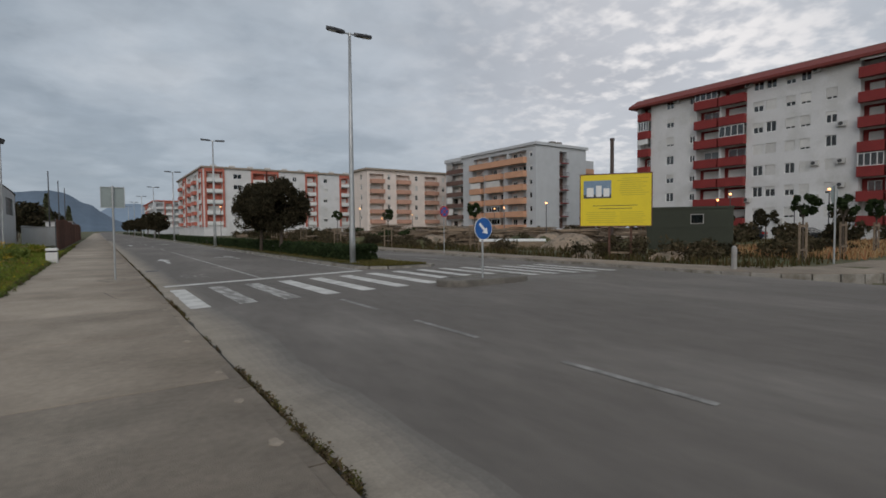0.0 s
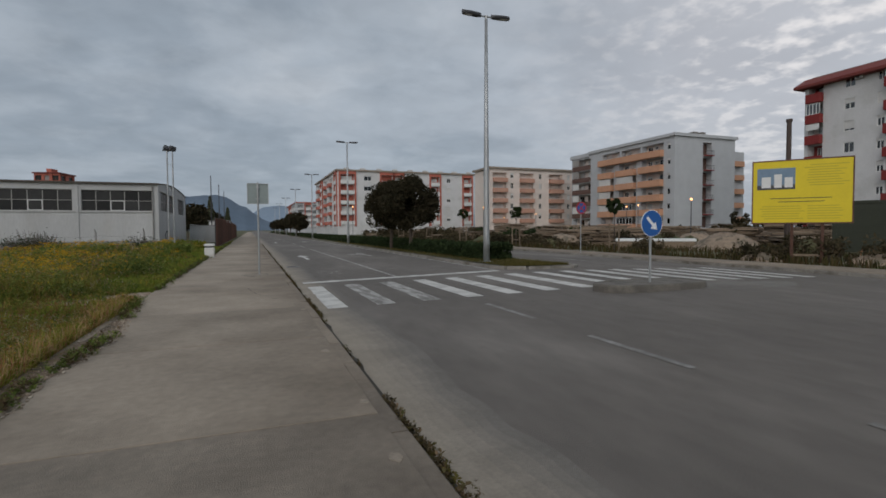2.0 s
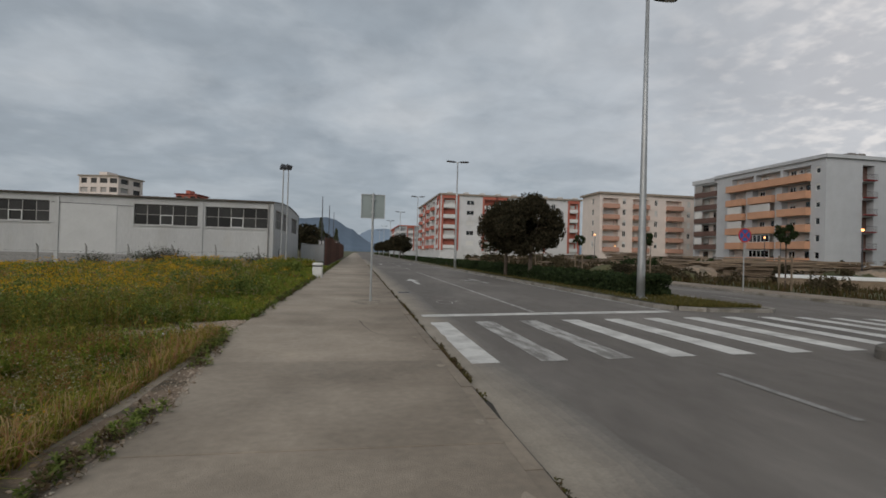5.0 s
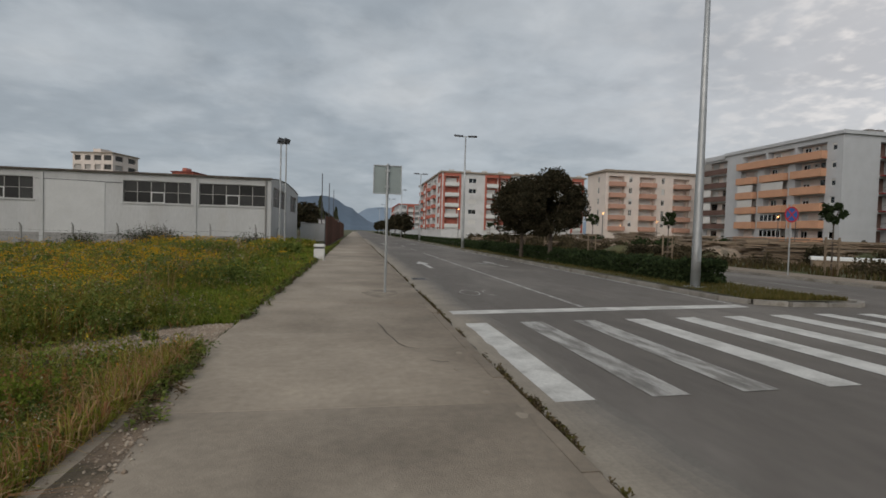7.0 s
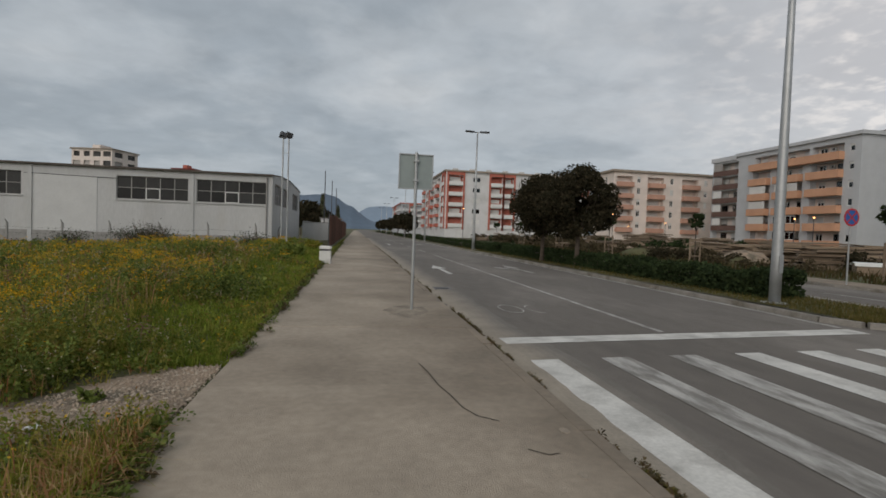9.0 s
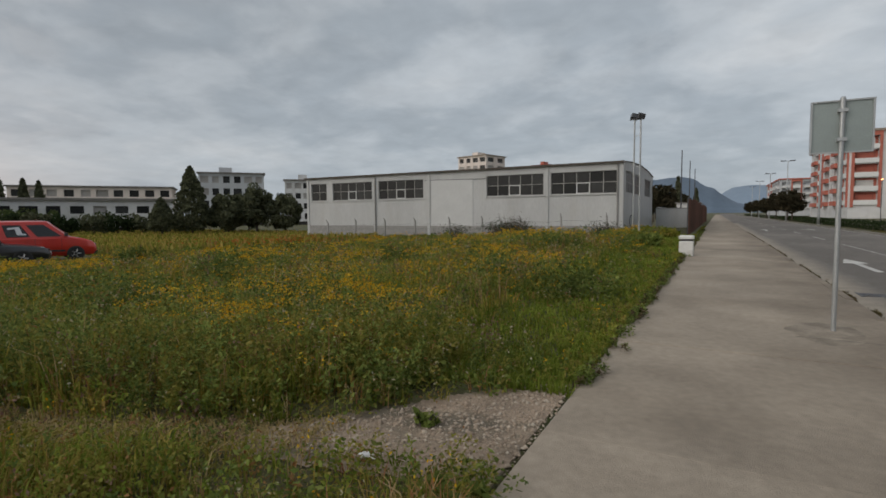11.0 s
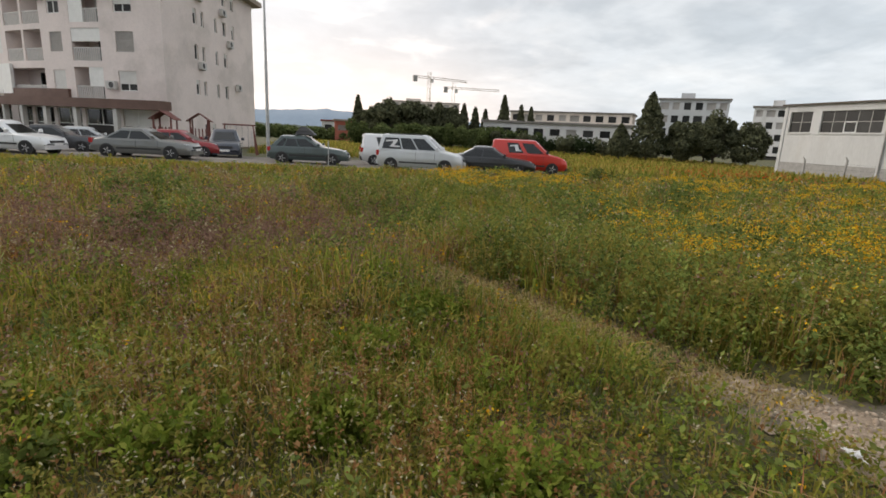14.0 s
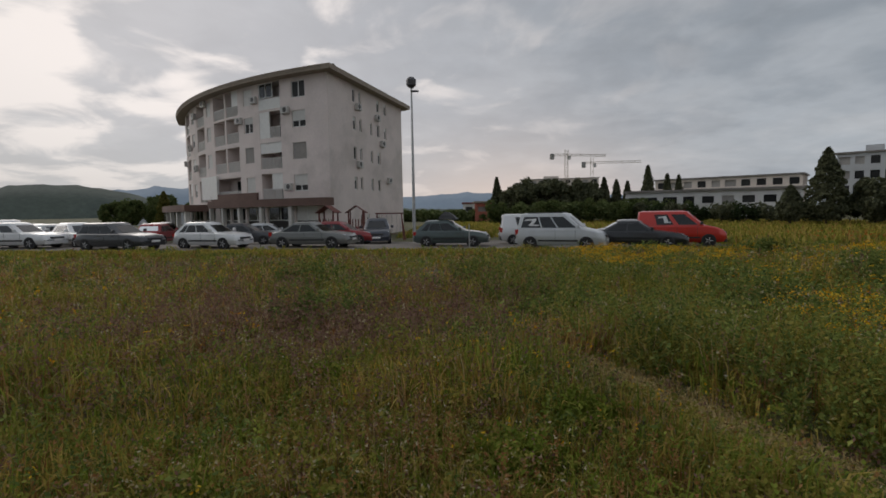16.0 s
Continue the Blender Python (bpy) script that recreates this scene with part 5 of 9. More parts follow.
    # wheels
    for fx in (0.175, 0.80):
        for sgn in (1, -1):
            cx, cy = X(fx), sgn * (w - 0.085)
            # solid black disc paints the shaded hollow round the wheel
            arch = Mesh().loft([[(cx + (R + 0.035) * math.cos(a), yy, R + (R + 0.035) * math.sin(a)) for a in [2 * math.pi * i / 20 for i in range(20)]] for yy in (sgn * (w - 0.2), sgn * (w + 0.006))])
            part("wheel_arch", arch, TRIM, ob)
            t = Mesh()
            prof = [(R * 0.66, -0.10), (R * 0.93, -0.105), (R, -0.07), (R, 0.07), (R * 0.93, 0.105), (R * 0.66, 0.10)]
            t.loft([[(cx + r_ * math.cos(a), cy + d, R + r_ * math.sin(a)) for a in [2 * math.pi * i / 20 for i in range(20)]] for r_, d in prof])
            wheel = part("wheel", t, RUBBER, ob)
            rim = Mesh()
            rim.loft([[(cx + R * 0.64 * math.cos(a), cy + sgn * d, R + R * 0.64 * math.sin(a)) for a in [2 * math.pi * i / 16 for i in range(16)]] for d in (0.0, 0.085)])
            for i in range(5):
                a = 2 * math.pi * i / 5
                rim.tube((cx + 0.04 * math.cos(a), cy + sgn * 0.10, R + 0.04 * math.sin(a)), (cx + R * 0.6 * math.cos(a), cy + sgn * 0.095, R + R * 0.6 * math.sin(a)), 0.03, 0.022, 5)
            part("rim", rim, RIM, wheel)
    # lights, bumpers, grille, plate, mirrors, handles
    for sgn in (1, -1):
        part("headlight", Mesh().loft([[(X(0.962) + a, sgn * (w * 0.52 + b), hood * 0.74 + c) for a, b, c in ((0.045, 0, 0), (-0.01, w * 0.34, 0.02), (-0.05, w * 0.34, 0.13), (-0.01, 0, 0.10))], [(X(0.93) + a, sgn * (w * 0.52 + b), hood * 0.74 + c) for a, b, c in ((0, 0, 0), (-0.05, w * 0.3, 0.02), (-0.07, w * 0.3, 0.13), (-0.02, 0, 0.10))]]), HEADLIGHT, ob)
        zt = belt if kind in ("van", "cargo", "suv") else boot
        part("tail_light", Mesh().box(X(0.0) - 0.012, X(0.035), sgn * w * 0.66 if sgn > 0 else -w * 0.94, w * 0.94 if sgn > 0 else -w * 0.66, zt * 0.70, zt * 0.93), TAILLIGHT, ob)
        mx = X(fb) - 0.32
        part("mirror", Mesh().box(mx, mx + 0.13, sgn * (w + 0.02) if sgn > 0 else -w - 0.20, w + 0.20 if sgn > 0 else -w - 0.02, belt + 0.02, belt + 0.18, bevel=0.03), P if kind != "cargo" else TRIM, ob)
        for fx in (0.36, 0.56):
            part("door_handle", Mesh().box(X(fx), X(fx) + 0.18, sgn * w if sgn > 0 else -w - 0.03, w + 0.03 if sgn > 0 else -w, belt - 0.17, belt - 0.13), P, ob)
        part("side_trim", Mesh().box(X(0.27), X(0.71), w if sgn > 0 else -w - 0.018, w + 0.018 if sgn > 0 else -w, 0.42, 0.50), TRIM, ob)
        for fx in (0.46, 0.68):
            part("door_seam", Mesh().box(X(fx), X(fx) + 0.012, w * 1.003 if sgn > 0 else -w * 1.012, w * 1.012 if sgn > 0 else -w * 1.003, 0.36, belt - 0.08), TRIM, ob)
    part("front_bumper", Mesh().loft([[(X(0.985), -w * 0.86, z), (X(1.006), -w * 0.70, z), (X(1.008), w * 0.70, z), (X(0.985), w * 0.86, z), (X(0.95), w * 0.8, z), (X(0.95), -w * 0.8, z)] for z in (0.24, 0.40)]), TRIM if kind == "cargo" else P, ob)
    part("rear_bumper", Mesh().box(X(-0.008), X(0.03), -w * 0.9, w * 0.9, 0.32, 0.54, bevel=0.02), TRIM if kind == "cargo" else P, ob)
    part("grille", Mesh().box(X(0.985), X(1.002), -w * 0.48, w * 0.48, hood * 0.62, hood * 0.74), TRIM, ob)
    part("number_plate", Mesh().box(X(1.004), X(1.012), -0.26, 0.26, 0.42, 0.53), WHITE_SIGN, ob, "blank white plate")
    part("rear_plate", Mesh().box(X(-0.014), X(-0.006), -0.26, 0.26, 0.60, 0.71), WHITE_SIGN, ob, "blank white plate")
    if rack:
        for sgn in (1, -1):
            part("roof_rail", Mesh().tube((X(rt) + 0.4, sgn * hr * 0.92, H - 0.005), (X(ft) - 0.3, sgn * hr * 0.92, H - 0.005), 0.022), DARK_STEEL, ob)
    return ob


def parked(kind, paint, label, x, y, head, **k):
    return car(kind, paint, label, pose(x, y, field_z(x, y) + 0.0, 0, 0, head), **k)


parked("van", "silver", "silver people carrier van parked at the edge of the field", -27.1, 15.9, 68, rack=True, sticker=True)
parked("cargo", "white", "white panel van parked behind the silver van", -32.1, 15.3, 88)
parked("sedan", "black", "black saloon car parked beside the red van", -27.7, 19.9, 70)
parked("cargo", "red", "bright red panel van parked at the edge of the field", -28.4, 22.3, 72, sticker=True)
parked("sedan", "white", "white saloon car mostly hidden behind the red van", -32.0, 21.3, 84)
green = parked("hatch", "green", "dark green-grey hatchback with a roof load, beside the lamp post", -29.7, 10.3, 82)
part("roof_rack", Mesh().box(-0.6, -0.56, -0.6, 0.6, 1.46, 1.52).box(0.1, 0.14, -0.6, 0.6, 1.46, 1.52), TRIM, green)
part("roof_load", Mesh().loft([[(-0.75, -0.4, 1.52), (0.3, -0.42, 1.52), (0.32, 0.4, 1.52), (-0.72, 0.42, 1.52)], [(-0.6, -0.32, 1.74), (0.1, -0.3, 1.72), (0.12, 0.3, 1.72), (-0.58, 0.3, 1.74)], [(-0.4, -0.15, 1.95), (-0.15, -0.15, 1.9), (-0.15, 0.15, 1.9), (-0.4, 0.15, 1.95)]]), TRIM, green, "dark bundle tied on the roof")
parked("suv", "navy", "small dark blue car parked nose to the field", -34.9, 5.2, 8)
parked("sedan", "grey", "grey-green saloon car parked along the field", -29.3, 2.6, 80)
parked("hatch", "maroon", "dark red hatchback parked behind the grey saloon", -33.6, 3.3, 84)
parked("hatch", "white", "white hatchback parked along the field", -28.9, -2.9, 76)
parked("sedan", "anthracite", "dark saloon car parked before the shops", -34.2, -3.4, 95)
parked("estate", "anthracite", "black estate car parked along the field", -28.2, -7.7, 76)
parked("hatch", "maroon", "dark red car parked tail to the field", -36.5, -10.6, 190)
parked("hatch", "white", "white hatchback with dark windows in the car park", -31.4, -12.4, 60)
parked("estate", "white", "white estate car parked along the field", -29.4, -14.3, 84)
for i, (k, p, l, x, y, h) in enumerate((("sedan", "silver", "silver saloon car farther back in the car park", -38.5, -15.5, 20), ("hatch", "white", "white car farther back in the car park", -41.5, -19.5, 200), ("suv", "grey", "grey car farther back in the car park", -44, -14.5, 190),
                                         ("van", "white", "white van farther back in the car park", -37.5, -22.5, 80), ("sedan", "black", "black car farther back in the car park", -47, -22, 15), ("hatch", "silver", "silver car before the shops", -39.5, -3.6, 100),
                                         ("estate", "navy", "dark blue estate car before the shops", -38.3, 0.6, 92), ("hatch", "grey", "dark grey car before the shops", -40.5, -8.3, 95), ("sedan", "white", "white saloon at the far edge of the car park", -52, -27, 190))):
    parked(k, p, l, x, y, h)


MORE = random.Random(44)
for i in range(16):
    k, p = MORE.choice(["hatch", "sedan", "estate", "hatch", "suv"]), MORE.choice(["white", "silver", "silver", "grey", "anthracite", "navy", "maroon", "white"])
    tone = {"white": "white", "silver": "silver", "grey": "mid-grey", "anthracite": "dark grey", "navy": "dark blue", "maroon": "dark red"}[p]
    parked(k, p, tone + " car in the full rows of the car park", -34.5 - 5.6 * (i // 6) + MORE.uniform(-0.4, 0.4), -16.5 - 2.75 * (i % 6) - 1.6 * (i // 6), 170 + MORE.uniform(-6, 6) + 180 * (i % 2))
LIT = [(19.8, 105.2, 6.0), (34.9, 98.5, 5.0), (38.0, 81.1, 5.0), (57.9, 111.1, 4.0), (65.6, 109.3, 5.0), (58.5, 66.4, 5.0), (60.3, 71.2, 5.0), (44.5, 42.9, 4.4), (55.1, 28.0, 4.3), (55.7, 27.0, 4.9), (57.9, 21.8, 4.4), (58.8, 19.2, 5.0)]


# ---------------------------------------------------------------- trees and hedges
def leaf_quads(points, size, rs, flat=0.0):
    """One small bent leaf at each point, turned at random."""
    n = len(points)
    a = rs.normal(size=(n, 3))
    a /= np.linalg.norm(a, axis=1)[:, None]
    b = rs.normal(size=(n, 3))
    b[:, 2] *= 1 - flat
    a[:, 2] *= 1 - flat
    b -= a * (a * b).sum(1)[:, None]
    b /= np.linalg.norm(b, axis=1)[:, None] + 1e-9
    s = (size * rs.uniform(0.6, 1.4, n))[:, None]
    v = np.empty((n, 4, 3))
    v[:, 0], v[:, 1], v[:, 2], v[:, 3] = points - a * s, points + b * s * 0.5, points + a * s, points - b * s * 0.5
    f = np.arange(4 * n).reshape(n, 4)
    return v.reshape(-1, 3), f


def crown_points(n, rs, clumps, radius):
    """Points gathered in clumps, most of them near each clump's surface."""
    c = clumps[rs.integers(0, len(clumps), n)]
    d = rs.normal(size=(n, 3))
    d /= np.linalg.norm(d, axis=1)[:, None]
    return c[:, :3] + d * (c[:, 3] * radius * rs.uniform(0.35, 1.0, n) ** 0.4)[:, None]


def round_tree(label, x, y, z, trunk, rx, rz, n, mat, seed, size=0.11, clumps=60, thick=0.12, name="tree", group="trees"):
    rs = np.random.default_rng(seed)
    ob = thing(name, label, "tree", group, pose(x, y, z))
    cz = trunk + rz * 0.82
    tm = Mesh()
    tm.tube((0, 0, -0.2), (0.03, 0.02, trunk), thick * 1.15, thick * 0.8, 9)
    for i in range(7):
        a = 2 * math.pi * i / 7 + rs.uniform(-0.3, 0.3)
        e = Vector((rx * 0.6 * math.cos(a), rx * 0.6 * math.sin(a), cz + rz * rs.uniform(-0.3, 0.5)))
        m = Vector((0.03, 0.02, trunk * 0.95)).lerp(e, 0.5) + Vector((0, 0, 0.1))
        tm.tube((0.03, 0.02, trunk * 0.92), m, thick * 0.5, thick * 0.3, 6).tube(m, e, thick * 0.3, thick * 0.1, 5)
    part("trunk", tm, BARK, ob)
    d = rs.normal(size=(clumps, 3))
    d /= np.linalg.norm(d, axis=1)[:, None]
    rad = rs.uniform(0.45, 0.92, clumps) ** 0.6
    c = np.empty((clumps, 4))
    c[:, 0], c[:, 1], c[:, 2] = d[:, 0] * rx * rad * 0.86, d[:, 1] * rx * rad * 0.86, cz + d[:, 2] * rz * rad * 0.86
    c[:, 3] = rs.uniform(0.7, 1.25, clumps)
    pts = crown_points(n, rs, c, min(rx, rz) * 0.27)
    v, f = leaf_quads(pts, size, rs)
    crown = new("crown", numpy_mesh("crown", v, f, mat))
    crown.parent = ob
    return ob


def cypress(label, x, y, z, h, r, n, seed, mat=None, size=0.16, group="cypresses"):
    rs = np.random.default_rng(seed)
    ob = thing("cypress", label, "tree", group, pose(x, y, z))
    part("trunk", Mesh().tube((0, 0, -0.2), (0, 0, h * 0.8), 0.16, 0.04, 7), BARK, ob)
    t = rs.uniform(0, 1, n) ** 0.9
    prof = np.where(t < 0.15, 0.55 + t * 3, (1 - t) ** 0.72 * 1.12)
    a = rs.uniform(0, 2 * math.pi, n)
    bump = 1 + 0.25 * np.sin(a * 3 + t * 17 + seed) * np.sin(t * 31 + seed)
    q = r * prof * bump * rs.uniform(0.3, 1, n) ** 0.5
    pts = np.stack([q * np.cos(a), q * np.sin(a), 0.2 + t * (h - 0.2)], 1)
    v, f = leaf_quads(pts, size, rs)
    crown = new("crown", numpy_mesh("crown", v, f, mat or LEAF_CYPRESS))
    crown.parent = ob
    return ob


def bush(label, x, y, z, r, h, n, mat, seed, size=0.08, name="bush", group="bushes"):
    rs = np.random.default_rng(seed)
    ob = thing(name, label, "bush", group, pose(x, y, z))
    k = 14
    c = np.stack([rs.uniform(-r, r, k) * 0.7, rs.uniform(-r, r, k) * 0.7, rs.uniform(0.2, 0.8, k) * h, rs.uniform(0.6, 1.2, k)], 1)
    pts = crown_points(n, rs, c, min(r, h) * 0.42)
    pts[:, 2] = np.maximum(pts[:, 2], 0.02)
    v, f = leaf_quads(pts, size, rs)
    cr = new("foliage", numpy_mesh("foliage", v, f, mat))
    cr.parent = ob
    st = Mesh()
    for i in range(6):
        p = pts[rs.integers(0, n)]
        st.tube((rs.uniform(-0.1, 0.1), rs.uniform(-0.1, 0.1), -0.1), tuple(p), 0.025, 0.008, 5)
    part("stems", st, BARK, ob)
    return ob


MZ = road_z(8.5) + 0.09
round_tree("dark round clipped tree in the median", 9.0, 34.7, MZ, 1.4, 2.05, 1.75, 26000, LEAF_DARK, 3, 0.07, 90, 0.11)
round_tree("dark round tree in the median, a little taller", 9.2, 30.9, MZ, 1.4, 1.85, 1.78, 26000, LEAF_DARK, 4, 0.07, 90, 0.11)
for i, yy in enumerate((104, 110, 128, 150, 180, 215)):
    round_tree("dark round tree far along the median", 9.1, yy, MZ, 1.5, 2.2, 1.9, 3500, LEAF_DARK, 20 + i, 0.2, 40, 0.11)


def hedge(label, x0, x1, y0, y1, z, h, n, seed):
    rs = np.random.default_rng(seed)
    ob = thing("hedge", label, "hedge", "hedges", pose((x0 + x1) / 2, y0, z))
    w, l = (x1 - x0) / 2, y1 - y0
    core = Mesh().box(-w + 0.14, w - 0.14, 0.7, l - 0.7, -0.1, h - 0.2)
    part("core", core, TWIG, ob)
    t = rs.uniform(0, 1, n) ** 1.6 * l
    side = rs.integers(0, 5, n)
    u, v = rs.uniform(-1, 1, n), rs.uniform(0, 1, n)
    x = np.where(side < 2, -w, np.where(side == 2, w, u * w))
    zz = np.where(side < 3, v * h, h)
    t = np.where((side == 4) & (u > 0.55), rs.choice([0, 1], n) * l, t)
    end = rs.uniform(0, 1, n) < 0.05
    t, zz = np.where(end, rs.uniform(0, 0.8, n), t), np.where(end, v * h, zz)
    x = np.where(end, u * w, x)
    lump = 0.07 * np.sin(t * 2.1 + seed) + 0.05 * np.sin(t * 5.3)
    x = x + rs.normal(0, 0.05, n)
    zz = np.maximum(0.0, zz + rs.normal(0, 0.045, n) + lump * (zz > h * 0.6))
    t = t + rs.normal(0, 0.06, n)
    vv, f = leaf_quads(np.stack([x, t, zz], 1), 0.045 + 0.02, rs)
    o = new("foliage", numpy_mesh("foliage", vv, f, LEAF_HEDGE))
    o.parent = ob


hedge("long clipped dark green hedge on the median", 9.15, 10.2, 20.2, 42.5, MZ, 0.54, 26000, 1)
hedge("long clipped dark green hedge farther along the median", 9.15, 10.2, 44.5, 110, MZ, 0.54, 18000, 2)
hedge("far stretch of clipped hedge on the median", 9.15, 10.2, 113, 260, MZ, 0.54, 9000, 5)


# ---------------------------------------------------------------- street furniture
def street_lamp(x, y, z, h=9.42, lit=False):
    ob = thing("street_lamp", "tall grey steel street lamp with two heads, on the median", "street lamp", "median street lamps", pose(x, y, z))
    part("pole", Mesh().loft([[(r * math.cos(a), r * math.sin(a), zz) for a in [2 * math.pi * i / 12 for i in range(12)]] for r, zz in ((0.125, 0), (0.12, 1.0), (0.09, h * 0.5), (0.055, h))]), STEEL, ob, smooth=True)
    part("base_plate", Mesh().box(-0.2, 0.2, -0.2, 0.2, -0.02, 0.03, bevel=0.01), STEEL, ob)
    part("service_door", Mesh().box(-0.05, 0.05, -0.135, -0.10, 0.7, 1.1), STEEL, ob)
    part("bracket", Mesh().tube((-0.35, 0, h + 0.02), (0.35, 0, h + 0.02), 0.035).tube((0, 0, h - 0.1), (0, 0, h + 0.06), 0.06), STEEL, ob)
    for s in (-1, 1):
        hd = Mesh().loft([[(s * (0.22 + u), w * c, h + 0.03 + 0.04 * u + d) for c, d in ((-1, 0.0), (-0.9, 0.06), (0, 0.10), (0.9, 0.06), (1, 0), (0.8, -0.05), (-0.8, -0.05))] for u, w in ((0, 0.05), (0.12, 0.12), (0.5, 0.15), (0.72, 0.11), (0.78, 0.05))])
        head = part("lamp_head", hd, DARK_STEEL, ob, smooth=False, clean=True)
        part("lens", Mesh().box(min(s * 0.36, s * 0.9), max(s * 0.36, s * 0.9), -0.09, 0.09, h - 0.005, h + 0.02), LAMP_GLASS, head)
    return ob


first = street_lamp(8.73, 19.38, MZ)
for yy in (49.3, 78.6, 108, 138, 168, 200):
    copy_thing(first, pose(8.73, yy, MZ))


def sign_pole(name, label, x, y, z, h, r=0.03):
    ob = thing(name, label, "traffic sign", "traffic signs", pose(x, y, z))
    part("post", Mesh().tube((0, 0, -0.1), (0, 0, h), r, r, 10).tube((0, 0, h), (0, 0, h + 0.02), r * 1.1, r * 0.6, 10), STEEL, ob)
    return ob


def disc(r, y0, y1, cz, sides=32):
    return Mesh().loft([[(r * math.cos(a), yy, cz + r * math.sin(a)) for a in [2 * math.pi * i / sides for i in range(sides)]] for yy in (y0, y1)])


# square sign on the pavement, seen from its plain back
s = sign_pole("square_traffic_sign", "square traffic sign on a steel post, its bare metal back turned", 0.36, 18.85, 0, 2.95)
part("plate", Mesh().box(-0.31, 0.31, 0.035, 0.05, 2.29, 2.92), STEEL_BACK, s, "bare aluminium sign plate")
part("rim", Mesh().box(-0.325, -0.305, 0.015, 0.055, 2.275, 2.935).box(0.305, 0.325, 0.015, 0.055, 2.275, 2.935).box(-0.305, 0.305, 0.015, 0.055, 2.275, 2.293).box(-0.305, 0.305, 0.015, 0.055, 2.917, 2.935), STEEL, s)
part("clamp", Mesh().box(-0.05, 0.05, -0.04, 0.036, 2.42, 2.46).box(-0.05, 0.05, -0.04, 0.036, 2.78, 2.82), STEEL, s)
part("face", Mesh().box(-0.30, 0.30, 0.051, 0.054, 2.30, 2.91), BLUE_SIGN, s)

# keep right sign on the island
s = sign_pole("arrow_sign", "round blue traffic sign with a white arrow, on the island", 8.72, 10.72, mz + 0.13, 1.62, 0.028)
part("plate", disc(0.30, -0.045, -0.035, 1.36), BLUE_SIGN, s)
part("rim", Mesh().loft([[(r * math.cos(a), yy, 1.36 + r * math.sin(a)) for a in [2 * math.pi * i / 32 for i in range(32)]] for r, yy in ((0.295, -0.048), (0.305, -0.048), (0.305, -0.03), (0.295, -0.03))], caps=False), WHITE_SIGN, s)
ar = Mesh()
k = math.sqrt(0.5)
rot_arrow = lambda a, c: ((a + c) * k, -0.0475, 1.36 + (-a + c) * k)
for poly in ([(-0.20, -0.035), (0.05, -0.035), (0.05, 0.035), (-0.20, 0.035)], [(0.05, -0.11), (0.21, 0.0), (0.05, 0.11)]):
    ar.loft([[(p[0], p[1] + dy, p[2]) for p in [rot_arrow(*q) for q in poly]] for dy in (0.0, -0.002)])
part("arrow", ar, WHITE_SIGN, s, "white arrow")
part("clamp", Mesh().box(-0.04, 0.04, -0.036, 0.035, 1.28, 1.31).box(-0.04, 0.04, -0.036, 0.035, 1.42, 1.45), STEEL, s)

# no parking sign on the far pavement
s = sign_pole("no_parking_sign", "round blue and red no parking sign on the far pavement", 17.6, 25.5, fz + 0.10, 3.0, 0.03)
part("plate", disc(0.33, -0.045, -0.035, 2.55), BLUE_SIGN, s)
part("rim", Mesh().loft([[(r * math.cos(a), yy, 2.55 + r * math.sin(a)) for a in [2 * math.pi * i / 32 for i in range(32)]] for r, yy in ((0.27, -0.049), (0.335, -0.049), (0.335, -0.03), (0.27, -0.03))], caps=False), RED_SIGN, s)
for sg in (1, -1):
    part("red_bar", Mesh().loft([[(x, -0.047 + dy, 2.55 + zz) for x, zz in ((-0.22, sg * 0.18), (-0.18, sg * 0.22), (0.22, -sg * 0.18), (0.18, -sg * 0.22))] for dy in (0, -0.003)]), RED_SIGN, s)
# round sign by the side road, seen from behind
s = sign_pole("round_traffic_sign", "round traffic sign by the side road, grey back turned", 24.2, 7.6, fz + 0.10, 3.1, 0.035)
part("plate", disc(0.36, 0.035, 0.05, 2.75), STEEL_BACK, s)
part("face", disc(0.35, 0.051, 0.054, 2.75), RED_SIGN, s)
b = thing("bollard", "short grey concrete bollard on the far pavement", "bollard", "", pose(18.6, 8.75, fz + 0.10))
part("shaft", Mesh().lathe([(0.09, -0.05), (0.09, 0.7), (0.08, 0.78), (0.04, 0.82)], 12), CONCRETE_POST, b, smooth=False)
part("cap", Mesh().lathe([(0.095, 0.6), (0.095, 0.66)], 12), CONCRETE_POST, b)

# litter bin at the pavement's edge
b = thing("litter_bin", "square white concrete litter bin at the pavement's edge", "litter bin", "", pose(-1.93, 30.9, -0.01))
part("body", Mesh().box(-0.235, 0.235, -0.235, 0.235, 0, 0.54, bevel=0.03), BIN_WHITE, b)
part("collar", Mesh().box(-0.205, 0.205, -0.205, 0.205, 0.53, 0.63), DARK_STEEL, b, "dark gap under the lid")
part("lid", Mesh().box(-0.25, 0.25, -0.25, 0.25, 0.62, 0.74, bevel=0.04), BIN_WHITE, b)


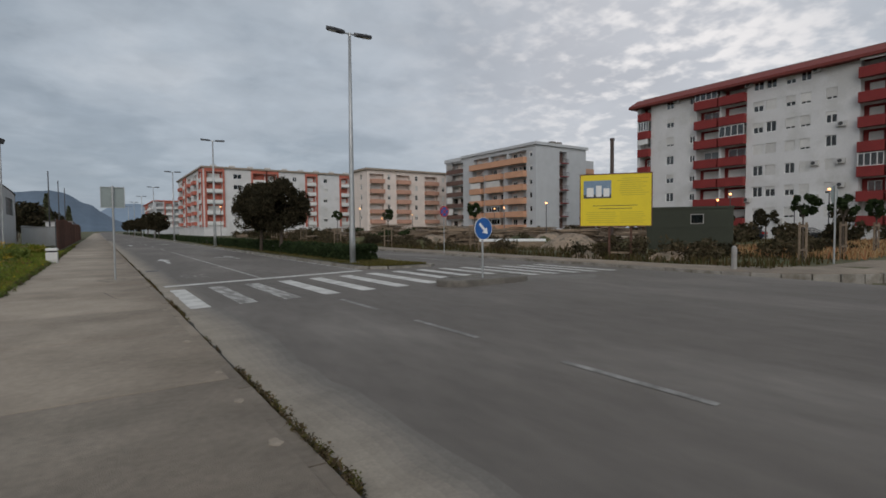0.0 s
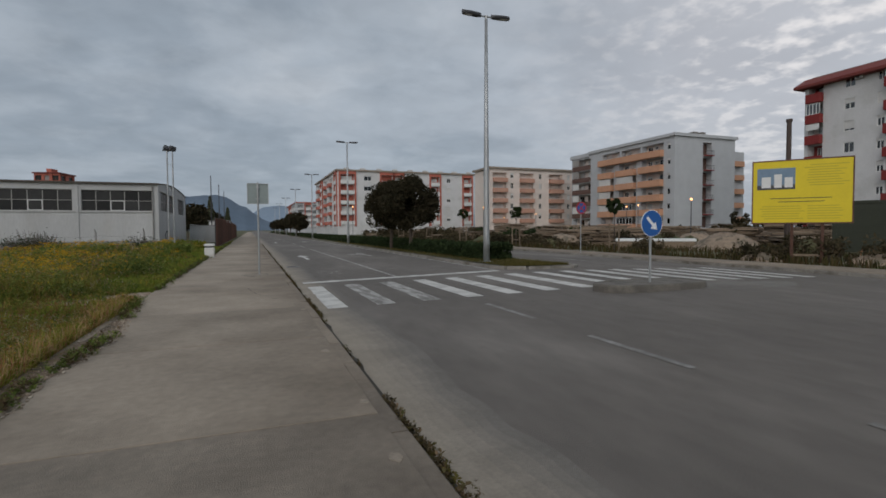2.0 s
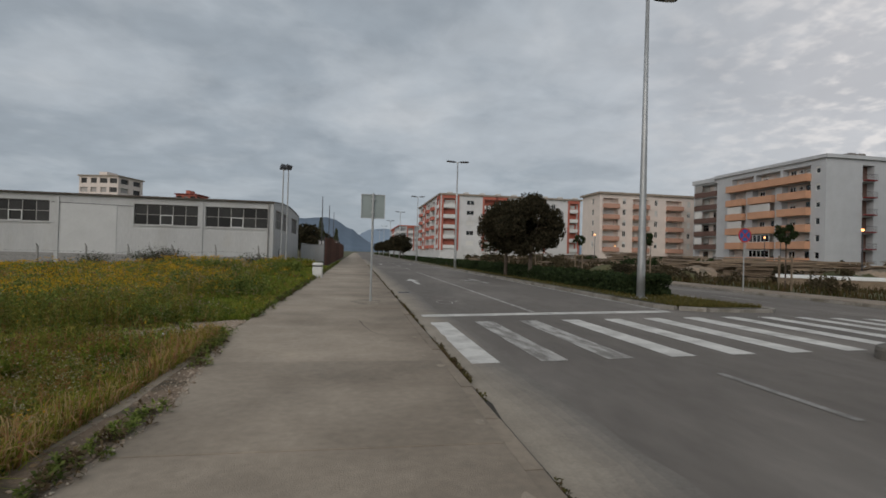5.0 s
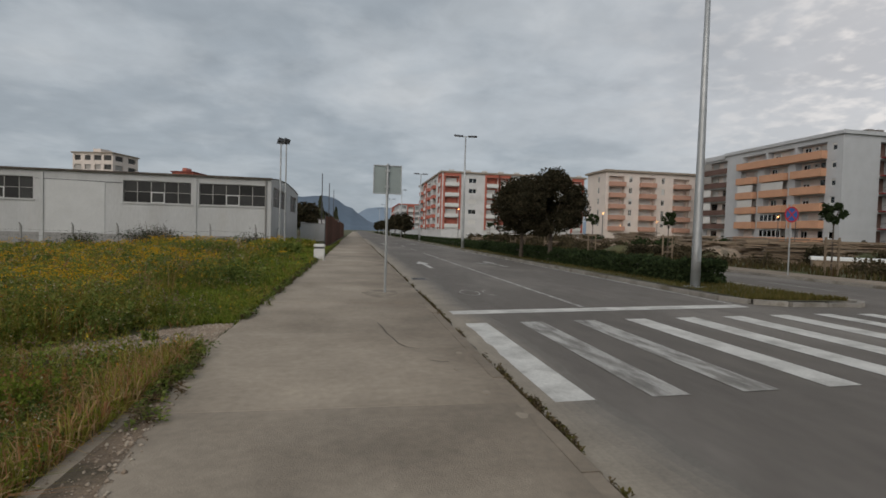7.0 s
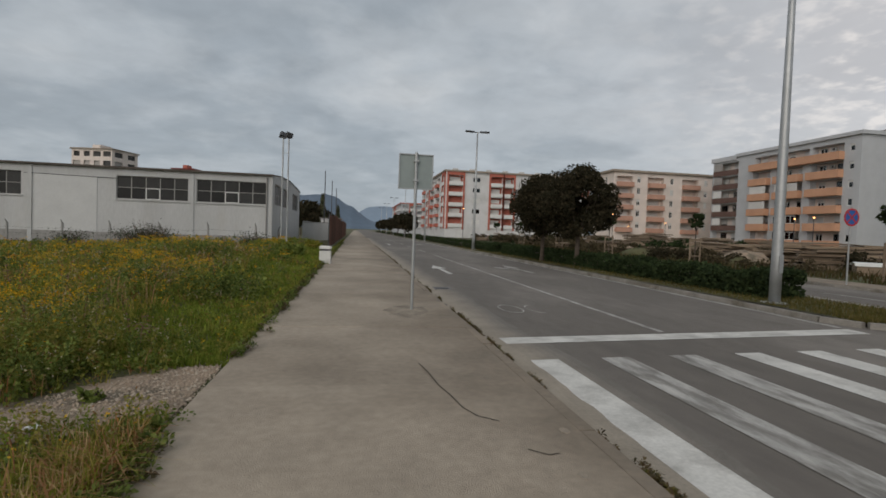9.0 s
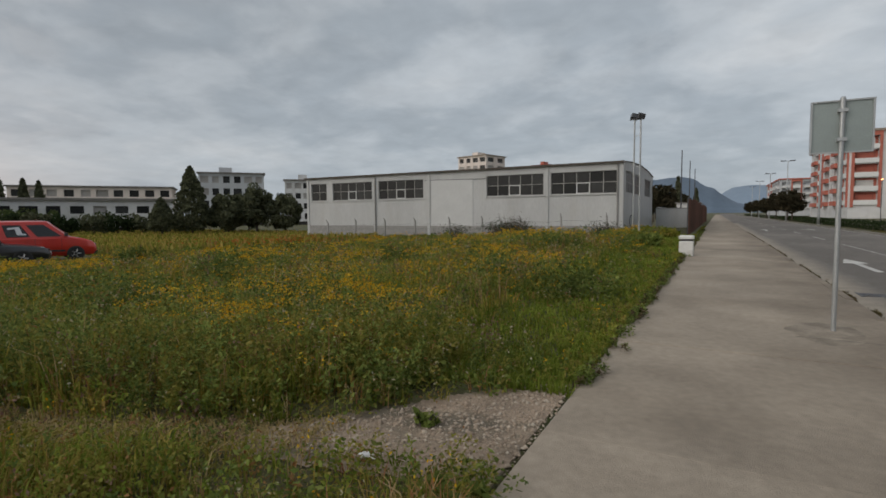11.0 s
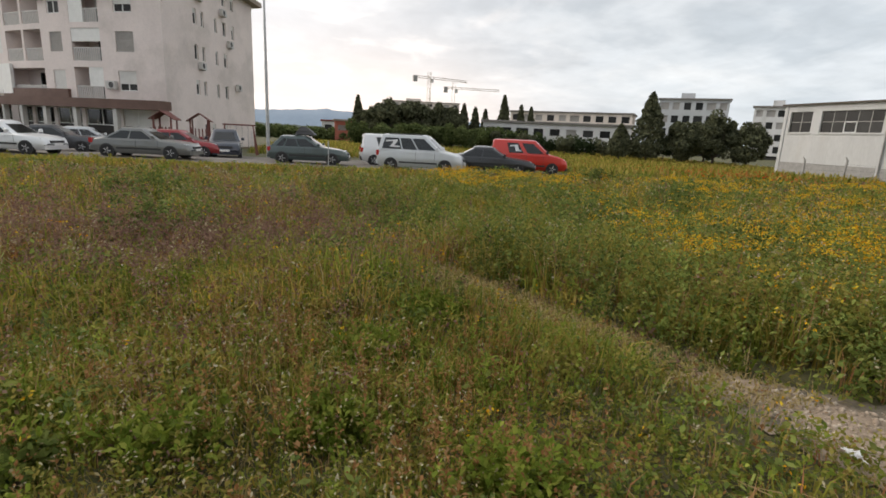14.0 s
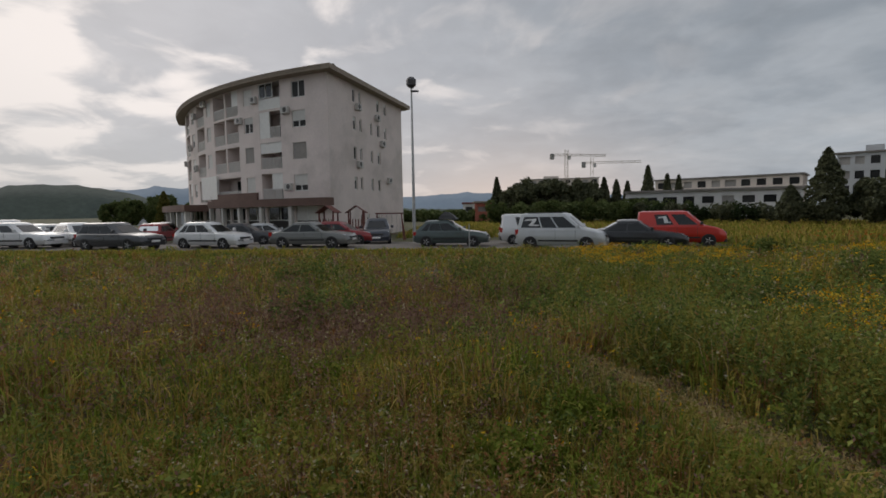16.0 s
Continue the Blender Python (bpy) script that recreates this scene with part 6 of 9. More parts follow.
# yellow site billboard
def billboard():
    o = thing("billboard", "large yellow building site billboard with a picture and lines of text", "billboard", "", look((27.15, 20.05, 0), (27.15 - 0.80, 20.05 - 0.6, 0)))
    ang = math.atan2(18.35 - 21.77, 28.44 - 25.9)
    o.matrix_basis = Matrix.Translation((21.18, 15.69, 0.343)) @ Matrix.Rotation(ang, 4, "Z") @ Matrix.Scale(0.78, 4)
    w, z0, z1 = 2.13, 1.66, 4.92
    # x along the board, the face looks to -y
    part("panel", Mesh().box(-w, w, -0.02, 0.03, z0, z1), YELLOW, o)
    fr = Mesh().box(-w - 0.06, -w, -0.04, 0.05, z0 - 0.06, z1 + 0.06).box(w, w + 0.06, -0.04, 0.05, z0 - 0.06, z1 + 0.06).box(-w, w, -0.04, 0.05, z0 - 0.06, z0).box(-w, w, -0.04, 0.05, z1, z1 + 0.06)
    part("frame", fr, RUST, o, "rusty steel frame")
    for x in (-0.35, 0.95):
        part("post", Mesh().box(x - 0.07, x + 0.07, 0.05, 0.19, -0.9, z1 - 0.4), RUST, o)
    part("brace", Mesh().box(-0.42, 1.02, 0.06, 0.12, -0.12, 0.0), WOOD, o)
    pic = part("picture", Mesh().box(-w + 0.18, -0.25, -0.028, -0.0205, 3.42, 4.55), SKYPRINT, o, "printed picture of pale buildings")
    part("printed_ground", Mesh().box(-w + 0.18, -0.25, -0.031, -0.0285, 3.42, 3.66), FRAME_DARK, pic)
    for x, ww, h in ((-1.75, 0.42, 0.55), (-1.18, 0.34, 0.68), (-0.72, 0.36, 0.5)):
        part("printed_building", Mesh().box(x, x + ww, -0.0345, -0.0315, 3.52, 3.55 + h), FRAME_WHITE, pic)
    r = random.Random(2)
    for i in range(9):
        z = 4.62 - 0.13 * i
        part("text_bar", Mesh().box(0.1 + r.uniform(0, 0.3), 1.5 + r.uniform(0, 0.5), -0.024, -0.0205, z, z + 0.045), OLIVE_PRINT, o)
    for i, (a, c, zz) in enumerate(((-1.35, 1.3, 2.92), (-1.0, 1.0, 2.74))):
        part("text_bar", Mesh().box(a, c, -0.024, -0.0205, zz, zz + 0.035), BLACK, o)
    for i in range(6):
        z = 2.5 - 0.13 * i
        part("text_bar", Mesh().box(-1.8 + r.uniform(0, 0.2), -0.1 + r.uniform(0, 0.3), -0.024, -0.0205, z, z + 0.04), OLIVE_PRINT, o)
        part("text_bar", Mesh().box(0.3, 1.6 + r.uniform(0, 0.3), -0.024, -0.0205, z, z + 0.04), OLIVE_PRINT, o)


SKYPRINT = material("printed_sky", (0.16, 0.24, 0.33), 0.5, vary=0.1)
OLIVE_PRINT = material("faint_olive_print", (0.50, 0.40, 0.02), 0.6, vary=0.0)
billboard()


def container():
    o = thing("site_container", "dark green steel site container with a small window", "container", "", Matrix.Translation((31.2, 20.6, 0)) @ Matrix.Rotation(math.atan2(-3.45, 2.0), 4, "Z"))
    m = Mesh().box(0, 5.2, 0, 2.4, -0.15, 2.75)
    part("body", m, GREEN_STEEL, o)
    rib = Mesh().box(0, 0.1, -0.03, 0.0, 0.2, 2.55).data("rib", GREEN_STEEL)
    for i in range(26):
        q = new("rib", rib)
        q.parent, q.location = o, (0.1 + 0.195 * i, 0, 0)
    part("roof_edge", Mesh().box(-0.05, 5.25, -0.06, 2.45, 2.75, 2.9), GREEN_STEEL, o)
    part("rail", Mesh().box(-0.03, 5.23, -0.05, 0.0, 1.5, 1.62), GREEN_STEEL, o)
    w = part("window", Mesh().box(2.7, 3.5, -0.05, -0.032, 1.75, 2.4), CONCRETE_POST, o)
    part("pane", Mesh().box(2.76, 3.44, -0.06, -0.051, 1.8, 2.35), GLASS, w)


container()
pl = thing("steel_pipe_mast", "tall rusty steel pipe behind the billboard", "mast", "", pose(26.6, 20.0, 0))
part("pipe", Mesh().tube((0, 0, -0.3), (0, 0, 7.0), 0.135, 0.115, 10), MAST_PAINT, pl)
part("rim", Mesh().tube((0, 0, 6.95), (0, 0, 7.1), 0.15, 0.15, 10), MAST_PAINT, pl)


def lit_lamp(x, y, z):
    o = thing("street_lamp", "low street lamp, lit, before the apartment blocks", "street lamp", "lit street lamps", pose(x, y, 0))
    part("pole", Mesh().tube((0, 0, -0.3), (0, 0, z), 0.06, 0.045, 8), DARK_STEEL, o)
    part("globe", Mesh().lathe([(0.05, z), (0.12, z + 0.06), (0.12, z + 0.16), (0.05, z + 0.22)], 10), LAMP_ON, o, "lit warm globe")


for x, y, z in LIT:
    lit_lamp(x, y, z)


# twin floodlight mast by the workshop
o = thing("floodlight_mast", "twin steel mast with two floodlights beside the workshop", "mast", "", pose(-5.7, 46.5, 0))
for dx in (-0.2, 0.18):
    part("pole", Mesh().tube((dx, 0, -0.4), (dx, 0, 7.7), 0.06, 0.05, 8), STEEL, o)
part("rungs", Mesh().box(-0.22, 0.22, -0.015, 0.015, 0.6, 0.63).box(-0.22, 0.22, -0.015, 0.015, 2.6, 2.63).box(-0.22, 0.22, -0.015, 0.015, 4.6, 4.63).box(-0.22, 0.22, -0.015, 0.015, 6.6, 6.63), STEEL, o)
part("crossbar", Mesh().box(-0.5, 0.36, -0.05, 0.05, 7.66, 7.76), DARK_STEEL, o)
for dx, t in ((-0.24, -0.4), (0.16, 0.3)):
    f = Mesh().box(-0.22, 0.22, -0.18, 0.18, 0, 0.34, bevel=0.04)
    fl = part("floodlight", f, DARK_STEEL, o)
    fl.location, fl.rotation_euler = (dx, 0, 7.74), (t, 0.25, 0.4)

# concrete fence posts with sagging wire before the workshop
for i, x in enumerate((-34.5, -31.2, -27.8, -24.5, -21.1, -18.0, -14.7, -11.4, -8.0)):
    z = field_z(x, 49)
    o = thing("fence_post", "grey concrete fence post before the workshop", "fence post", "workshop fence posts", pose(x, 49, z, (i * 37 % 7 - 3) * 0.9, (i * 53 % 9 - 4) * 0.9, 0))
    part("shaft", Mesh().box(-0.06, 0.06, -0.06, 0.06, -0.3, 1.5, bevel=0.015), CONCRETE_POST, o)
    part("arm", Mesh().tube((0, 0, 1.46), (0.0, -0.22, 1.72), 0.045, 0.035, 6), CONCRETE_POST, o)
wire = Mesh()
for x0, x1 in zip((-34.5, -31.2, -27.8, -24.5, -21.1, -18.0, -14.7, -11.4), (-31.2, -27.8, -24.5, -21.1, -18.0, -14.7, -11.4, -8.0)):
    for k, h in enumerate((0.4, 0.8, 1.2)):
        sag = 0.25 if (x0 == -21.1) else 0.06
        zz = field_z(x0, 49)
        mid = ((x0 + x1) / 2, 49, zz + h - sag)
        wire.tube((x0, 49, zz + h), mid, 0.008, sides=4, caps=False).tube(mid, (x1, 49, zz + h), 0.008, sides=4, caps=False)
tagged(part("fence_wire", wire, DARK_STEEL), "sagging rusty fence wire between concrete posts", "fence wire", kind="stuff")


# rusty sheet fence along the pavement, farther on
fence = thing("sheet_metal_fence", "tall rusty red sheet metal fence along the pavement", "fence", "", pose(-2.75, 51, 0))
sheet = Mesh()
prof = []
for i in range(21):
    prof.append((0.035 if i % 2 else -0.035, 2.0 * i / 20))
sheet.loft([[(x, yy, z) for x, yy in prof] + [(x - 0.02, yy, z) for x, yy in reversed(prof)] for z in (-0.2, 2.5)])
sd = sheet.data("sheet", RUST)
for i in range(34):
    o = new("sheet", sd)
    o.parent = fence
    o.location = (random.uniform(-0.04, 0.04), 2.02 * i, random.uniform(-0.15, 0.25))
for i in range(0, 35, 2):
    part("post", Mesh().box(-0.12, -0.05, 2.02 * i - 0.05, 2.02 * i + 0.05, -0.3, 2.6), DARK_STEEL, fence)

for x, y, h in ((-4.6, 74, 8.5), (-4.2, 84, 8.2), (-4.0, 95, 8.0)):
    o = thing("utility_pole", "dark slender utility pole behind the rusty fence", "utility pole", "utility poles", pose(x, y, 0))
    part("pole", Mesh().tube((0, 0, -0.3), (0, 0, h), 0.08, 0.05, 8), DARK_STEEL, o)
    part("cap", Mesh().tube((0, 0, h), (0, 0, h + 0.05), 0.06, 0.03, 8), DARK_STEEL, o)
o = thing("yard_wall", "low pale yard wall between workshop and rusty fence", "wall", "", pose(-7.0, 72, 0))
part("wall", Mesh().box(0, 3.4, 0, 0.25, -0.3, 2.0).box(0, 0.25, 0.25, 40, -0.3, 2.2), SHED_WALL, o)
part("coping", Mesh().box(-0.05, 3.45, -0.05, 0.3, 2.0, 2.1), CONCRETE_POST, o)
o = thing("garage", "low white garage behind the yard wall", "building", "", pose(-6.2, 92, 0))
part("wall", Mesh().box(0, 3.0, 0, 8, -0.3, 2.9), WHITE_WALL, o)
part("roof", Mesh().box(-0.2, 3.2, -0.2, 8.2, 2.9, 3.05), ROOF_GREY, o)
part("door", Mesh().box(0.4, 2.2, -0.03, 0, 0, 2.2), SHUTTER_GREY, o)


# playground beside the curved block
RED_WOOD = material("red_brown_painted_wood", (0.15, 0.05, 0.04), 0.8, vary=0.15)


def play_tower(x, y, rot):
    z = field_z(x, y)
    o = thing("play_tower", "small red-brown wooden play tower with a pitched roof", "play tower", "playground", pose(x, y, z, 0, 0, rot))
    for a in (-0.55, 0.55):
        for c in (-0.55, 0.55):
            part("post", Mesh().box(a - 0.05, a + 0.05, c - 0.05, c + 0.05, -0.2, 2.35), RED_WOOD, o)
    part("deck", Mesh().box(-0.6, 0.6, -0.6, 0.6, 1.0, 1.08), RED_WOOD, o)
    for s in (1, -1):
        part("roof_side", Mesh().box(0, 1, -0.75, 0.75, 0, 1, at=lambda u, v, w, s=s: Vector((s * (0.8 - 0.8 * u), v, 2.2 + 0.55 * u + 0.05 * w))), RED_WOOD, o)
    for i in range(5):
        part("baluster", Mesh().box(-0.5 + 0.22 * i, -0.42 + 0.22 * i, -0.58, -0.54, 1.08, 1.75), RED_WOOD, o)
    return o


play_tower(-40.2, 0.6, 85)
play_tower(-40.6, 2.7, 95)
z = field_z(-40, 2)
o = thing("slide", "red plastic and wood playground slide", "slide", "playground", pose(-40.2, 3.3, z))
part("chute", Mesh().loft([[(-0.25, yy, zz), (0.25, yy, zz), (0.25, yy, zz + 0.15), (0.2, yy, zz + 0.03), (-0.2, yy, zz + 0.03), (-0.25, yy, zz + 0.15)] for yy, zz in ((0, 1.0), (0.9, 0.5), (1.7, 0.15))]), RED_WOOD, o)
o = thing("swing", "red-brown wooden swing frame on grass", "swing", "playground", pose(-41, 5.2, z))
for yy in (-0.95, 0.95):
    for dx in (-0.55, 0.55):
        part("leg", Mesh().tube((dx, yy * 1.25, -0.1), (0, yy, 2.1), 0.05, 0.045, 7), RED_WOOD, o)
part("beam", Mesh().tube((0, -1.1, 2.1), (0, 1.1, 2.1), 0.055, 0.055, 7), RED_WOOD, o)
for yy in (-0.4, 0.4):
    part("rope", Mesh().tube((0, yy - 0.2, 2.1), (0, yy - 0.2, 0.5), 0.012, sides=4).tube((0, yy + 0.2, 2.1), (0, yy + 0.2, 0.5), 0.012, sides=4), DARK_STEEL, o)
    part("swing_seat", Mesh().box(-0.1, 0.1, yy - 0.23, yy + 0.23, 0.46, 0.5), RED_WOOD, o)

# tall car park lamp
o = thing("car_park_lamp", "tall grey steel car park lamp with dark floodlights", "street lamp", "", pose(-37.2, 7.5, field_z(-37.2, 7.5)))
part("pole", Mesh().tube((0, 0, -0.2), (0, 0, 11.0), 0.13, 0.06, 10), STEEL, o)
part("head", Mesh().lathe([(0.1, 10.75), (0.34, 10.95), (0.36, 11.3), (0.2, 11.5)], 10), DARK_STEEL, o)
part("arm", Mesh().box(-0.1, 0.1, -0.05, 0.5, 10.5, 10.6), DARK_STEEL, o)
o = thing("notice_post", "short grey steel post at the edge of the car park", "post", "", pose(-27.3, 11.2, field_z(-27.3, 11.2)))
part("post", Mesh().tube((0, 0, -0.2), (0, 0, 1.3), 0.03, 0.03, 8), STEEL, o)


# ---------------------------------------------------------------- distance: hills, far buildings, cranes, tree belts
def hill(name, label, mat, az0, az1, dist, profile, base=-40, seed=0, step=0.6):
    """A ridge of scrubby land seen far off; profile gives its height along the bearing."""
    m = Mesh()
    n = int((az1 - az0) / step) + 1
    rows = [(0.86, 0.0), (0.93, 0.55), (1.0, 1.0), (1.10, 0.4)]
    for i in range(n):
        az = az0 + step * i
        for k, f in rows:
            a = radians(az + (0.15 if k == 0.93 else 0))
            h = profile(az) * f * (1 + 0.10 * noise.noise(Vector((az * 0.5, k * 9, seed)))) + (dist * 0.0022 * noise.noise(Vector((az * 1.3, k, seed + 3))) if f else 0)
            m.v.append((-math.sin(a) * dist * k, math.cos(a) * dist * k, base if f == 0 else max(base, h)))
    w = len(rows)
    for i in range(n - 1):
        for j in range(w - 1):
            m.f.append((i * w + j, i * w + w + j, i * w + w + j + 1, i * w + j + 1))
    tagged(part(name, m, mat, smooth=True), label, "hill", kind="structure")


bell = lambda a, c, w, h: h * math.exp(-((a - c) / w) ** 2)
hill("backdrop_mountain", "blue hazy mountain at the end of the avenue", HILL_HAZE_BLUE, -18, 30, 2500, lambda a: 28 + 112 * math.exp(-((a - 3.9) / 4.5) ** 4) + bell(a, 3.4, 1.5, 14) + bell(a, 11, 5, 45) + bell(a, -6, 3, 30), seed=1, step=0.3)
hill("backdrop_far_mountain", "pale blue mountain range far off", HILL_HAZE_PALE, -40, 20, 3600, lambda a: 60 + bell(a, -2.3, 2.6, 88) + bell(a, -5.5, 3, 55) + bell(a, -25, 8, 45), seed=2, step=0.3)
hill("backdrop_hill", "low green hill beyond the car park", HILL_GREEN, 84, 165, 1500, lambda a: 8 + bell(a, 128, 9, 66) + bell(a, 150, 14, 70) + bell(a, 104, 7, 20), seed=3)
hill("backdrop_western_range", "pale blue mountain range beyond the green hill", HILL_HAZE_PALE, 60, 175, 3800, lambda a: 95 + bell(a, 88, 8, 40) + bell(a, 118, 12, 95) + bell(a, 140, 10, 80), seed=4)


def slab_block(label, x, y, rot, w, d, h, floors, cols, wall, roof, seed, base=0.0):
    """A far block of flats with rows of windows set into its long faces."""
    o = thing("apartment_building", label, "building", "far buildings", pose(x, y, base, 0, 0, rot))
    r = random.Random(seed)
    for F, W, n in ((frame_map((0, 0, 0), (1, 0, 0), (0, -1, 0)), w, cols), (frame_map((w, 0, 0), (0, 1, 0), (1, 0, 0)), d, max(2, cols // 2)), (frame_map((0, d, 0), (0, -1, 0), (-1, 0, 0)), d, max(2, cols // 2))):
        ops = []
        fh = h / floors
        for k in range(floors):
            for i in range(n):
                c = W * (i + 0.5) / n
                hw = W / n * (0.30 if r.random() < 0.6 else 0.38)
                ops.append((c - hw, c + hw, fh * k + fh * (0.25 if floors > 1 else 0.52), fh * k + fh * 0.8, 0.4))
        wall_with_openings(o, F, W, h, ops, wall)
        for q in ops:
            part("window", Mesh().box(q[0], q[1], -0.42, -0.36, q[2], q[3], at=lambda u, dd, v, F=F: F(u, v, dd)), r.choice([DARK_PANE, DARK_PANE, SHUTTER_GREY]), o)
    block(o, 0.45, w - 0.45, 0.45, d, -1, h, DARK_IN)
    part("roof", Mesh().box(-0.4, w + 0.4, -0.4, d + 0.4, h, h + 0.4), roof, o)
    if floors > 3:
        part("lift_house", Mesh().box(w * 0.3, w * 0.5, d * 0.3, d * 0.7, h + 0.4, h + 2.0), wall, o)
    return o


# beyond the field, to the west and north-west
slab_block("pale grey apartment block beyond the cypresses", -123, 99, 50, 16.5, 12, 13.2, 4, 6, GREY_WALL, ROOF_GREY, 1)
slab_block("long pale apartment block beyond the low factory", -146, 66, 52, 34, 12, 9.0, 3, 10, CREAM_WALL, ROOF_GREY, 2)
slab_block("pale apartment block beyond the workshop", -109, 116, 42, 12, 12, 11.6, 4, 5, WHITE_WALL, ROOF_GREY, 3)
slab_block("unfinished apartment block under the cranes", -300, 47, 80, 44, 14, 19, 6, 9, CREAM_WALL, ROOF_GREY, 4)
slab_block("tall beige tower block behind the workshop", -90, 188, -14, 13.5, 12, 23.5, 8, 4, CREAM_WALL, ROOF_TAN, 5)
slab_block("brick red roofed block behind the workshop", -70, 217, -10, 8, 10, 21.6, 7, 3, CORAL_WALL, ROOF_RED, 6)
slab_block("long white low factory hall behind the trees", -96, 41.5, 63, 27, 14, 4.3, 1, 9, WHITE_WALL, ROOF_GREY, 7)
slab_block("grey block of flats along the avenue", -60, 160, 10, 10, 10, 11, 4, 4, GREY_WALL, ROOF_GREY, 8)
slab_block("low dark grey building far beyond the car park", -118, -72, 120, 30, 10, 4.4, 1, 8, GREY_WALL, ROOF_GREY, 9, -0.8)
slab_block("low white shed far beyond the car park", -95, -38, 100, 20, 8, 3.0, 1, 6, WHITE_WALL, ROOF_RED, 10, -0.8)
slab_block("small white house far off with a red roof", -150, 12, 90, 10, 8, 4.5, 1, 3, WHITE_WALL, ROOF_RED, 12, -0.8)
slab_block("small pink kiosk far off", -118, 14.5, 90, 6, 5, 4.2, 1, 2, CORAL_WALL, ROOF_TAN, 13, -0.8)


def lattice(m, a, b, w, n):
    a, b = Vector(a), Vector(b)
    d = (b - a).normalized()
    s = Vector((0, 0, 1)) if abs(d.z) < 0.5 else Vector((1, 0, 0))
    t = d.cross(s).normalized() * w
    s = s * w
    for p in (s + t, s - t, -s - t, -s + t):
        m.tube(a + p, b + p, 0.10, sides=4)
    for i in range(n):
        p, q = a.lerp(b, i / n), a.lerp(b, (i + 1) / n)
        m.tube(p + s + t, q + s - t, 0.07, sides=3).tube(p + s - t, q - s - t, 0.07, sides=3)


def crane(x, y, h, jib, back, rot):
    o = thing("tower_crane", "tall pale tower crane over a far building site", "crane", "tower cranes", pose(x, y, 0, 0, 0, rot))
    m = Mesh()
    lattice(m, (0, 0, 0), (0, 0, h), 0.8, 18)
    part("mast", m, YELLOWISH, o)
    m = Mesh()
    lattice(m, (0, 0, h - 3), (jib, 0, h - 3.4), 0.5, 20)
    part("jib", m, YELLOWISH, o)
    m = Mesh()
    lattice(m, (0, 0, h - 3), (-back, 0, h - 3), 0.5, 6)
    part("counter_jib", m, YELLOWISH, o)
    part("counterweight", Mesh().box(-back - 0.6, -back + 1.6, -0.7, 0.7, h - 5.6, h - 2.4), CONCRETE_POST, o)
    part("cab", Mesh().box(0.8, 2.4, -0.8, 0.8, h - 5.6, h - 3.6), PLASTIC_GREY, o)


YELLOWISH = material("pale_crane_paint", (0.45, 0.40, 0.33), 0.6, vary=0.1)
crane(-294.5, 72.5, 35.5, 24, 9, 100)
crane(-291.4, 86.2, 30.5, 26, 5, 75)

# cypresses and dark tree belts behind the field
for i, (x, y, h, r) in enumerate(((-110.7, 18.9, 9.2, 1.2), (-108, 41.0, 8.6, 1.2), (-107, 43.2, 8.0, 1.1), (-105.6, 45.0, 7.6, 0.9), (-104.3, 48.6, 10.6, 1.3), (-103.0, 51.9, 8.7, 1.0), (-102.2, 53.8, 8.4, 0.9), (-109, 38.8, 7.2, 1.0))):
    cypress("tall narrow dark cypress in a row behind the car park", x, y, -0.6, h, r * 1.35, 3200, 40 + i, size=0.3)
cypress("broad dark cypress with a pointed top before the factory", -62.4, 54.0, -0.4, 8.6, 2.5, 6500, 60, size=0.22)
cypress("dark conifer beside the broad cypress", -64.2, 51.0, -0.4, 4.4, 1.9, 3000, 61, size=0.22)
for i, (x, y, rx, rz, tr) in enumerate(((-59.8, 57.6, 2.7, 2.9, 0.3), (-57.4, 60.4, 2.9, 3.3, 0.4), (-54.9, 63.2, 2.6, 2.7, 0.3), (-61.5, 62.5, 2.9, 2.8, 0.3))):
    round_tree("dense dark evergreen tree beside the workshop", x, y, -0.3, tr, rx, rz, 6500, LEAF_CYPRESS, 70 + i, 0.2, 45, 0.16)
for i in range(11):
    x, y = -108 + (i % 3) * 3, 20.5 + 1.75 * i
    round_tree("dark pine in the belt of trees behind the car park", x, y, -0.6, 2.0, 3.0 + 0.6 * (i % 2), 2.6 + 0.5 * (i % 3), 2600, LEAF_CYPRESS, 90 + i, 0.34, 40, 0.2)
for i in range(16):
    x, y = -92 + (i % 4) * 1.6 - i * 0.2, 18 + 2.6 * i
    bush("large rounded green shrub in the belt behind the cars", x, y, -0.6, 2.6, 4.0 - (i % 3) * 0.5, 2200, LEAF_FIELD if i % 3 else LEAF_GREEN, 120 + i, 0.26)
for i, (x, y) in enumerate(((-84.7, 38.2), (-84.0, 40.4), (-83.0, 42.8), (-82.2, 45.0))):
    bush("dark green shrub before the factory hall", x, y, -0.5, 1.6, 3.4 - 0.3 * (i % 2), 1600, LEAF_CYPRESS if i % 2 else LEAF_GREEN, 560 + i, 0.22)
for i in range(10):
    x, y = -78 + i * 1.4, 40 + 2.5 * i
    bush("dark shrub at the far edge of the field", x, y, -0.45, 1.8, 2.6, 1500, LEAF_CYPRESS if i % 2 else LEAF_HEDGE, 150 + i, 0.2)
for i, (x, y, rx, rz) in enumerate(((-70, -30, 2.2, 2.2), (-66, -32, 1.8, 1.9), (-78, -36, 2.6, 2.4), (-84, -44, 2.6, 2.2), (-74, -40, 2.0, 1.8), (-90, -35, 3, 2.4))):
    round_tree("green street tree beyond the car park", x, y, -0.8, 1.4, rx, rz, 3000, LEAF_GREEN, 170 + i, 0.22, 40, 0.14)
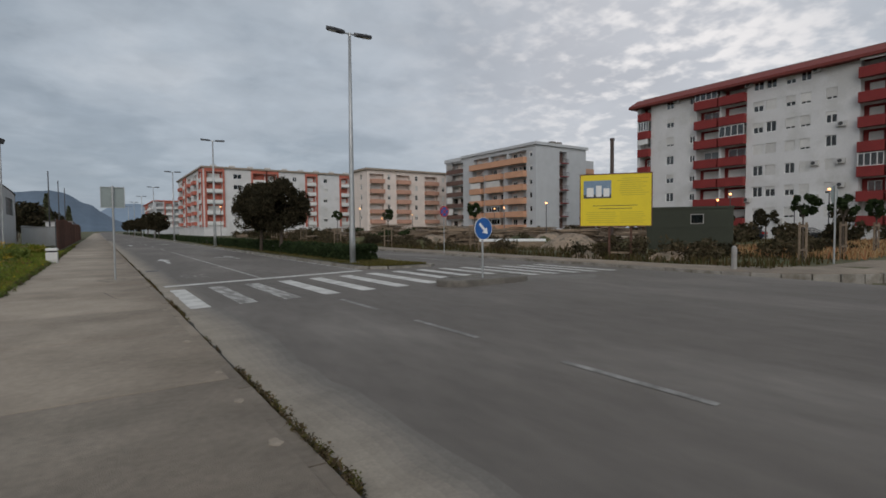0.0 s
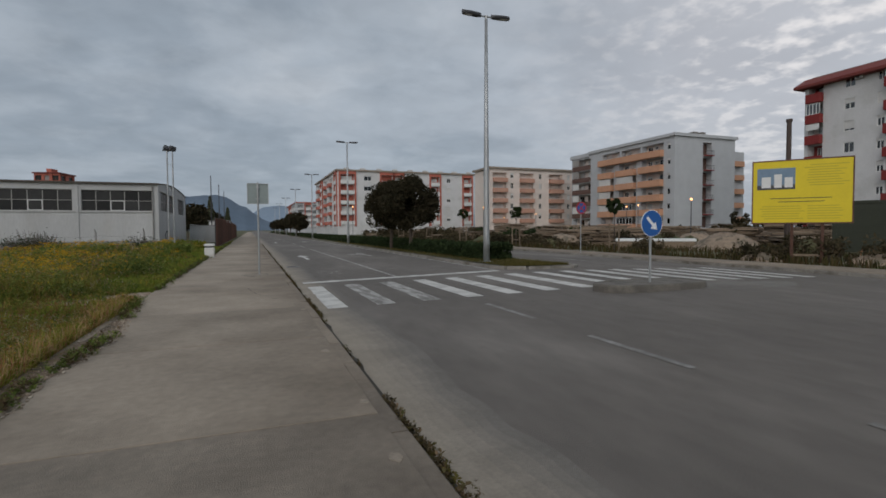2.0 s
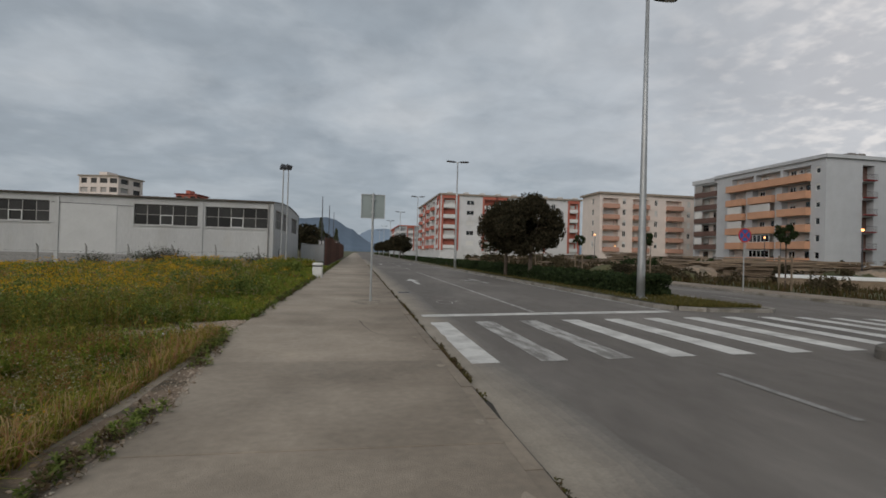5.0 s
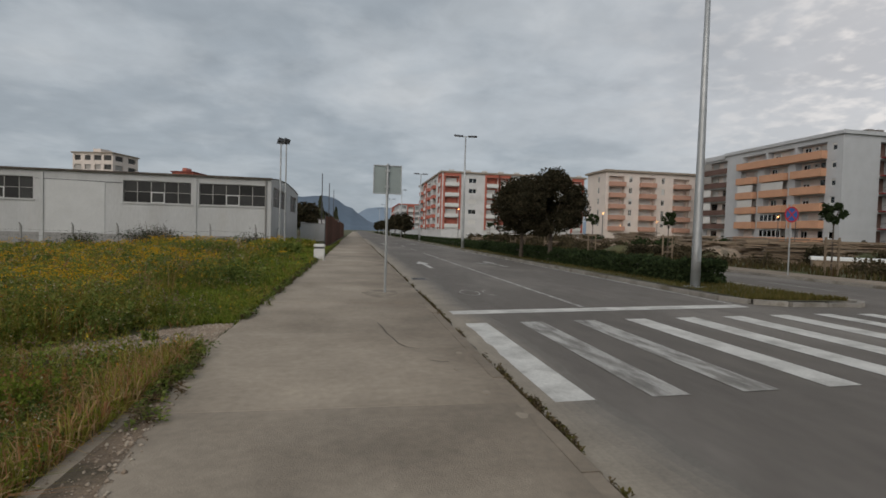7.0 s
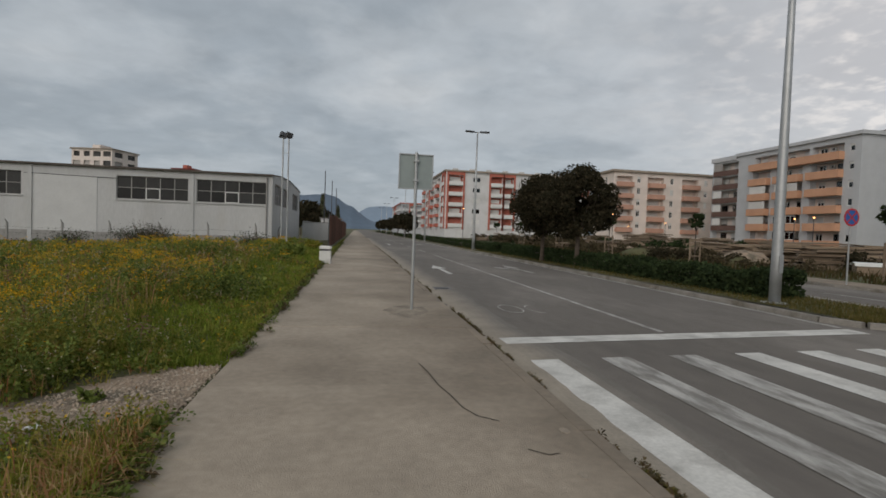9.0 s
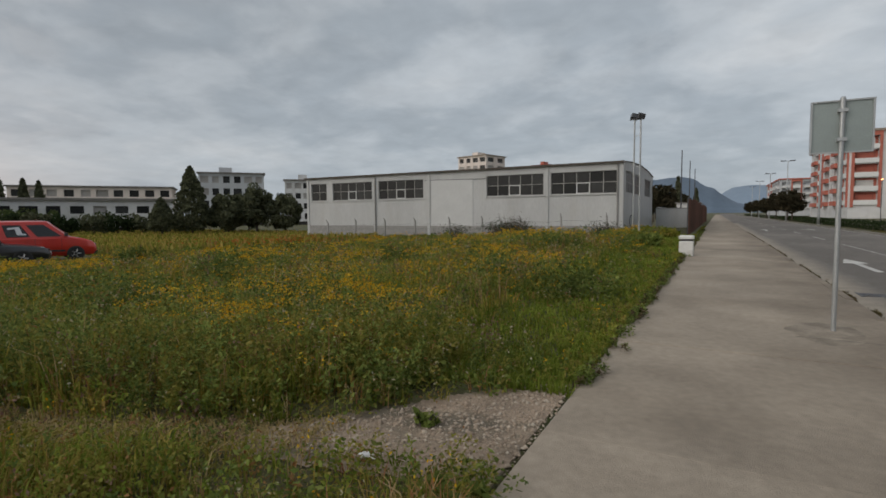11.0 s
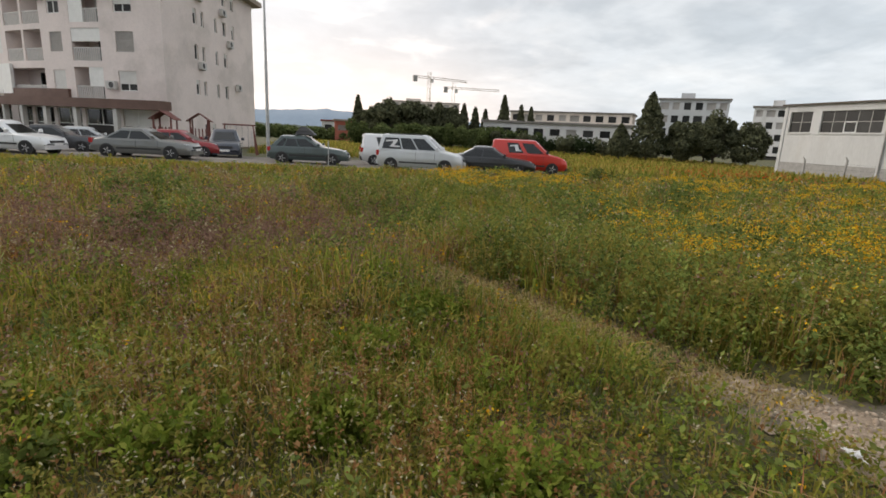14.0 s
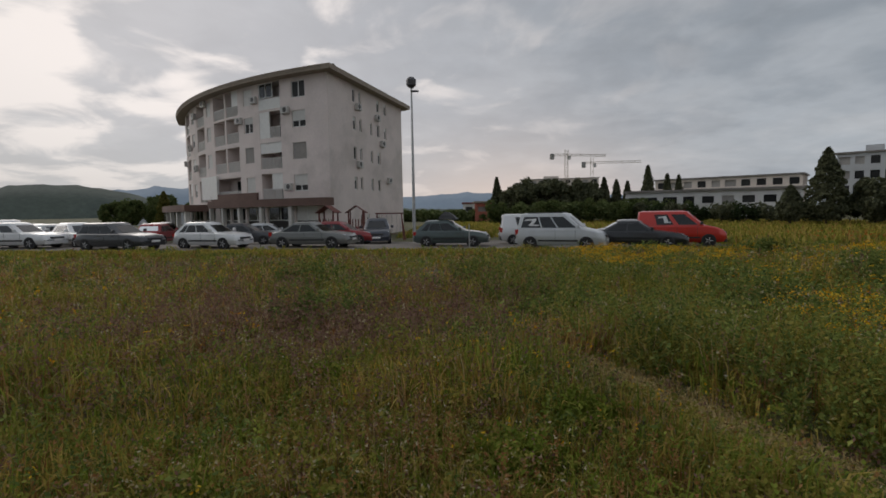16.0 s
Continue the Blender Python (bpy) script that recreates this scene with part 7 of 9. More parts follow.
cypress("yellow-green young poplar beside the porch", -62.5, -25.5, -0.8, 5.4, 1.3, 3000, 190, LEAF_POPLAR, 0.16, "poplars")
for i in range(14):
    bush("green scrub on the horizon beyond the field", -120 - 3 * (i % 3), 2 + 1.9 * i - 4, -0.8, 3.0, 2.4, 1200, LEAF_FIELD, 200 + i, 0.4)
for i in range(9):
    round_tree("dark tree far behind the rusty fence", -9 - 2.5 * (i % 4), 104 + 9 * i, 0, 1.6, 2.6, 2.8, 2200, LEAF_DARK, 230 + i, 0.3, 40, 0.15)
cypress("slim dark cypress behind the rusty fence", -7.8, 120, 0, 8.5, 1.0, 1800, 240, size=0.3)
cypress("slim dark cypress behind the rusty fence", -5.6, 150, 0, 7.5, 1.0, 1600, 241, size=0.3)


# ---------------------------------------------------------------- building yard on the far side of the road
def plank_stack(x, y, rot, n, l, seed):
    r = random.Random(seed)
    z = field_z(x, y)
    o = thing("plank_stack", "untidy stack of weathered boards and beams", "plank stack", "building yard", pose(x, y, z, 0, 0, rot))
    h = 0.0
    for k in range(n):
        m = Mesh()
        th = r.uniform(0.06, 0.16)
        ll = l * r.uniform(0.7, 1.05)
        m.box(-ll / 2, ll / 2, -0.75, 0.75, h, h + th)
        p = part("board", m, WOOD, o)
        p.rotation_euler = (radians(r.uniform(-1.2, 1.2)), radians(r.uniform(-1.5, 1.5)), radians(r.uniform(-7, 7)))
        p.location = (r.uniform(-0.3, 0.3), r.uniform(-0.3, 0.3), 0.02)
        h += th + r.uniform(0.01, 0.09)
    return o


r = random.Random(8)
for i in range(34):
    x, y = r.uniform(27, 60), r.uniform(24, 74)
    if (x - 27) < 6 and y < 30:
        x += 8
    plank_stack(x, y, r.uniform(-40, 40) + 90 * (r.random() < 0.4), r.randint(5, 10), r.uniform(2.5, 5.5), i)
for i in range(34):
    x, y = r.uniform(30, 64), r.uniform(30, 104)
    plank_stack(x, y, r.uniform(-40, 40) + 90 * (r.random() < 0.4), r.randint(8, 13), r.uniform(3.5, 6.5), 160 + i)
for i in range(16):
    plank_stack(24 + r.uniform(0, 10), 50 + 5.0 * i + r.uniform(-1, 1), r.uniform(0, 180), r.randint(4, 8), r.uniform(2.5, 5.0), 60 + i)


def heap(x, y, rx, h, seed, mat, label):
    m = Mesh()
    rows, cols = 7, 18
    z = field_z(x, y)
    for j in range(rows):
        for i in range(cols):
            a = 2 * math.pi * i / cols
            q = 1 - j / (rows - 1)
            rr = rx * q * (1 + 0.3 * noise.noise(Vector((math.cos(a) * 1.5, math.sin(a) * 1.5, seed))))
            m.v.append((x + rr * math.cos(a), y + rr * math.sin(a), z - 0.1 + (h + 0.1) * (1 - q * q) * (1 + 0.25 * noise.noise(Vector((math.cos(a) * 3, j, seed))))))
    for j in range(rows - 1):
        for i in range(cols):
            k = (i + 1) % cols
            m.f.append((j * cols + i, j * cols + k, (j + 1) * cols + k, (j + 1) * cols + i))
    tagged(part("earth_mound", m, mat, smooth=True), label, "earth mound", "building yard")


for i in range(14):
    heap(r.uniform(22.5, 40), r.uniform(20, 60), r.uniform(1.0, 2.6), r.uniform(0.5, 1.1), i, GRAVEL_SOIL if i % 2 else SOIL, "heap of earth and broken stone in the yard")
heap(22.6, 13.6, 1.3, 0.4, 31, GRAVEL_SOIL, "pale heap of gravel under the billboard")
heap(20.9, 17.2, 1.0, 0.35, 32, GRAVEL_SOIL, "pale heap of gravel under the billboard")
for i in range(46):
    x, y = 20.6 + abs(r.gauss(0, 3.5)), r.uniform(11, 70)
    bush("ragged dark scrub at the edge of the yard", x, y, field_z(x, y), r.uniform(0.5, 1.1), r.uniform(0.5, 1.1), 450, r.choice([LEAF_SCRUB, LEAF_DARK, LEAF_SCRUB]), 300 + i, 0.09)
for i in range(40):
    x, y = r.uniform(21, 50), r.uniform(55, 115)
    bush("ragged brown scrub in the building yard", x, y, field_z(x, y), r.uniform(1.2, 2.2), r.uniform(0.9, 1.7), 500, r.choice([LEAF_SCRUB, LEAF_SCRUB, LEAF_HEDGE]), 700 + i, 0.2)
for i in range(22):
    x, y = r.uniform(27, 60), r.uniform(8.3, 19) if i % 2 else r.uniform(20, 70)
    bush("ragged scrub in the yard", x, y, field_z(x, y), r.uniform(0.8, 1.6), r.uniform(0.6, 1.3), 500, r.choice([LEAF_SCRUB, LEAF_DARK]), 400 + i, 0.13)


def young_tree(x, y, h, seed):
    z = field_z(x, y)
    o = round_tree("young street tree tied to wooden stakes", x, y, z, h * 0.66, 0.62, 0.55, 900, LEAF_HEDGE, seed, 0.09, 14, 0.035, group="young trees")
    for dx in (-0.35, 0.35):
        part("stake", Mesh().box(dx - 0.035, dx + 0.035, -0.035, 0.035, -0.2, 1.7), WOOD, o)
    for z0, z1 in ((0.5, 0.58), (1.5, 1.6)):
        part("crosspiece", Mesh().box(-0.4, 0.4, -0.05, -0.02, z0, z1), WOOD, o)


for i, (x, y, h) in enumerate(((20.6, 26.3, 3.6), (20.4, 49, 3.9), (20.4, 38.0, 3.4), (20.6, 60, 3.6), (20.5, 72, 3.6), (20.5, 84, 3.6), (24.5, 8.8, 3.0), (29, 8.8, 3.0), (34, 8.9, 3.0), (39, 9.0, 3.0))):
    young_tree(x, y, h, 500 + i)
for i in range(26):
    x, y = 52 + 5 * ((i * 7) % 5) / 2, 7 + 1.75 * i
    bush("dark hedge shrub before the white block", x, y, 0, 1.5, 1.3 + 0.3 * (i % 3), 600, LEAF_DARK if i % 2 else LEAF_SCRUB, 1000 + i, 0.2)
for i in range(9):
    round_tree("small dark tree before the white block", 56 + 2 * (i % 3), 8 + 5.2 * i, 0, 1.6, 1.3, 1.1, 1200, LEAF_DARK, 520 + i, 0.14, 20, 0.07)
for i, (k, p, x, y) in enumerate((("hatch", "silver", 57, 47), ("sedan", "anthracite", 60, 44.5), ("hatch", "grey", 62, 40), ("sedan", "maroon", 62.5, 34), ("estate", "navy", 63, 29), ("sedan", "black", 63.5, 23), ("hatch", "silver", 56, 52.5))):
    parked(k, p, "car parked before the apartment blocks", x, y, 80 + 20 * (i % 3), group="cars before the blocks")


o = thing("covered_timber_pile", "long low timber pile under a white sheet in the yard", "timber pile", "building yard", pose(28.0, 30.8, field_z(28, 30.8), 0, 0, -42))
part("timber", Mesh().box(-2.6, 2.6, -0.8, 0.8, 0, 0.55), WOOD, o)
part("sheet", Mesh().loft([[(x, -0.86, 0.48), (x, -0.84, 0.62), (x, 0, 0.68), (x, 0.84, 0.62), (x, 0.86, 0.5)] for x in (-2.7, -1.2, 0.4, 2.7)], closed=False, caps=False), FRAME_WHITE, o, "white plastic sheet")


# ---------------------------------------------------------------- the meadow
DEEP_GREEN = material("meadow_grass", (0.08, 0.1, 0.03), 0.8, vary=0.3, scale=0.7, stain=(0.17, 0.105, 0.03), stain_scale=0.5, stain_edge=(0.56, 0.68), spec=0.08, ramp=[(0.126, 0.162, 0.019), (0.192, 0.216, 0.031), (0.288, 0.276, 0.050), (0.408, 0.324, 0.090)], through=0.45)
YARD_GRASS = material("yard_grass", (0.08, 0.07, 0.03), 0.9, vary=0.0, spec=0.08, ramp=[(0.045, 0.048, 0.018), (0.075, 0.065, 0.026), (0.11, 0.082, 0.04), (0.08, 0.05, 0.026)], through=0.3)
MEDIAN_GRASS = material("median_grass", (0.1, 0.09, 0.03), 0.9, vary=0.25, scale=0.8, spec=0.08, ramp=[(0.07, 0.075, 0.02), (0.115, 0.10, 0.03), (0.17, 0.125, 0.05)], through=0.35)
KERB_WEED = material("withered_kerb_weeds", (0.12, 0.09, 0.05), 0.9, vary=0.0, spec=0.08, ramp=[(0.085, 0.06, 0.036), (0.15, 0.105, 0.06), (0.10, 0.088, 0.04), (0.24, 0.165, 0.10)], through=0.3)
RUST_GRASS = material("rust_brown_stalks", (0.3, 0.14, 0.06), 0.9, vary=0.0, spec=0.08, ramp=[(0.20, 0.092, 0.034), (0.29, 0.145, 0.058), (0.36, 0.22, 0.10)], through=0.35)
STRAW = material("trodden_straw", (0.4, 0.3, 0.16), 0.9, vary=0.0, spec=0.08, ramp=[(0.34, 0.25, 0.11), (0.46, 0.36, 0.19), (0.26, 0.22, 0.07)], through=0.3)
FRESH_GREEN = material("fresh_green_grass", (0.1, 0.15, 0.03), 0.75, vary=0.3, scale=0.9, spec=0.08, ramp=[(0.114, 0.168, 0.022), (0.180, 0.228, 0.034), (0.276, 0.300, 0.060)], through=0.45)
OLIVE_GRASS = material("olive_meadow_grass", (0.15, 0.14, 0.04), 0.85, vary=0.3, scale=0.8, stain=(0.13, 0.145, 0.03), stain_scale=0.7, stain_edge=(0.5, 0.64), spec=0.08, ramp=[(0.253, 0.190, 0.034), (0.356, 0.270, 0.057), (0.460, 0.356, 0.103), (0.345, 0.196, 0.069)], through=0.4)
DRY_GRASS = material("dry_meadow_grass", (0.2, 0.15, 0.08), 0.85, vary=0.0, spec=0.08, ramp=[(0.31, 0.13, 0.06), (0.40, 0.24, 0.11), (0.50, 0.37, 0.20), (0.36, 0.15, 0.075)], through=0.35)
PLUME = material("purple_brown_grass_plumes", (0.14, 0.08, 0.07), 0.9, vary=0.0, spec=0.08, ramp=[(0.15, 0.083, 0.064), (0.215, 0.13, 0.096), (0.31, 0.20, 0.148)], through=0.35)
WEED = material("broad_weed_leaves", (0.05, 0.08, 0.02), 0.7, vary=0.35, scale=0.9, spec=0.08, ramp=[(0.099, 0.138, 0.035), (0.167, 0.210, 0.049), (0.259, 0.290, 0.080)], through=0.4)
HERB = material("low_herbs", (0.06, 0.08, 0.02), 0.85, vary=0.35, scale=0.8, stain=(0.10, 0.13, 0.025), stain_scale=0.6, stain_edge=(0.5, 0.62), spec=0.08, ramp=[(0.104, 0.143, 0.021), (0.182, 0.202, 0.039), (0.299, 0.208, 0.065), (0.286, 0.130, 0.058)], through=0.35)
DOME_LIGHT = material("light_herb_leaves", (0.12, 0.14, 0.03), 0.85, vary=0.0, spec=0.08, ramp=[(0.161, 0.167, 0.032), (0.241, 0.230, 0.048), (0.333, 0.276, 0.081)], through=0.4)
WEED_DARK = material("dark_herb_leaves", (0.04, 0.07, 0.02), 0.85, vary=0.3, scale=0.9, spec=0.08, ramp=[(0.073, 0.106, 0.030), (0.125, 0.163, 0.042), (0.209, 0.237, 0.067)], through=0.3)
BLOOM = material("yellow_blossom", (0.55, 0.36, 0.02), 0.8, vary=0.0, spec=0.08, ramp=[(0.58, 0.24, 0.012), (0.68, 0.38, 0.02), (0.70, 0.50, 0.05)], through=0.3)
POPPY = material("red_poppy_petals", (0.5, 0.05, 0.02), 0.8, vary=0.0, spec=0.08, ramp=[(0.42, 0.05, 0.018), (0.58, 0.10, 0.03)], through=0.3)
PALE = material("pale_seed_heads", (0.45, 0.40, 0.28), 0.9, vary=0.0, spec=0.08, ramp=[(0.24, 0.18, 0.09), (0.36, 0.30, 0.17), (0.46, 0.42, 0.30)], through=0.3)

PATH_LINE = [(-1.9, 14.55), (-2.6, 14.2), (-3.2, 13.7), (-3.8, 13.3), (-5.0, 12.75), (-6.4, 12.2), (-9.0, 11.4), (-14.0, 10.2), (-24.0, 8.6)]


def path_distance(x, y):
    best = np.full(x.shape, 1e9)
    for (x0, y0), (x1, y1) in zip(PATH_LINE, PATH_LINE[1:]):
        dx, dy = x1 - x0, y1 - y0
        t = np.clip(((x - x0) * dx + (y - y0) * dy) / (dx * dx + dy * dy), 0, 1)
        best = np.minimum(best, np.hypot(x - x0 - t * dx, y - y0 - t * dy))
    return best


def gravel_mask(x, y):
    """1 on the bare gravel patch by the pavement."""
    d = path_distance(x, y)
    return (d < np.interp(x, [-4.0, -3.6, -2.6, -2.0], [0.0, 0.2, 0.55, 0.85]) + 0.07 * np.sin(x * 9 + y * 7)) & (x > -3.9)


def waves(x, y, s, k):
    return (np.sin(x * s + 1.3 * k) * np.sin(y * s * 1.13 + 2.1 * k) + np.sin((x + y) * s * 0.61 + k) * np.sin((x - 0.6 * y) * s * 0.83 + 3 * k)) * 0.5


def ground_at(x, y):
    return np.array([field_z(float(a), float(b)) for a, b in zip(x, y)])


def tall(x, y):
    """How high the growth stands."""
    h = 0.44 + 0.16 * waves(x, y, 0.9, 1) + 0.16 * waves(x, y, 2.3, 2)
    h = np.where((y > 13.4) & (x < -3.6), h + 0.16, h)
    h = np.where((x > -5.2) & (y < 12.5), h * 0.62, h)
    h = h * np.clip((SIDE_L + 0.05 - x) / 1.9, 0.28, 1.0)
    h = np.where((x > -3.9) & (y > 16), np.minimum(h, 0.2 + 0.07 * waves(x, y, 3, 5)), h)
    h = h * np.interp(x, [-25, -13], [0.42, 1.0])
    d = path_distance(x, y)
    h = h * np.where(x < -7.0, np.clip((d + 0.3) / 0.5, 0.6, 1.0), np.clip((d - 0.14) / 0.4, 0.10, 1.0))
    return np.clip(h, 0.05, 0.9)


def scatter(n, rs, near=1.1, far=52.0, power=0.42):
    """Places in the meadow, thicker by the pavement's corner and thinner farther off."""
    r = (near ** power + rs.uniform(0, 1, n) * (far ** power - near ** power)) ** (1 / power)
    a = rs.uniform(radians(-5), radians(172), n)
    x, y = -1.0 - r * np.sin(a), 10.8 + r * np.cos(a)
    ok = (x < SIDE_L + 0.02) & (y < 50.5) & (y > -20) & (x > -52) & ~((x < -25.8) & (y < 25)) & ~gravel_mask(x, y)
    return x[ok], y[ok], r[ok]


def blade_mesh(name, label, x, y, r, h, mat, rs, width=0.0022, lean=0.5, grow=0.0008, toward=None):
    """Bent blades: one strip of two pieces and a tip each, leaning at random or outwards from their clump."""
    n = len(x)
    z = ground_at(x, y) - 0.02
    a = rs.uniform(0, 2 * math.pi, n)
    w = (width + grow * r) * rs.uniform(0.6, 1.5, n)
    wx, wy = np.cos(a) * w, np.sin(a) * w
    b = a + rs.normal(1.57, 0.6, n) if toward is None else toward + rs.normal(0, 0.7, n)
    l = h * lean * np.abs(rs.normal(0.7, 0.5, n))
    lx, ly = np.cos(b) * l, np.sin(b) * l
    v = np.empty((n, 5, 3))
    v[:, 0] = np.stack([x - wx, y - wy, z], 1)
    v[:, 1] = np.stack([x + wx, y + wy, z], 1)
    v[:, 2] = np.stack([x + wx * 0.8 + lx * 0.3, y + wy * 0.8 + ly * 0.3, z + h * 0.6], 1)
    v[:, 3] = np.stack([x - wx * 0.8 + lx * 0.3, y - wy * 0.8 + ly * 0.3, z + h * 0.6], 1)
    droop = np.clip(1.05 - l / h * 0.45, 0.45, 1.0)
    v[:, 4] = np.stack([x + lx, y + ly, z + h * droop], 1)
    k = np.arange(n)[:, None] * 5
    f = np.concatenate([k + [[0, 1, 2]], k + [[0, 2, 3]], k + [[3, 2, 4]]], 1).reshape(-1, 3)
    tagged(new(name, numpy_mesh(name, v.reshape(-1, 3), f, mat)), label, "grass", kind="stuff")
    return v[:, 4].copy()


def tussocks(name, label, n, per, mat, rs, keep, lo, hi, near=1.1, width=0.0022, lean=0.6, grow=0.0008):
    """Clumps of blades that fan out from their middle; keep gives the share that grows at each place."""
    x, y, r = scatter(n, rs, near)
    ok = rs.uniform(0, 1, len(x)) < np.clip(keep(x, y), 0, 1)
    x, y, r = x[ok], y[ok], r[ok]
    top = tall(x, y) * rs.uniform(lo, hi, len(x))
    x, y, r, top = (np.repeat(q, per) for q in (x, y, r, top))
    a = rs.uniform(0, 2 * math.pi, len(x))
    d = np.abs(rs.normal(0, 1, len(x))) * (0.035 + 0.004 * r)
    x, y = x + d * np.cos(a), y + d * np.sin(a)
    ok = (x < SIDE_L + 0.04) & ~gravel_mask(x, y)
    x, y, r, top, a = x[ok], y[ok], r[ok], top[ok], a[ok]
    return blade_mesh(name, label, x, y, r, np.maximum(0.04, top * rs.uniform(0.45, 1.05, len(x))), mat, rs, width, lean, grow, a), r


def meadow():
    rs = np.random.default_rng(12)
    one = lambda x, y: np.ones(len(x))
    south = lambda x, y: (y < 12.7) * 1.0
    strip_ = lambda x, y: np.clip((x + 4.4) / 1.2, 0, 1) * (y > 15.2)
    tussocks("meadow_grass", "dense green meadow grass in clumps", 12500, 9, DEEP_GREEN, rs, lambda x, y: 0.5 + 0.8 * waves(x, y, 0.8, 1) + 0.3 * waves(x, y, 2.6, 3), 0.55, 1.05)
    tussocks("fresh_grass", "fresh bright green grass in patches", 12500, 10, FRESH_GREEN, rs, lambda x, y: 0.10 + 1.6 * np.clip(waves(x, y, 1.1, 7) + 0.3 * waves(x, y, 3.1, 2), 0, 1) + 0.8 * strip_(x, y), 0.4, 0.9)
    n = 26000
    x, y = rs.uniform(-4.9, SIDE_L, n), 15.0 + rs.uniform(0, 1, n) ** 1.7 * 34
    q = np.hypot(x + 1, y - 10.8)
    blade_mesh("strip_grass", "short green grass beside the pavement", x, y, q, rs.uniform(0.05, 0.17, n) + 0.03, FRESH_GREEN, rs, 0.0028, 0.8)
    t = rs.uniform(0, 1, 7000)
    x = -3.4 - 3.8 * t
    y = np.interp(-x, [-p[0] for p in PATH_LINE], [p[1] for p in PATH_LINE]) + rs.normal(0, 0.2, len(x))
    blade_mesh("path_grass", "trodden short grass on the footpath", x, y, np.hypot(x + 1, y - 10.8), rs.uniform(0.03, 0.10, len(x)), STRAW, rs, 0.0028, 1.0)
    tussocks("olive_grass", "olive and yellowing meadow grass", 9500, 9, OLIVE_GRASS, rs, lambda x, y: 0.35 + 0.95 * waves(x, y, 0.6, 5) + 0.4 * waves(x, y, 2.2, 8) + 0.15 * south(x, y) - strip_(x, y), 0.6, 1.15)
    tip, r = tussocks("dry_grass", "dry straw and rust coloured stalks", 8000, 7, DRY_GRASS, rs, lambda x, y: 0.08 + 1.9 * np.clip(waves(x, y, 1.3, 4) + 0.1, 0, 1) * (0.10 + south(x, y)) - strip_(x, y), 0.75, 1.3, width=0.0014, lean=0.45, grow=0.0006)
    sel = rs.uniform(0, 1, len(tip)) < 0.35
    pts = np.repeat(tip[sel], 3, 0) + rs.normal(0, 1, (sel.sum() * 3, 3)) * (0.012, 0.012, 0.03)
    v, f = leaf_quads(pts, 0.007 + 0.0010 * np.repeat(r[sel], 3), rs)
    tagged(new("seed_heads", numpy_mesh("seed_heads", v, f, PALE)), "pale seed heads on dry grass", "grass", kind="stuff")
    n = 34000
    x, y = rs.uniform(-7.0, SIDE_L, n), rs.uniform(6.0, 13.0, n)
    ok = ~gravel_mask(x, y) & (path_distance(x, y) > 0.25) & (rs.uniform(0, 1, n) < np.clip(0.42 + 1.1 * waves(x, y, 1.5, 6), 0.06, 1))
    x, y = x[ok], y[ok]
    for nm, lab, mat, q in (("low_green_sward", "low green sward between the taller grasses", FRESH_GREEN, slice(0, None, 2)), ("low_olive_sward", "low olive sward between the taller grasses", OLIVE_GRASS, slice(1, None, 2))):
        blade_mesh(nm, lab, x[q], y[q], np.hypot(x[q] + 1, y[q] - 10.8), 0.08 + tall(x[q], y[q]) * rs.uniform(0.35, 0.95, len(x[q])), mat, rs, 0.003, 0.8)
    tussocks("rust_grass", "rust brown withered stalks in patches", 12000, 9, RUST_GRASS, rs, lambda x, y: np.clip(3.2 * waves(x, y, 1.7, 11) - 0.15, 0, 1) * (0.10 + south(x, y)) - strip_(x, y), 0.6, 1.1, width=0.0016, lean=0.5)
    tussocks("straw_blades", "thin straw coloured blades over the near grass", 9000, 7, STRAW, rs, lambda x, y: np.clip(0.3 + 1.3 * waves(x, y, 1.9, 15), 0, 1) * (0.2 + south(x, y)) - strip_(x, y), 0.75, 1.2, width=0.0016, lean=0.8)
    tussocks("lush_clumps", "lush bright green grass clumps", 12000, 16, FRESH_GREEN, rs, lambda x, y: np.clip(3.2 * waves(x, y, 2.4, 13) - 1.0, 0, 1) * (0.25 + south(x, y)) - strip_(x, y), 0.7, 1.15, width=0.003, lean=0.7)
    # purple-brown plumes, in drifts
    drift = lambda x, y: np.clip(np.exp(-((x + 9.0) / 3.6) ** 2 - ((y - 8.6) / 2.4) ** 2) * (0.75 + 0.6 * waves(x, y, 0.8, 6)) + 0.35 * np.clip(waves(x, y, 0.4, 8), 0, 1) * ((y < 11) & (x < -7)), 0, 1) + 0.008
    tip, r = tussocks("plume_grass", "tall grass with purple-brown plumes", 26000, 6, PLUME, rs, drift, 0.85, 1.2, 2.5, 0.0012, 0.4, 0.0005)
    k = 6
    pts = np.repeat(tip, k, 0) + rs.normal(0, 1, (len(tip) * k, 3)) * (0.028, 0.028, 0.07)
    v, f = leaf_quads(pts, 0.010 + 0.0014 * np.repeat(r, k), rs)
    tagged(new("grass_plumes", numpy_mesh("grass_plumes", v, f, PLUME)), "purple-brown grass plumes in drifts", "grass", kind="stuff")
    # low growth that covers the soil
    x, y, r = scatter(19000, rs, 1.1)
    k = 7
    z = ground_at(x, y)
    px = np.repeat(x, k) + rs.normal(0, 1, len(x) * k) * (0.05 + 0.004 * np.repeat(r, k))
    py = np.repeat(y, k) + rs.normal(0, 1, len(x) * k) * (0.05 + 0.004 * np.repeat(r, k))
    pz = np.repeat(z, k) + rs.uniform(0.0, 0.1, len(px)) + 0.12 * np.repeat(tall(x, y), k) * rs.uniform(0, 1, len(px))
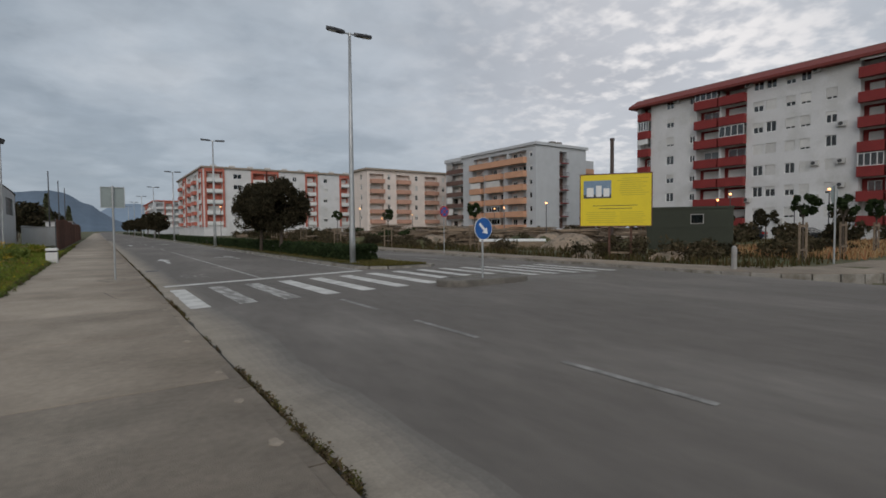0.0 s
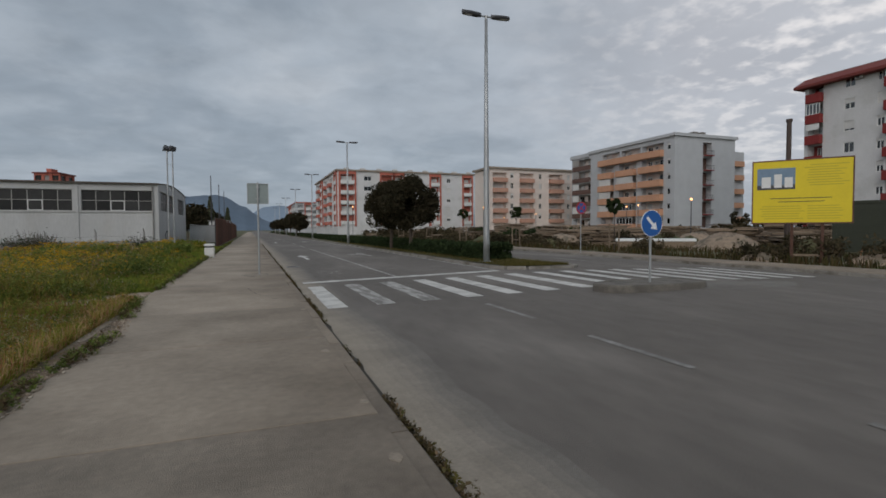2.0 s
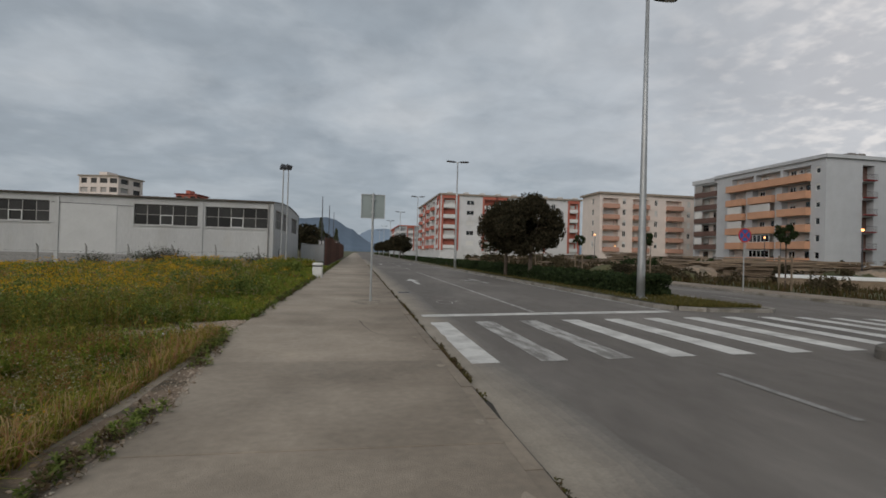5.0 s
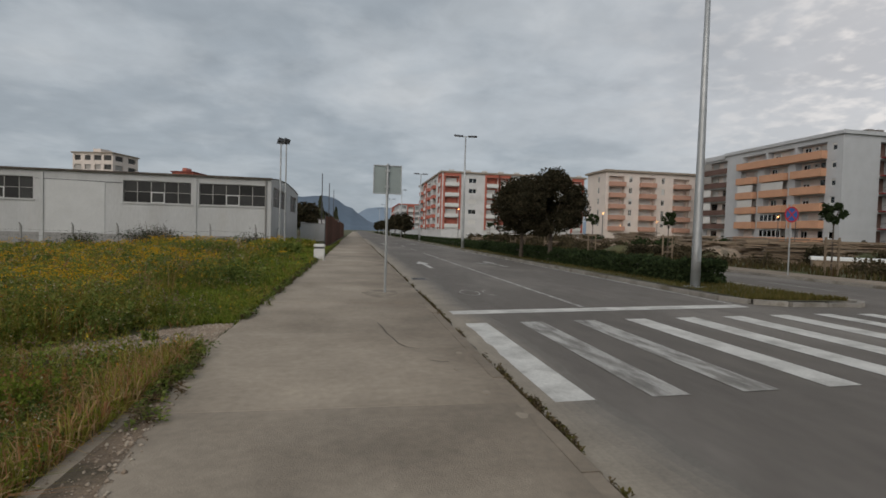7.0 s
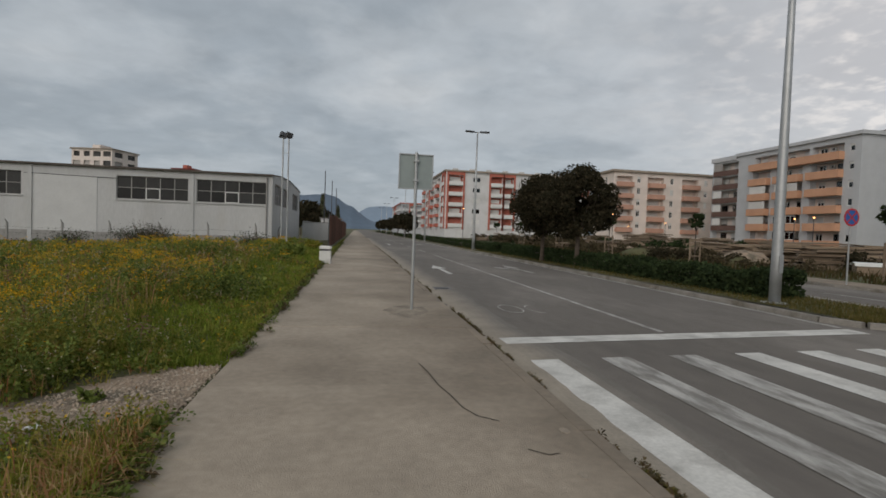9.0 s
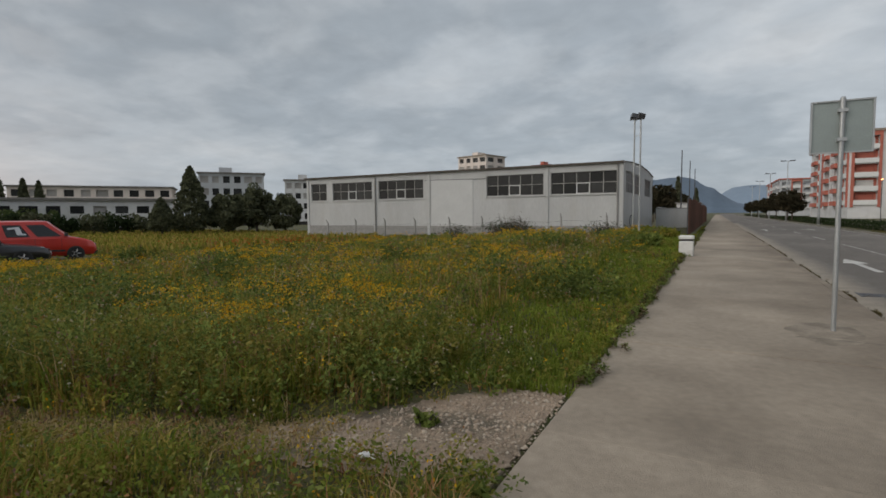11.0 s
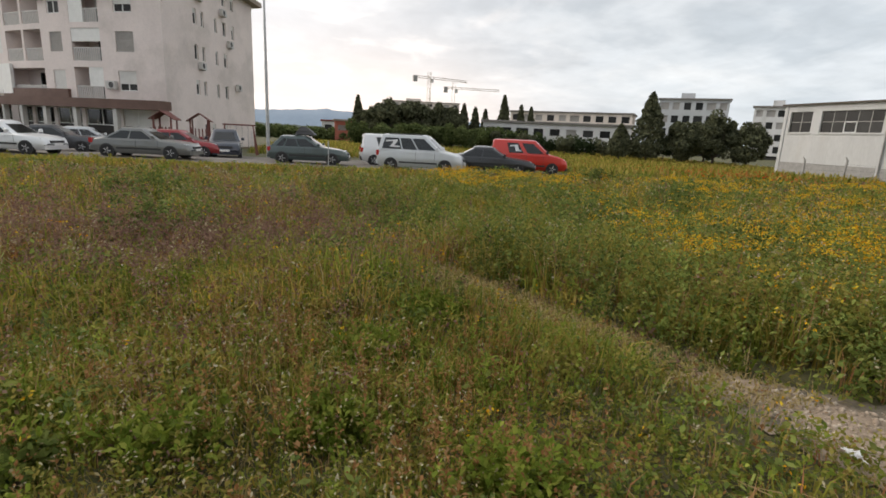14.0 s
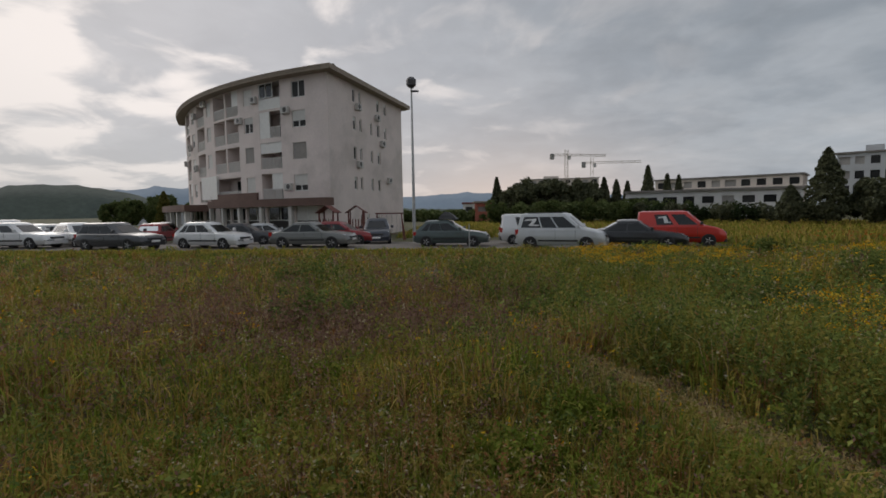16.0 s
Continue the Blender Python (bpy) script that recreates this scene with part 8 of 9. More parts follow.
    sel = (px < SIDE_L + 0.03) & ~gravel_mask(px, py)
    v, f = leaf_quads(np.stack([px, py, pz], 1)[sel], (0.012 + 0.0012 * np.repeat(r, k))[sel], rs, 0.3)
    tagged(new("ground_herbs", numpy_mesh("ground_herbs", v, f, HERB)), "low green and brown herbs that cover the soil", "weeds", kind="stuff")
    # broad weeds
    x, y, r = scatter(12000, rs, 1.4)
    ok = rs.uniform(0, 1, len(x)) < np.clip(0.10 + 1.1 * waves(x, y, 0.8, 9) + 0.25 * (y > 13.4) - strip_(x, y), 0.04, 1)
    x, y, r = x[ok], y[ok], r[ok]
    h = tall(x, y) * rs.uniform(0.6, 1.1, len(x))
    k = 13
    z = ground_at(x, y)
    t = rs.uniform(0.08, 1, (len(x), k))
    wide = 0.075 + 0.003 * r[:, None]
    pts = np.stack([x[:, None] + rs.normal(0, 1, t.shape) * wide, y[:, None] + rs.normal(0, 1, t.shape) * wide, z[:, None] + t * h[:, None]], 2).reshape(-1, 3)
    v, f = leaf_quads(pts, 0.022 + 0.0016 * np.repeat(r, k), rs, 0.2)
    tagged(new("broad_weeds", numpy_mesh("broad_weeds", v, f, WEED)), "dark green broad-leaved weeds among the grass", "weeds", kind="stuff")
    blade_mesh("weed_stems", "green stems of broad-leaved weeds", x, y, r, h, WEED, rs, 0.003, 0.15)
    # domes of leafy herbs, light and dark
    for nm, lab, mat, n, k0 in (("light_herb_domes", "yellow-green leafy herb clumps in the meadow", DOME_LIGHT, 2300, 11), ("dark_herb_domes", "dark green leafy herb clumps in the meadow", WEED_DARK, 1500, 13)):
        x, y, r = scatter(n, rs, 1.8)
        ok = rs.uniform(0, 1, len(x)) < np.clip(0.45 + 0.6 * waves(x, y, 0.7, k0), 0.08, 1) * (1 - strip_(x, y))
        x, y, r = x[ok], y[ok], r[ok]
        h = tall(x, y) * rs.uniform(0.7, 1.3, len(x))
        w = rs.uniform(0.10, 0.26, len(x)) * (1 + 0.03 * r)
        k = 90
        d = rs.normal(size=(len(x), k, 3))
        d /= np.linalg.norm(d, axis=2)[:, :, None]
        d *= rs.uniform(0.4, 1, (len(x), k, 1)) ** 0.5
        pts = np.stack([x[:, None] + d[:, :, 0] * w[:, None], y[:, None] + d[:, :, 1] * w[:, None], ground_at(x, y)[:, None] + h[:, None] * (0.5 + 0.55 * d[:, :, 2])], 2).reshape(-1, 3)
        v, f = leaf_quads(pts, 0.013 + 0.0013 * np.repeat(r, k), rs, 0.1)
        tagged(new(nm, numpy_mesh(nm, v, f, mat)), lab, "weeds", kind="stuff")
    # yellow blossom: several heads on each plant
    bloom = lambda x, y: np.clip((1.1 * waves(x, y, 0.55, 3) + 1.2 * waves(x, y, 1.9, 4) - 0.45) * ((y > 13.4) & (x < -3.6)) * np.clip((y - 12.5) / 4, 0.3, 1) + 0.006, 0, 1)
    tip, r = tussocks("blossom_stems", "green stems of yellow wild flowers", 11500, 7, WEED, rs, bloom, 1.0, 1.35, 1.6, 0.0014, 0.5, 0.0004)
    k = 6
    pts = np.repeat(tip, k, 0) + rs.normal(0, 1, (len(tip) * k, 3)) * (0.022, 0.022, 0.008)
    v, f = leaf_quads(pts, 0.012 + 0.0007 * np.repeat(r, k), rs, 0.5)
    tagged(new("yellow_blossom", numpy_mesh("yellow_blossom", v, f, BLOOM)), "flat heads of yellow wild flowers in the meadow", "flowers", kind="stuff")
    # a far drift of poppies
    n = 900
    x, y = rs.normal(-27, 4.0, n), rs.normal(34, 2.2, n)
    z = ground_at(x, y) + rs.uniform(0.3, 0.6, n)
    v, f = leaf_quads(np.stack([x, y, z], 1), 0.05, rs, 0.5)
    tagged(new("poppies", numpy_mesh("poppies", v, f, POPPY)), "far drift of red poppies in the meadow", "flowers", kind="stuff")


def leafy(name, label, x, y, h, spread, leaf, k, mat, rs, rise=0.5, low=0.12, level=None):
    """Herbs: leaves that stand out and droop round an upright stem, k on each plant."""
    n = len(x)
    if n == 0:
        return
    z = ground_at(x, y) if level is None else np.full(n, level)
    t = rs.uniform(low, 1, (n, k))
    a = rs.uniform(0, 2 * math.pi, (n, k))
    out = spread[:, None] * rs.uniform(0.15, 1.0, (n, k)) * (1.15 - 0.75 * t)
    c, q = np.cos(a), np.sin(a)
    base = np.stack([x[:, None] + c * out * 0.5, y[:, None] + q * out * 0.5, z[:, None] + t * h[:, None]], 2)
    long_ = leaf[:, None] * rs.uniform(0.6, 1.4, (n, k))
    up = rs.normal(rise, 0.45, (n, k))
    d = np.stack([c * np.cos(up), q * np.cos(up), np.sin(up)], 2) * long_[:, :, None]
    side = np.stack([-q, c, rs.normal(0, 0.35, (n, k))], 2) * (long_ * rs.uniform(0.16, 0.30, (n, k)))[:, :, None]
    sag = np.zeros((n, k, 3))
    sag[:, :, 2] = -0.22 * long_
    v = np.stack([base, base + d * 0.5 + side, base + d + sag, base + d * 0.5 - side], 2).reshape(-1, 3)
    tagged(new(name, numpy_mesh(name, v, np.arange(len(v)).reshape(-1, 4), mat)), label, "weeds", kind="stuff")


def in_drifts(rs, n, centres, radius):
    """Places gathered round the centres, thinning outwards."""
    i = rs.integers(0, len(centres), n)
    c = np.asarray(centres, dtype=float)
    return c[i, 0] + rs.normal(0, 1, n) * radius, c[i, 1] + rs.normal(0, 1, n) * radius


def herbs():
    """Broad-leaved growth: the dark thicket beyond the footpath, drifts of yellow flowers, rusty docks, low mixed herbs."""
    rs = np.random.default_rng(205)
    away = lambda x, y: np.hypot(x + 1, y - 10.8)
    grown = lambda x, y: (x < SIDE_L - 0.05) & ~gravel_mask(x, y) & (path_distance(x, y) > 0.22)
    # thicket along the far side of the footpath, ragged and mixed
    n = 3000
    x = -3.3 - 12.0 * rs.uniform(0, 1, n) ** 1.5
    y = np.interp(-x, [-p[0] for p in PATH_LINE], [p[1] for p in PATH_LINE]) + 0.3 + np.abs(rs.normal(0, 1.3, n))
    ok = grown(x, y) & (rs.uniform(0, 1, n) < np.clip(0.62 + 0.9 * waves(x, y, 2.1, 24), 0.1, 1))
    x, y = x[ok], y[ok]
    h = tall(x, y) * rs.uniform(0.4, 1.25, len(x)) * (1 + 0.35 * waves(x, y, 2.7, 28)) + 0.04
    pick = waves(x, y, 1.3, 21) + rs.normal(0, 0.4, len(x))
    for nm, lab, mat, q in (("dark_thicket", "dark green leafy herbs beside the footpath", WEED_DARK, pick < -0.35), ("green_thicket", "green leafy herbs beside the footpath", WEED, (pick >= -0.35) & (pick < 0.25)), ("light_thicket", "yellow-green leafy herbs beside the footpath", DOME_LIGHT, pick >= 0.25)):
        leafy(nm, lab, x[q], y[q], h[q], 0.05 + 0.10 * h[q], 0.038 + 0.0026 * away(x[q], y[q]), 26, mat, rs, 0.7)
    # rounded dark mounds that stand out of the meadow
    spots = [(-11.6, 15.9), (-9.9, 15.6), (-8.8, 15.6), (-7.4, 16.7), (-10.8, 25.4), (-5.5, 21.9), (-10.5, 37.3), (-3.4, 20.4), (-7.0, 25.0), (-14.7, 21.9), (-12.2, 19.2), (-17, 27), (-6.5, 31), (-19, 17), (-21, 22), (-9, 8.6), (-13, 7)]
    x, y = in_drifts(rs, 900, spots, 0.42)
    ok = grown(x, y)
    x, y = x[ok], y[ok]
    h = rs.uniform(0.35, 0.75, len(x))
    leafy("dark_mounds", "rounded dark green herb mounds in the meadow", x, y, h, rs.uniform(0.12, 0.3, len(x)), 0.05 + 0.003 * away(x, y), 36, WEED_DARK, rs)
    # yellow flowers in drifts, each plant with a flat head
    cx, cy = -3.6 - 15 * rs.uniform(0, 1, 90) ** 1.1, 14.3 + 22 * rs.uniform(0, 1, 90) ** 1.9
    keep = (waves(cx, cy, 0.5, 3) > -0.25) & (path_distance(cx, cy) > 0.9)
    x, y = in_drifts(rs, 2000, np.stack([cx[keep], cy[keep]], 1), 0.42)
    ok = grown(x, y) & (x < -3.5) & (y > 13.6)
    x, y = x[ok], y[ok]
    r = away(x, y)
    h = tall(x, y) * rs.uniform(1.0, 1.3, len(x)) + 0.05
    leafy("blossom_plants", "leafy green plants under yellow flower heads", x, y, h * 0.95, 0.07 + 0.05 * h, 0.04 + 0.002 * r, 16, WEED, rs)
    k = 15
    z = ground_at(x, y) + h
    pts = np.stack([np.repeat(x, k), np.repeat(y, k), np.repeat(z, k)], 1) + rs.normal(0, 1, (len(x) * k, 3)) * (0.045, 0.045, 0.02)
    v, f = leaf_quads(pts, 0.010 + 0.0004 * np.repeat(r, k), rs, 0.3)
    tagged(new("blossom_heads", numpy_mesh("blossom_heads", v, f, BLOOM)), "flat yellow flower heads in drifts", "flowers", kind="stuff")
    # rust brown docks on the near side of the footpath
    x, y = in_drifts(rs, 250, [(-4.4, 10.6), (-4.1, 11.4), (-3.0, 11.45), (-3.8, 10.3), (-3.5, 11.2), (-2.75, 11.5), (-5.2, 10.2), (-5.0, 9.2), (-6.3, 10.6), (-3.0, 9.2)], 0.34)
    ok = grown(x, y)
    x, y = x[ok], y[ok]
    h = rs.uniform(0.22, 0.5, len(x))
    leafy("rusty_docks", "rust brown seeding dock stalks", x, y, h, np.full(len(x), 0.035), np.full(len(x), 0.022), 34, RUST_GRASS, rs, 0.9, 0.3)
    # low mixed herbs everywhere near
    for nm, lab, mat, m, k0, lo, hi in (("low_light_herbs", "low yellow-green herbs", DOME_LIGHT, 5200, 31, 0.10, 0.30), ("low_dark_herbs", "low dark green herbs", WEED_DARK, 3600, 33, 0.10, 0.32),
                                        ("low_brown_herbs", "low withered brown herbs", RUST_GRASS, 1100, 35, 0.10, 0.28), ("low_green_herbs", "low fresh green herbs", FRESH_GREEN, 5200, 37, 0.10, 0.30)):
        x, y, r = scatter(m, rs, 1.1, 30.0)
        ok = (rs.uniform(0, 1, len(x)) < np.clip(0.35 + 1.3 * waves(x, y, 1.6, k0), 0.02, 1)) & (path_distance(x, y) > 0.2) & ((y < 13) | (mat is not RUST_GRASS))
        x, y, r = x[ok], y[ok], r[ok]
        h = np.minimum(rs.uniform(lo, hi, len(x)) * (1 + 0.03 * r), tall(x, y) * 1.1 + 0.05)
        leafy(nm, lab, x, y, h, 0.05 + 0.01 * r, 0.024 + 0.0034 * r, 24, mat, rs, 0.8)
    # bright tufts
    x, y = in_drifts(rs, 700, [(-3.6, 9.95), (-6.0, 9.4), (-3.6, 10.7), (-3.05, 11.5), (-4.5, 11.0), (-5.2, 11.6)], 0.13)
    leafy("bright_tufts", "bright green grass tufts near the pavement", x, y, rs.uniform(0.1, 0.26, len(x)), np.full(len(x), 0.05), np.full(len(x), 0.05), 14, FRESH_GREEN, rs, 0.9)
    # flecks of seed, withered leaf and small flowers over the near growth
    for nm, lab, mat, m, k0 in (("pale_flecks", "pale seed heads among the near grass", PALE, 9000, 41), ("rust_flecks", "withered rusty leaves among the near grass", RUST_GRASS, 7000, 43), ("yellow_flecks", "small yellow flowers among the near grass", BLOOM, 1500, 45)):
        x, y, r = scatter(m, rs, 1.2, 22.0)
        ok = (rs.uniform(0, 1, len(x)) < np.clip(0.35 + 1.2 * waves(x, y, 1.1, k0), 0.03, 1)) & (path_distance(x, y) > 0.2)
        x, y, r = x[ok], y[ok], r[ok]
        k = 4
        z = ground_at(x, y) + tall(x, y) * rs.uniform(0.7, 1.15, len(x)) + 0.03
        pts = np.repeat(np.stack([x, y, z], 1), k, 0) + rs.normal(0, 1, (len(x) * k, 3)) * (0.018, 0.018, 0.03)
        v, f = leaf_quads(pts, 0.008 + 0.0011 * np.repeat(r, k), rs)
        tagged(new(nm, numpy_mesh(nm, v, f, mat)), lab, "weeds", kind="stuff")


meadow()
herbs()


def tuft_line():
    """Weeds that grow in the joint between pavement and kerb, and along the pavement's ragged edge."""
    rs = np.random.default_rng(31)
    mid = rs.uniform(-3, 58, 120)
    y = np.concatenate([mid[rs.integers(0, len(mid), 900)] + rs.normal(0, 0.10, 900), 2.6 + 3.4 * rs.uniform(0, 1, 130) ** 1.2, 17.0 + 1.5 * rs.uniform(0, 1, 160), 10.7 + 1.8 * rs.uniform(0, 1, 130)])
    x = SIDE_R + 0.02 + rs.normal(0, 0.022, len(y)) + 0.015 * np.sin(y * 3.1)
    big = (np.abs(y - 3.4) < 0.75) | (np.abs(y - 11.25) < 0.12)
    h = rs.uniform(0.06, 0.125, len(y)) + 0.045 * big * rs.uniform(0.2, 1.6, len(y))
    for nm, lab, mat, q in (("joint_weeds", "dry brown weeds in the kerb joint", KERB_WEED, slice(0, None, 2)), ("joint_dark_weeds", "dark withered weeds in the kerb joint", LEAF_SCRUB, slice(1, None, 4)), ("joint_grass", "green weeds in the kerb joint", MEDIAN_GRASS, slice(3, None, 4))):
        leafy(nm, lab, x[q], y[q], h[q], np.full(len(x[q]), 0.045), np.full(len(x[q]), 0.035), 22, mat, rs, 0.6, 0.2, -0.12)
    soil = Mesh()
    for i in range(-12, 240):
        yy = i * 0.25
        w0 = 0.012 + 0.05 * max(0, noise.noise(Vector((yy * 1.7, 0, 3))))
        w1 = 0.012 + 0.05 * max(0, noise.noise(Vector(((yy + 0.25) * 1.7, 0, 3))))
        soil.quad((SIDE_R - 0.005, yy, -0.06), (SIDE_R + 0.055 + 2 * w0, yy, -0.108), (SIDE_R + 0.055 + 2 * w1, yy + 0.25, -0.108), (SIDE_R - 0.005, yy + 0.25, -0.06))
    tagged(part("joint_soil", soil, JOINT_SOIL), "dark soil filling the kerb joint", "soil", kind="stuff")
    # grass that hangs over the pavement's edge
    y = rs.uniform(5, 75, 16000)
    x = SIDE_L - 0.02 + 0.12 * np.sin(y * 1.9) * np.sin(y * 0.7) + 0.09 * np.sin(y * 5.3) * np.sin(y * 2.1 + 1) + rs.normal(0.0, 0.07, len(y)) - 0.04
    ok = ~((y > 13.3) & (y < 15.6))
    x, y = x[ok], y[ok]
    x = np.minimum(x, SIDE_L + 0.24)
    blade_mesh("edge_grass", "short grass creeping over the pavement's edge", x, y, np.full(len(x), 4.0), rs.uniform(0.05, 0.16, len(x)) + 0.04, DEEP_GREEN, rs, 0.004, 0.8)
    # turf of the median
    n = 16000
    y = 16.9 + rs.uniform(0, 1, n) ** 2 * 40
    x = rs.uniform(MED_L + 0.18, MED_R - 0.2, n)
    k = len(x)
    a = rs.uniform(0, 6.28, k)
    h = rs.uniform(0.03, 0.12, k)
    v = np.empty((k, 3, 3))
    w = 0.012
    v[:, 0] = np.stack([x - w * np.cos(a), y - w * np.sin(a), np.full(k, MZ - 0.01)], 1)
    v[:, 1] = np.stack([x + w * np.cos(a), y + w * np.sin(a), np.full(k, MZ - 0.01)], 1)
    v[:, 2] = np.stack([x + rs.normal(0, 0.04, k), y + rs.normal(0, 0.04, k), MZ + h], 1)
    tagged(new("median_grass", numpy_mesh("median_grass", v.reshape(-1, 3), np.arange(3 * k).reshape(k, 3), MEDIAN_GRASS)), "rough dull grass on the median", "grass", kind="stuff")
    # rough grass of the far yard
    n = 26000
    x = FAR_P + 0.2 + rs.uniform(0, 1, n) ** 1.6 * 40
    y = rs.uniform(7.8, 75, n)
    keep = (waves(x, y, 0.5, 2) > -0.25)
    x, y = x[keep], y[keep]
    blade_mesh("yard_grass", "rough olive grass in the building yard", x, y, np.full(len(x), 24.0), rs.uniform(0.15, 0.5, len(x)), YARD_GRASS, rs, 0.006, 0.5)
    x, y = rs.uniform(27, 62, 9000), rs.uniform(7.6, 17, 9000)
    blade_mesh("yellow_yard_grass", "dry yellow grass beside the side road", x, y, np.full(len(x), 28.0), rs.uniform(0.2, 0.5, len(x)), DRY_GRASS, rs, 0.006, 0.5)


tuft_line()


def verge():
    """Earth and grit that creep over the pavement's edge, and the rank grass before the parked cars."""
    rs = np.random.default_rng(63)
    edge = lambda yy: float(np.interp(yy, [-6, 4, 7.3, 9.5, 11.2, 12.0, 13.5], [-1.6, -1.68, -1.74, -1.6, -1.78, -1.92, -2.04])) + 0.07 * noise.noise(Vector((yy * 1.3, 1, 0))) + 0.04 * noise.noise(Vector((yy * 4.1, 2, 0)))
    m = Mesh()
    for i in range(-24, 52):
        a, c = i * 0.25, (i + 1) * 0.25
        m.quad((-2.3, a, 0.0), (edge(a), a, 0.009), (edge(c), c, 0.009), (-2.3, c, 0.0))
    tagged(part("verge_earth", m, VERGE_SOIL), "stony earth washed over the pavement's edge", "earth", kind="stuff")
    y = rs.uniform(-6, 13, 4200)
    x = np.array([edge(float(q)) for q in y]) - np.abs(rs.normal(0, 0.22, len(y))) + 0.07
    n = len(x)
    sz = 0.005 + 0.022 * rs.uniform(0, 1, n) ** 4
    base = octa[None] * sz[:, None, None] * rs.uniform(0.6, 1.3, (n, 6, 1))
    v = base + np.stack([x, y, np.full(n, 0.01)], 1)[:, None]
    f = tri[None] + 6 * np.arange(n)[:, None, None]
    tagged(new("verge_gravel", numpy_mesh("verge_gravel", v.reshape(-1, 3), f.reshape(-1, 3), STONE)), "loose stones along the pavement's edge", "gravel", kind="stuff")
    y = rs.uniform(-6, 13, 46000)
    x = np.array([edge(float(q)) for q in y]) + 0.03 - 0.12 * np.clip(np.sin(y * 2.3) + np.sin(y * 0.9), -0.4, 1) - 0.10 - np.abs(rs.normal(0, 0.24, len(y)))
    for nm, lab, mat, s in (("verge_grass", "short grass over the pavement's edge", DEEP_GREEN, slice(0, None, 2)), ("verge_dry_grass", "short dry grass over the pavement's edge", DRY_GRASS, slice(1, None, 2))):
        blade_mesh(nm, lab, x[s], y[s], np.full(len(x[s]), 3.0), 0.085 + np.clip(-1.35 - x[s], 0, 0.7) * 0.26 * rs.uniform(0.2, 1.4, len(x[s])), mat, rs, 0.002, 0.9)
    x, y = rs.uniform(-26.4, -22.5, 24000), rs.uniform(-19, 26, 24000)
    h = rs.uniform(0.15, 0.38, len(x)) * np.clip(1.0 - (-24.5 - x) / 2.6, 0.45, 1)
    blade_mesh("rank_grass", "rank olive grass before the parked cars", x[::2], y[::2], np.full(len(x[::2]), 25.0), h[::2], OLIVE_GRASS, rs, 0.003, 0.5)
    blade_mesh("rank_green_grass", "rank green grass before the parked cars", x[1::2], y[1::2], np.full(len(x[1::2]), 25.0), h[1::2], DEEP_GREEN, rs, 0.003, 0.5)


def ragged_edge():
    """Tufts and dry leaves that break the straight line of the pavement's western edge."""
    rs = np.random.default_rng(71)
    mid = rs.uniform(3, 60, 150)
    y = mid[rs.integers(0, len(mid), 1700)] + rs.normal(0, 0.16, 1700)
    y = y[(y < 13.2) | (y > 15.3)]
    x = np.where(y < 13.2, np.interp(y, [4, 7.3, 9.5, 11.2, 12.0, 13.5], [-1.78, -1.84, -1.7, -1.88, -2.0, -2.06]), SIDE_L) - 0.03 + np.abs(rs.normal(0, 0.09, len(y)))
    h = rs.uniform(0.04, 0.13, len(y))
    for nm, lab, mat, q in (("edge_weeds", "green weeds at the pavement's ragged edge", WEED, slice(0, None, 3)), ("edge_dark_weeds", "dark weeds at the pavement's ragged edge", WEED_DARK, slice(1, None, 3)), ("edge_dry_weeds", "dry brown weeds at the pavement's ragged edge", KERB_WEED, slice(2, None, 3))):
        leafy(nm, lab, x[q], y[q], h[q], np.full(len(x[q]), 0.06), 0.04 + 0.0006 * np.abs(y[q] - 8), 22, mat, rs, 0.6, 0.1, 0.0)


ragged_edge()
# gravel where the trodden path meets the pavement
gx = np.linspace(-3.95, -2.0, 40)
gy = np.linspace(12.9, 15.6, 54)
bed = Mesh()
for j in range(len(gy) - 1):
    for i in range(len(gx) - 1):
        c = np.array([(gx[i] + gx[i + 1]) / 2]), np.array([(gy[j] + gy[j + 1]) / 2])
        if path_distance(*c)[0] < np.interp(c[0][0], [-4.0, -3.6, -2.6, -2.0], [0.12, 0.32, 0.7, 1.0]):
            pts = [(gx[i], gy[j]), (gx[i + 1], gy[j]), (gx[i + 1], gy[j + 1]), (gx[i], gy[j + 1])]
            bed.quad(*[(a, b, field_z(a, b) + 0.012) for a, b in pts])
tagged(part("gravel_bed", bed, GRAVEL_SOIL, clean=True), "bare stony earth at the pavement's edge", "path", kind="structure")
rs = np.random.default_rng(77)
px, py = rs.uniform(-3.95, -2.02, 9000), rs.uniform(12.9, 15.6, 9000)
ok = gravel_mask(px, py)
px, py = px[ok][:2600], py[ok][:2600]
octa = np.array([(1, 0, 0), (0, 1, 0), (-1, 0, 0), (0, -1, 0), (0, 0, 0.7), (0, 0, -0.7)])
tri = np.array([(0, 1, 4), (1, 2, 4), (2, 3, 4), (3, 0, 4), (1, 0, 5), (2, 1, 5), (3, 2, 5), (0, 3, 5)])
sv, sf = [], []
for i, (a, b) in enumerate(zip(px, py)):
    s = 0.006 + 0.022 * rs.uniform(0, 1) ** 3
    t = rs.uniform(0, 6.28)
    o = octa * s * rs.uniform(0.6, 1.3, (6, 1))
    o = np.stack([o[:, 0] * math.cos(t) - o[:, 1] * math.sin(t), o[:, 0] * math.sin(t) + o[:, 1] * math.cos(t), o[:, 2]], 1)
    sv.append(o + (a, b, field_z(a, b) + 0.014))
    sf.append(tri + 6 * i)
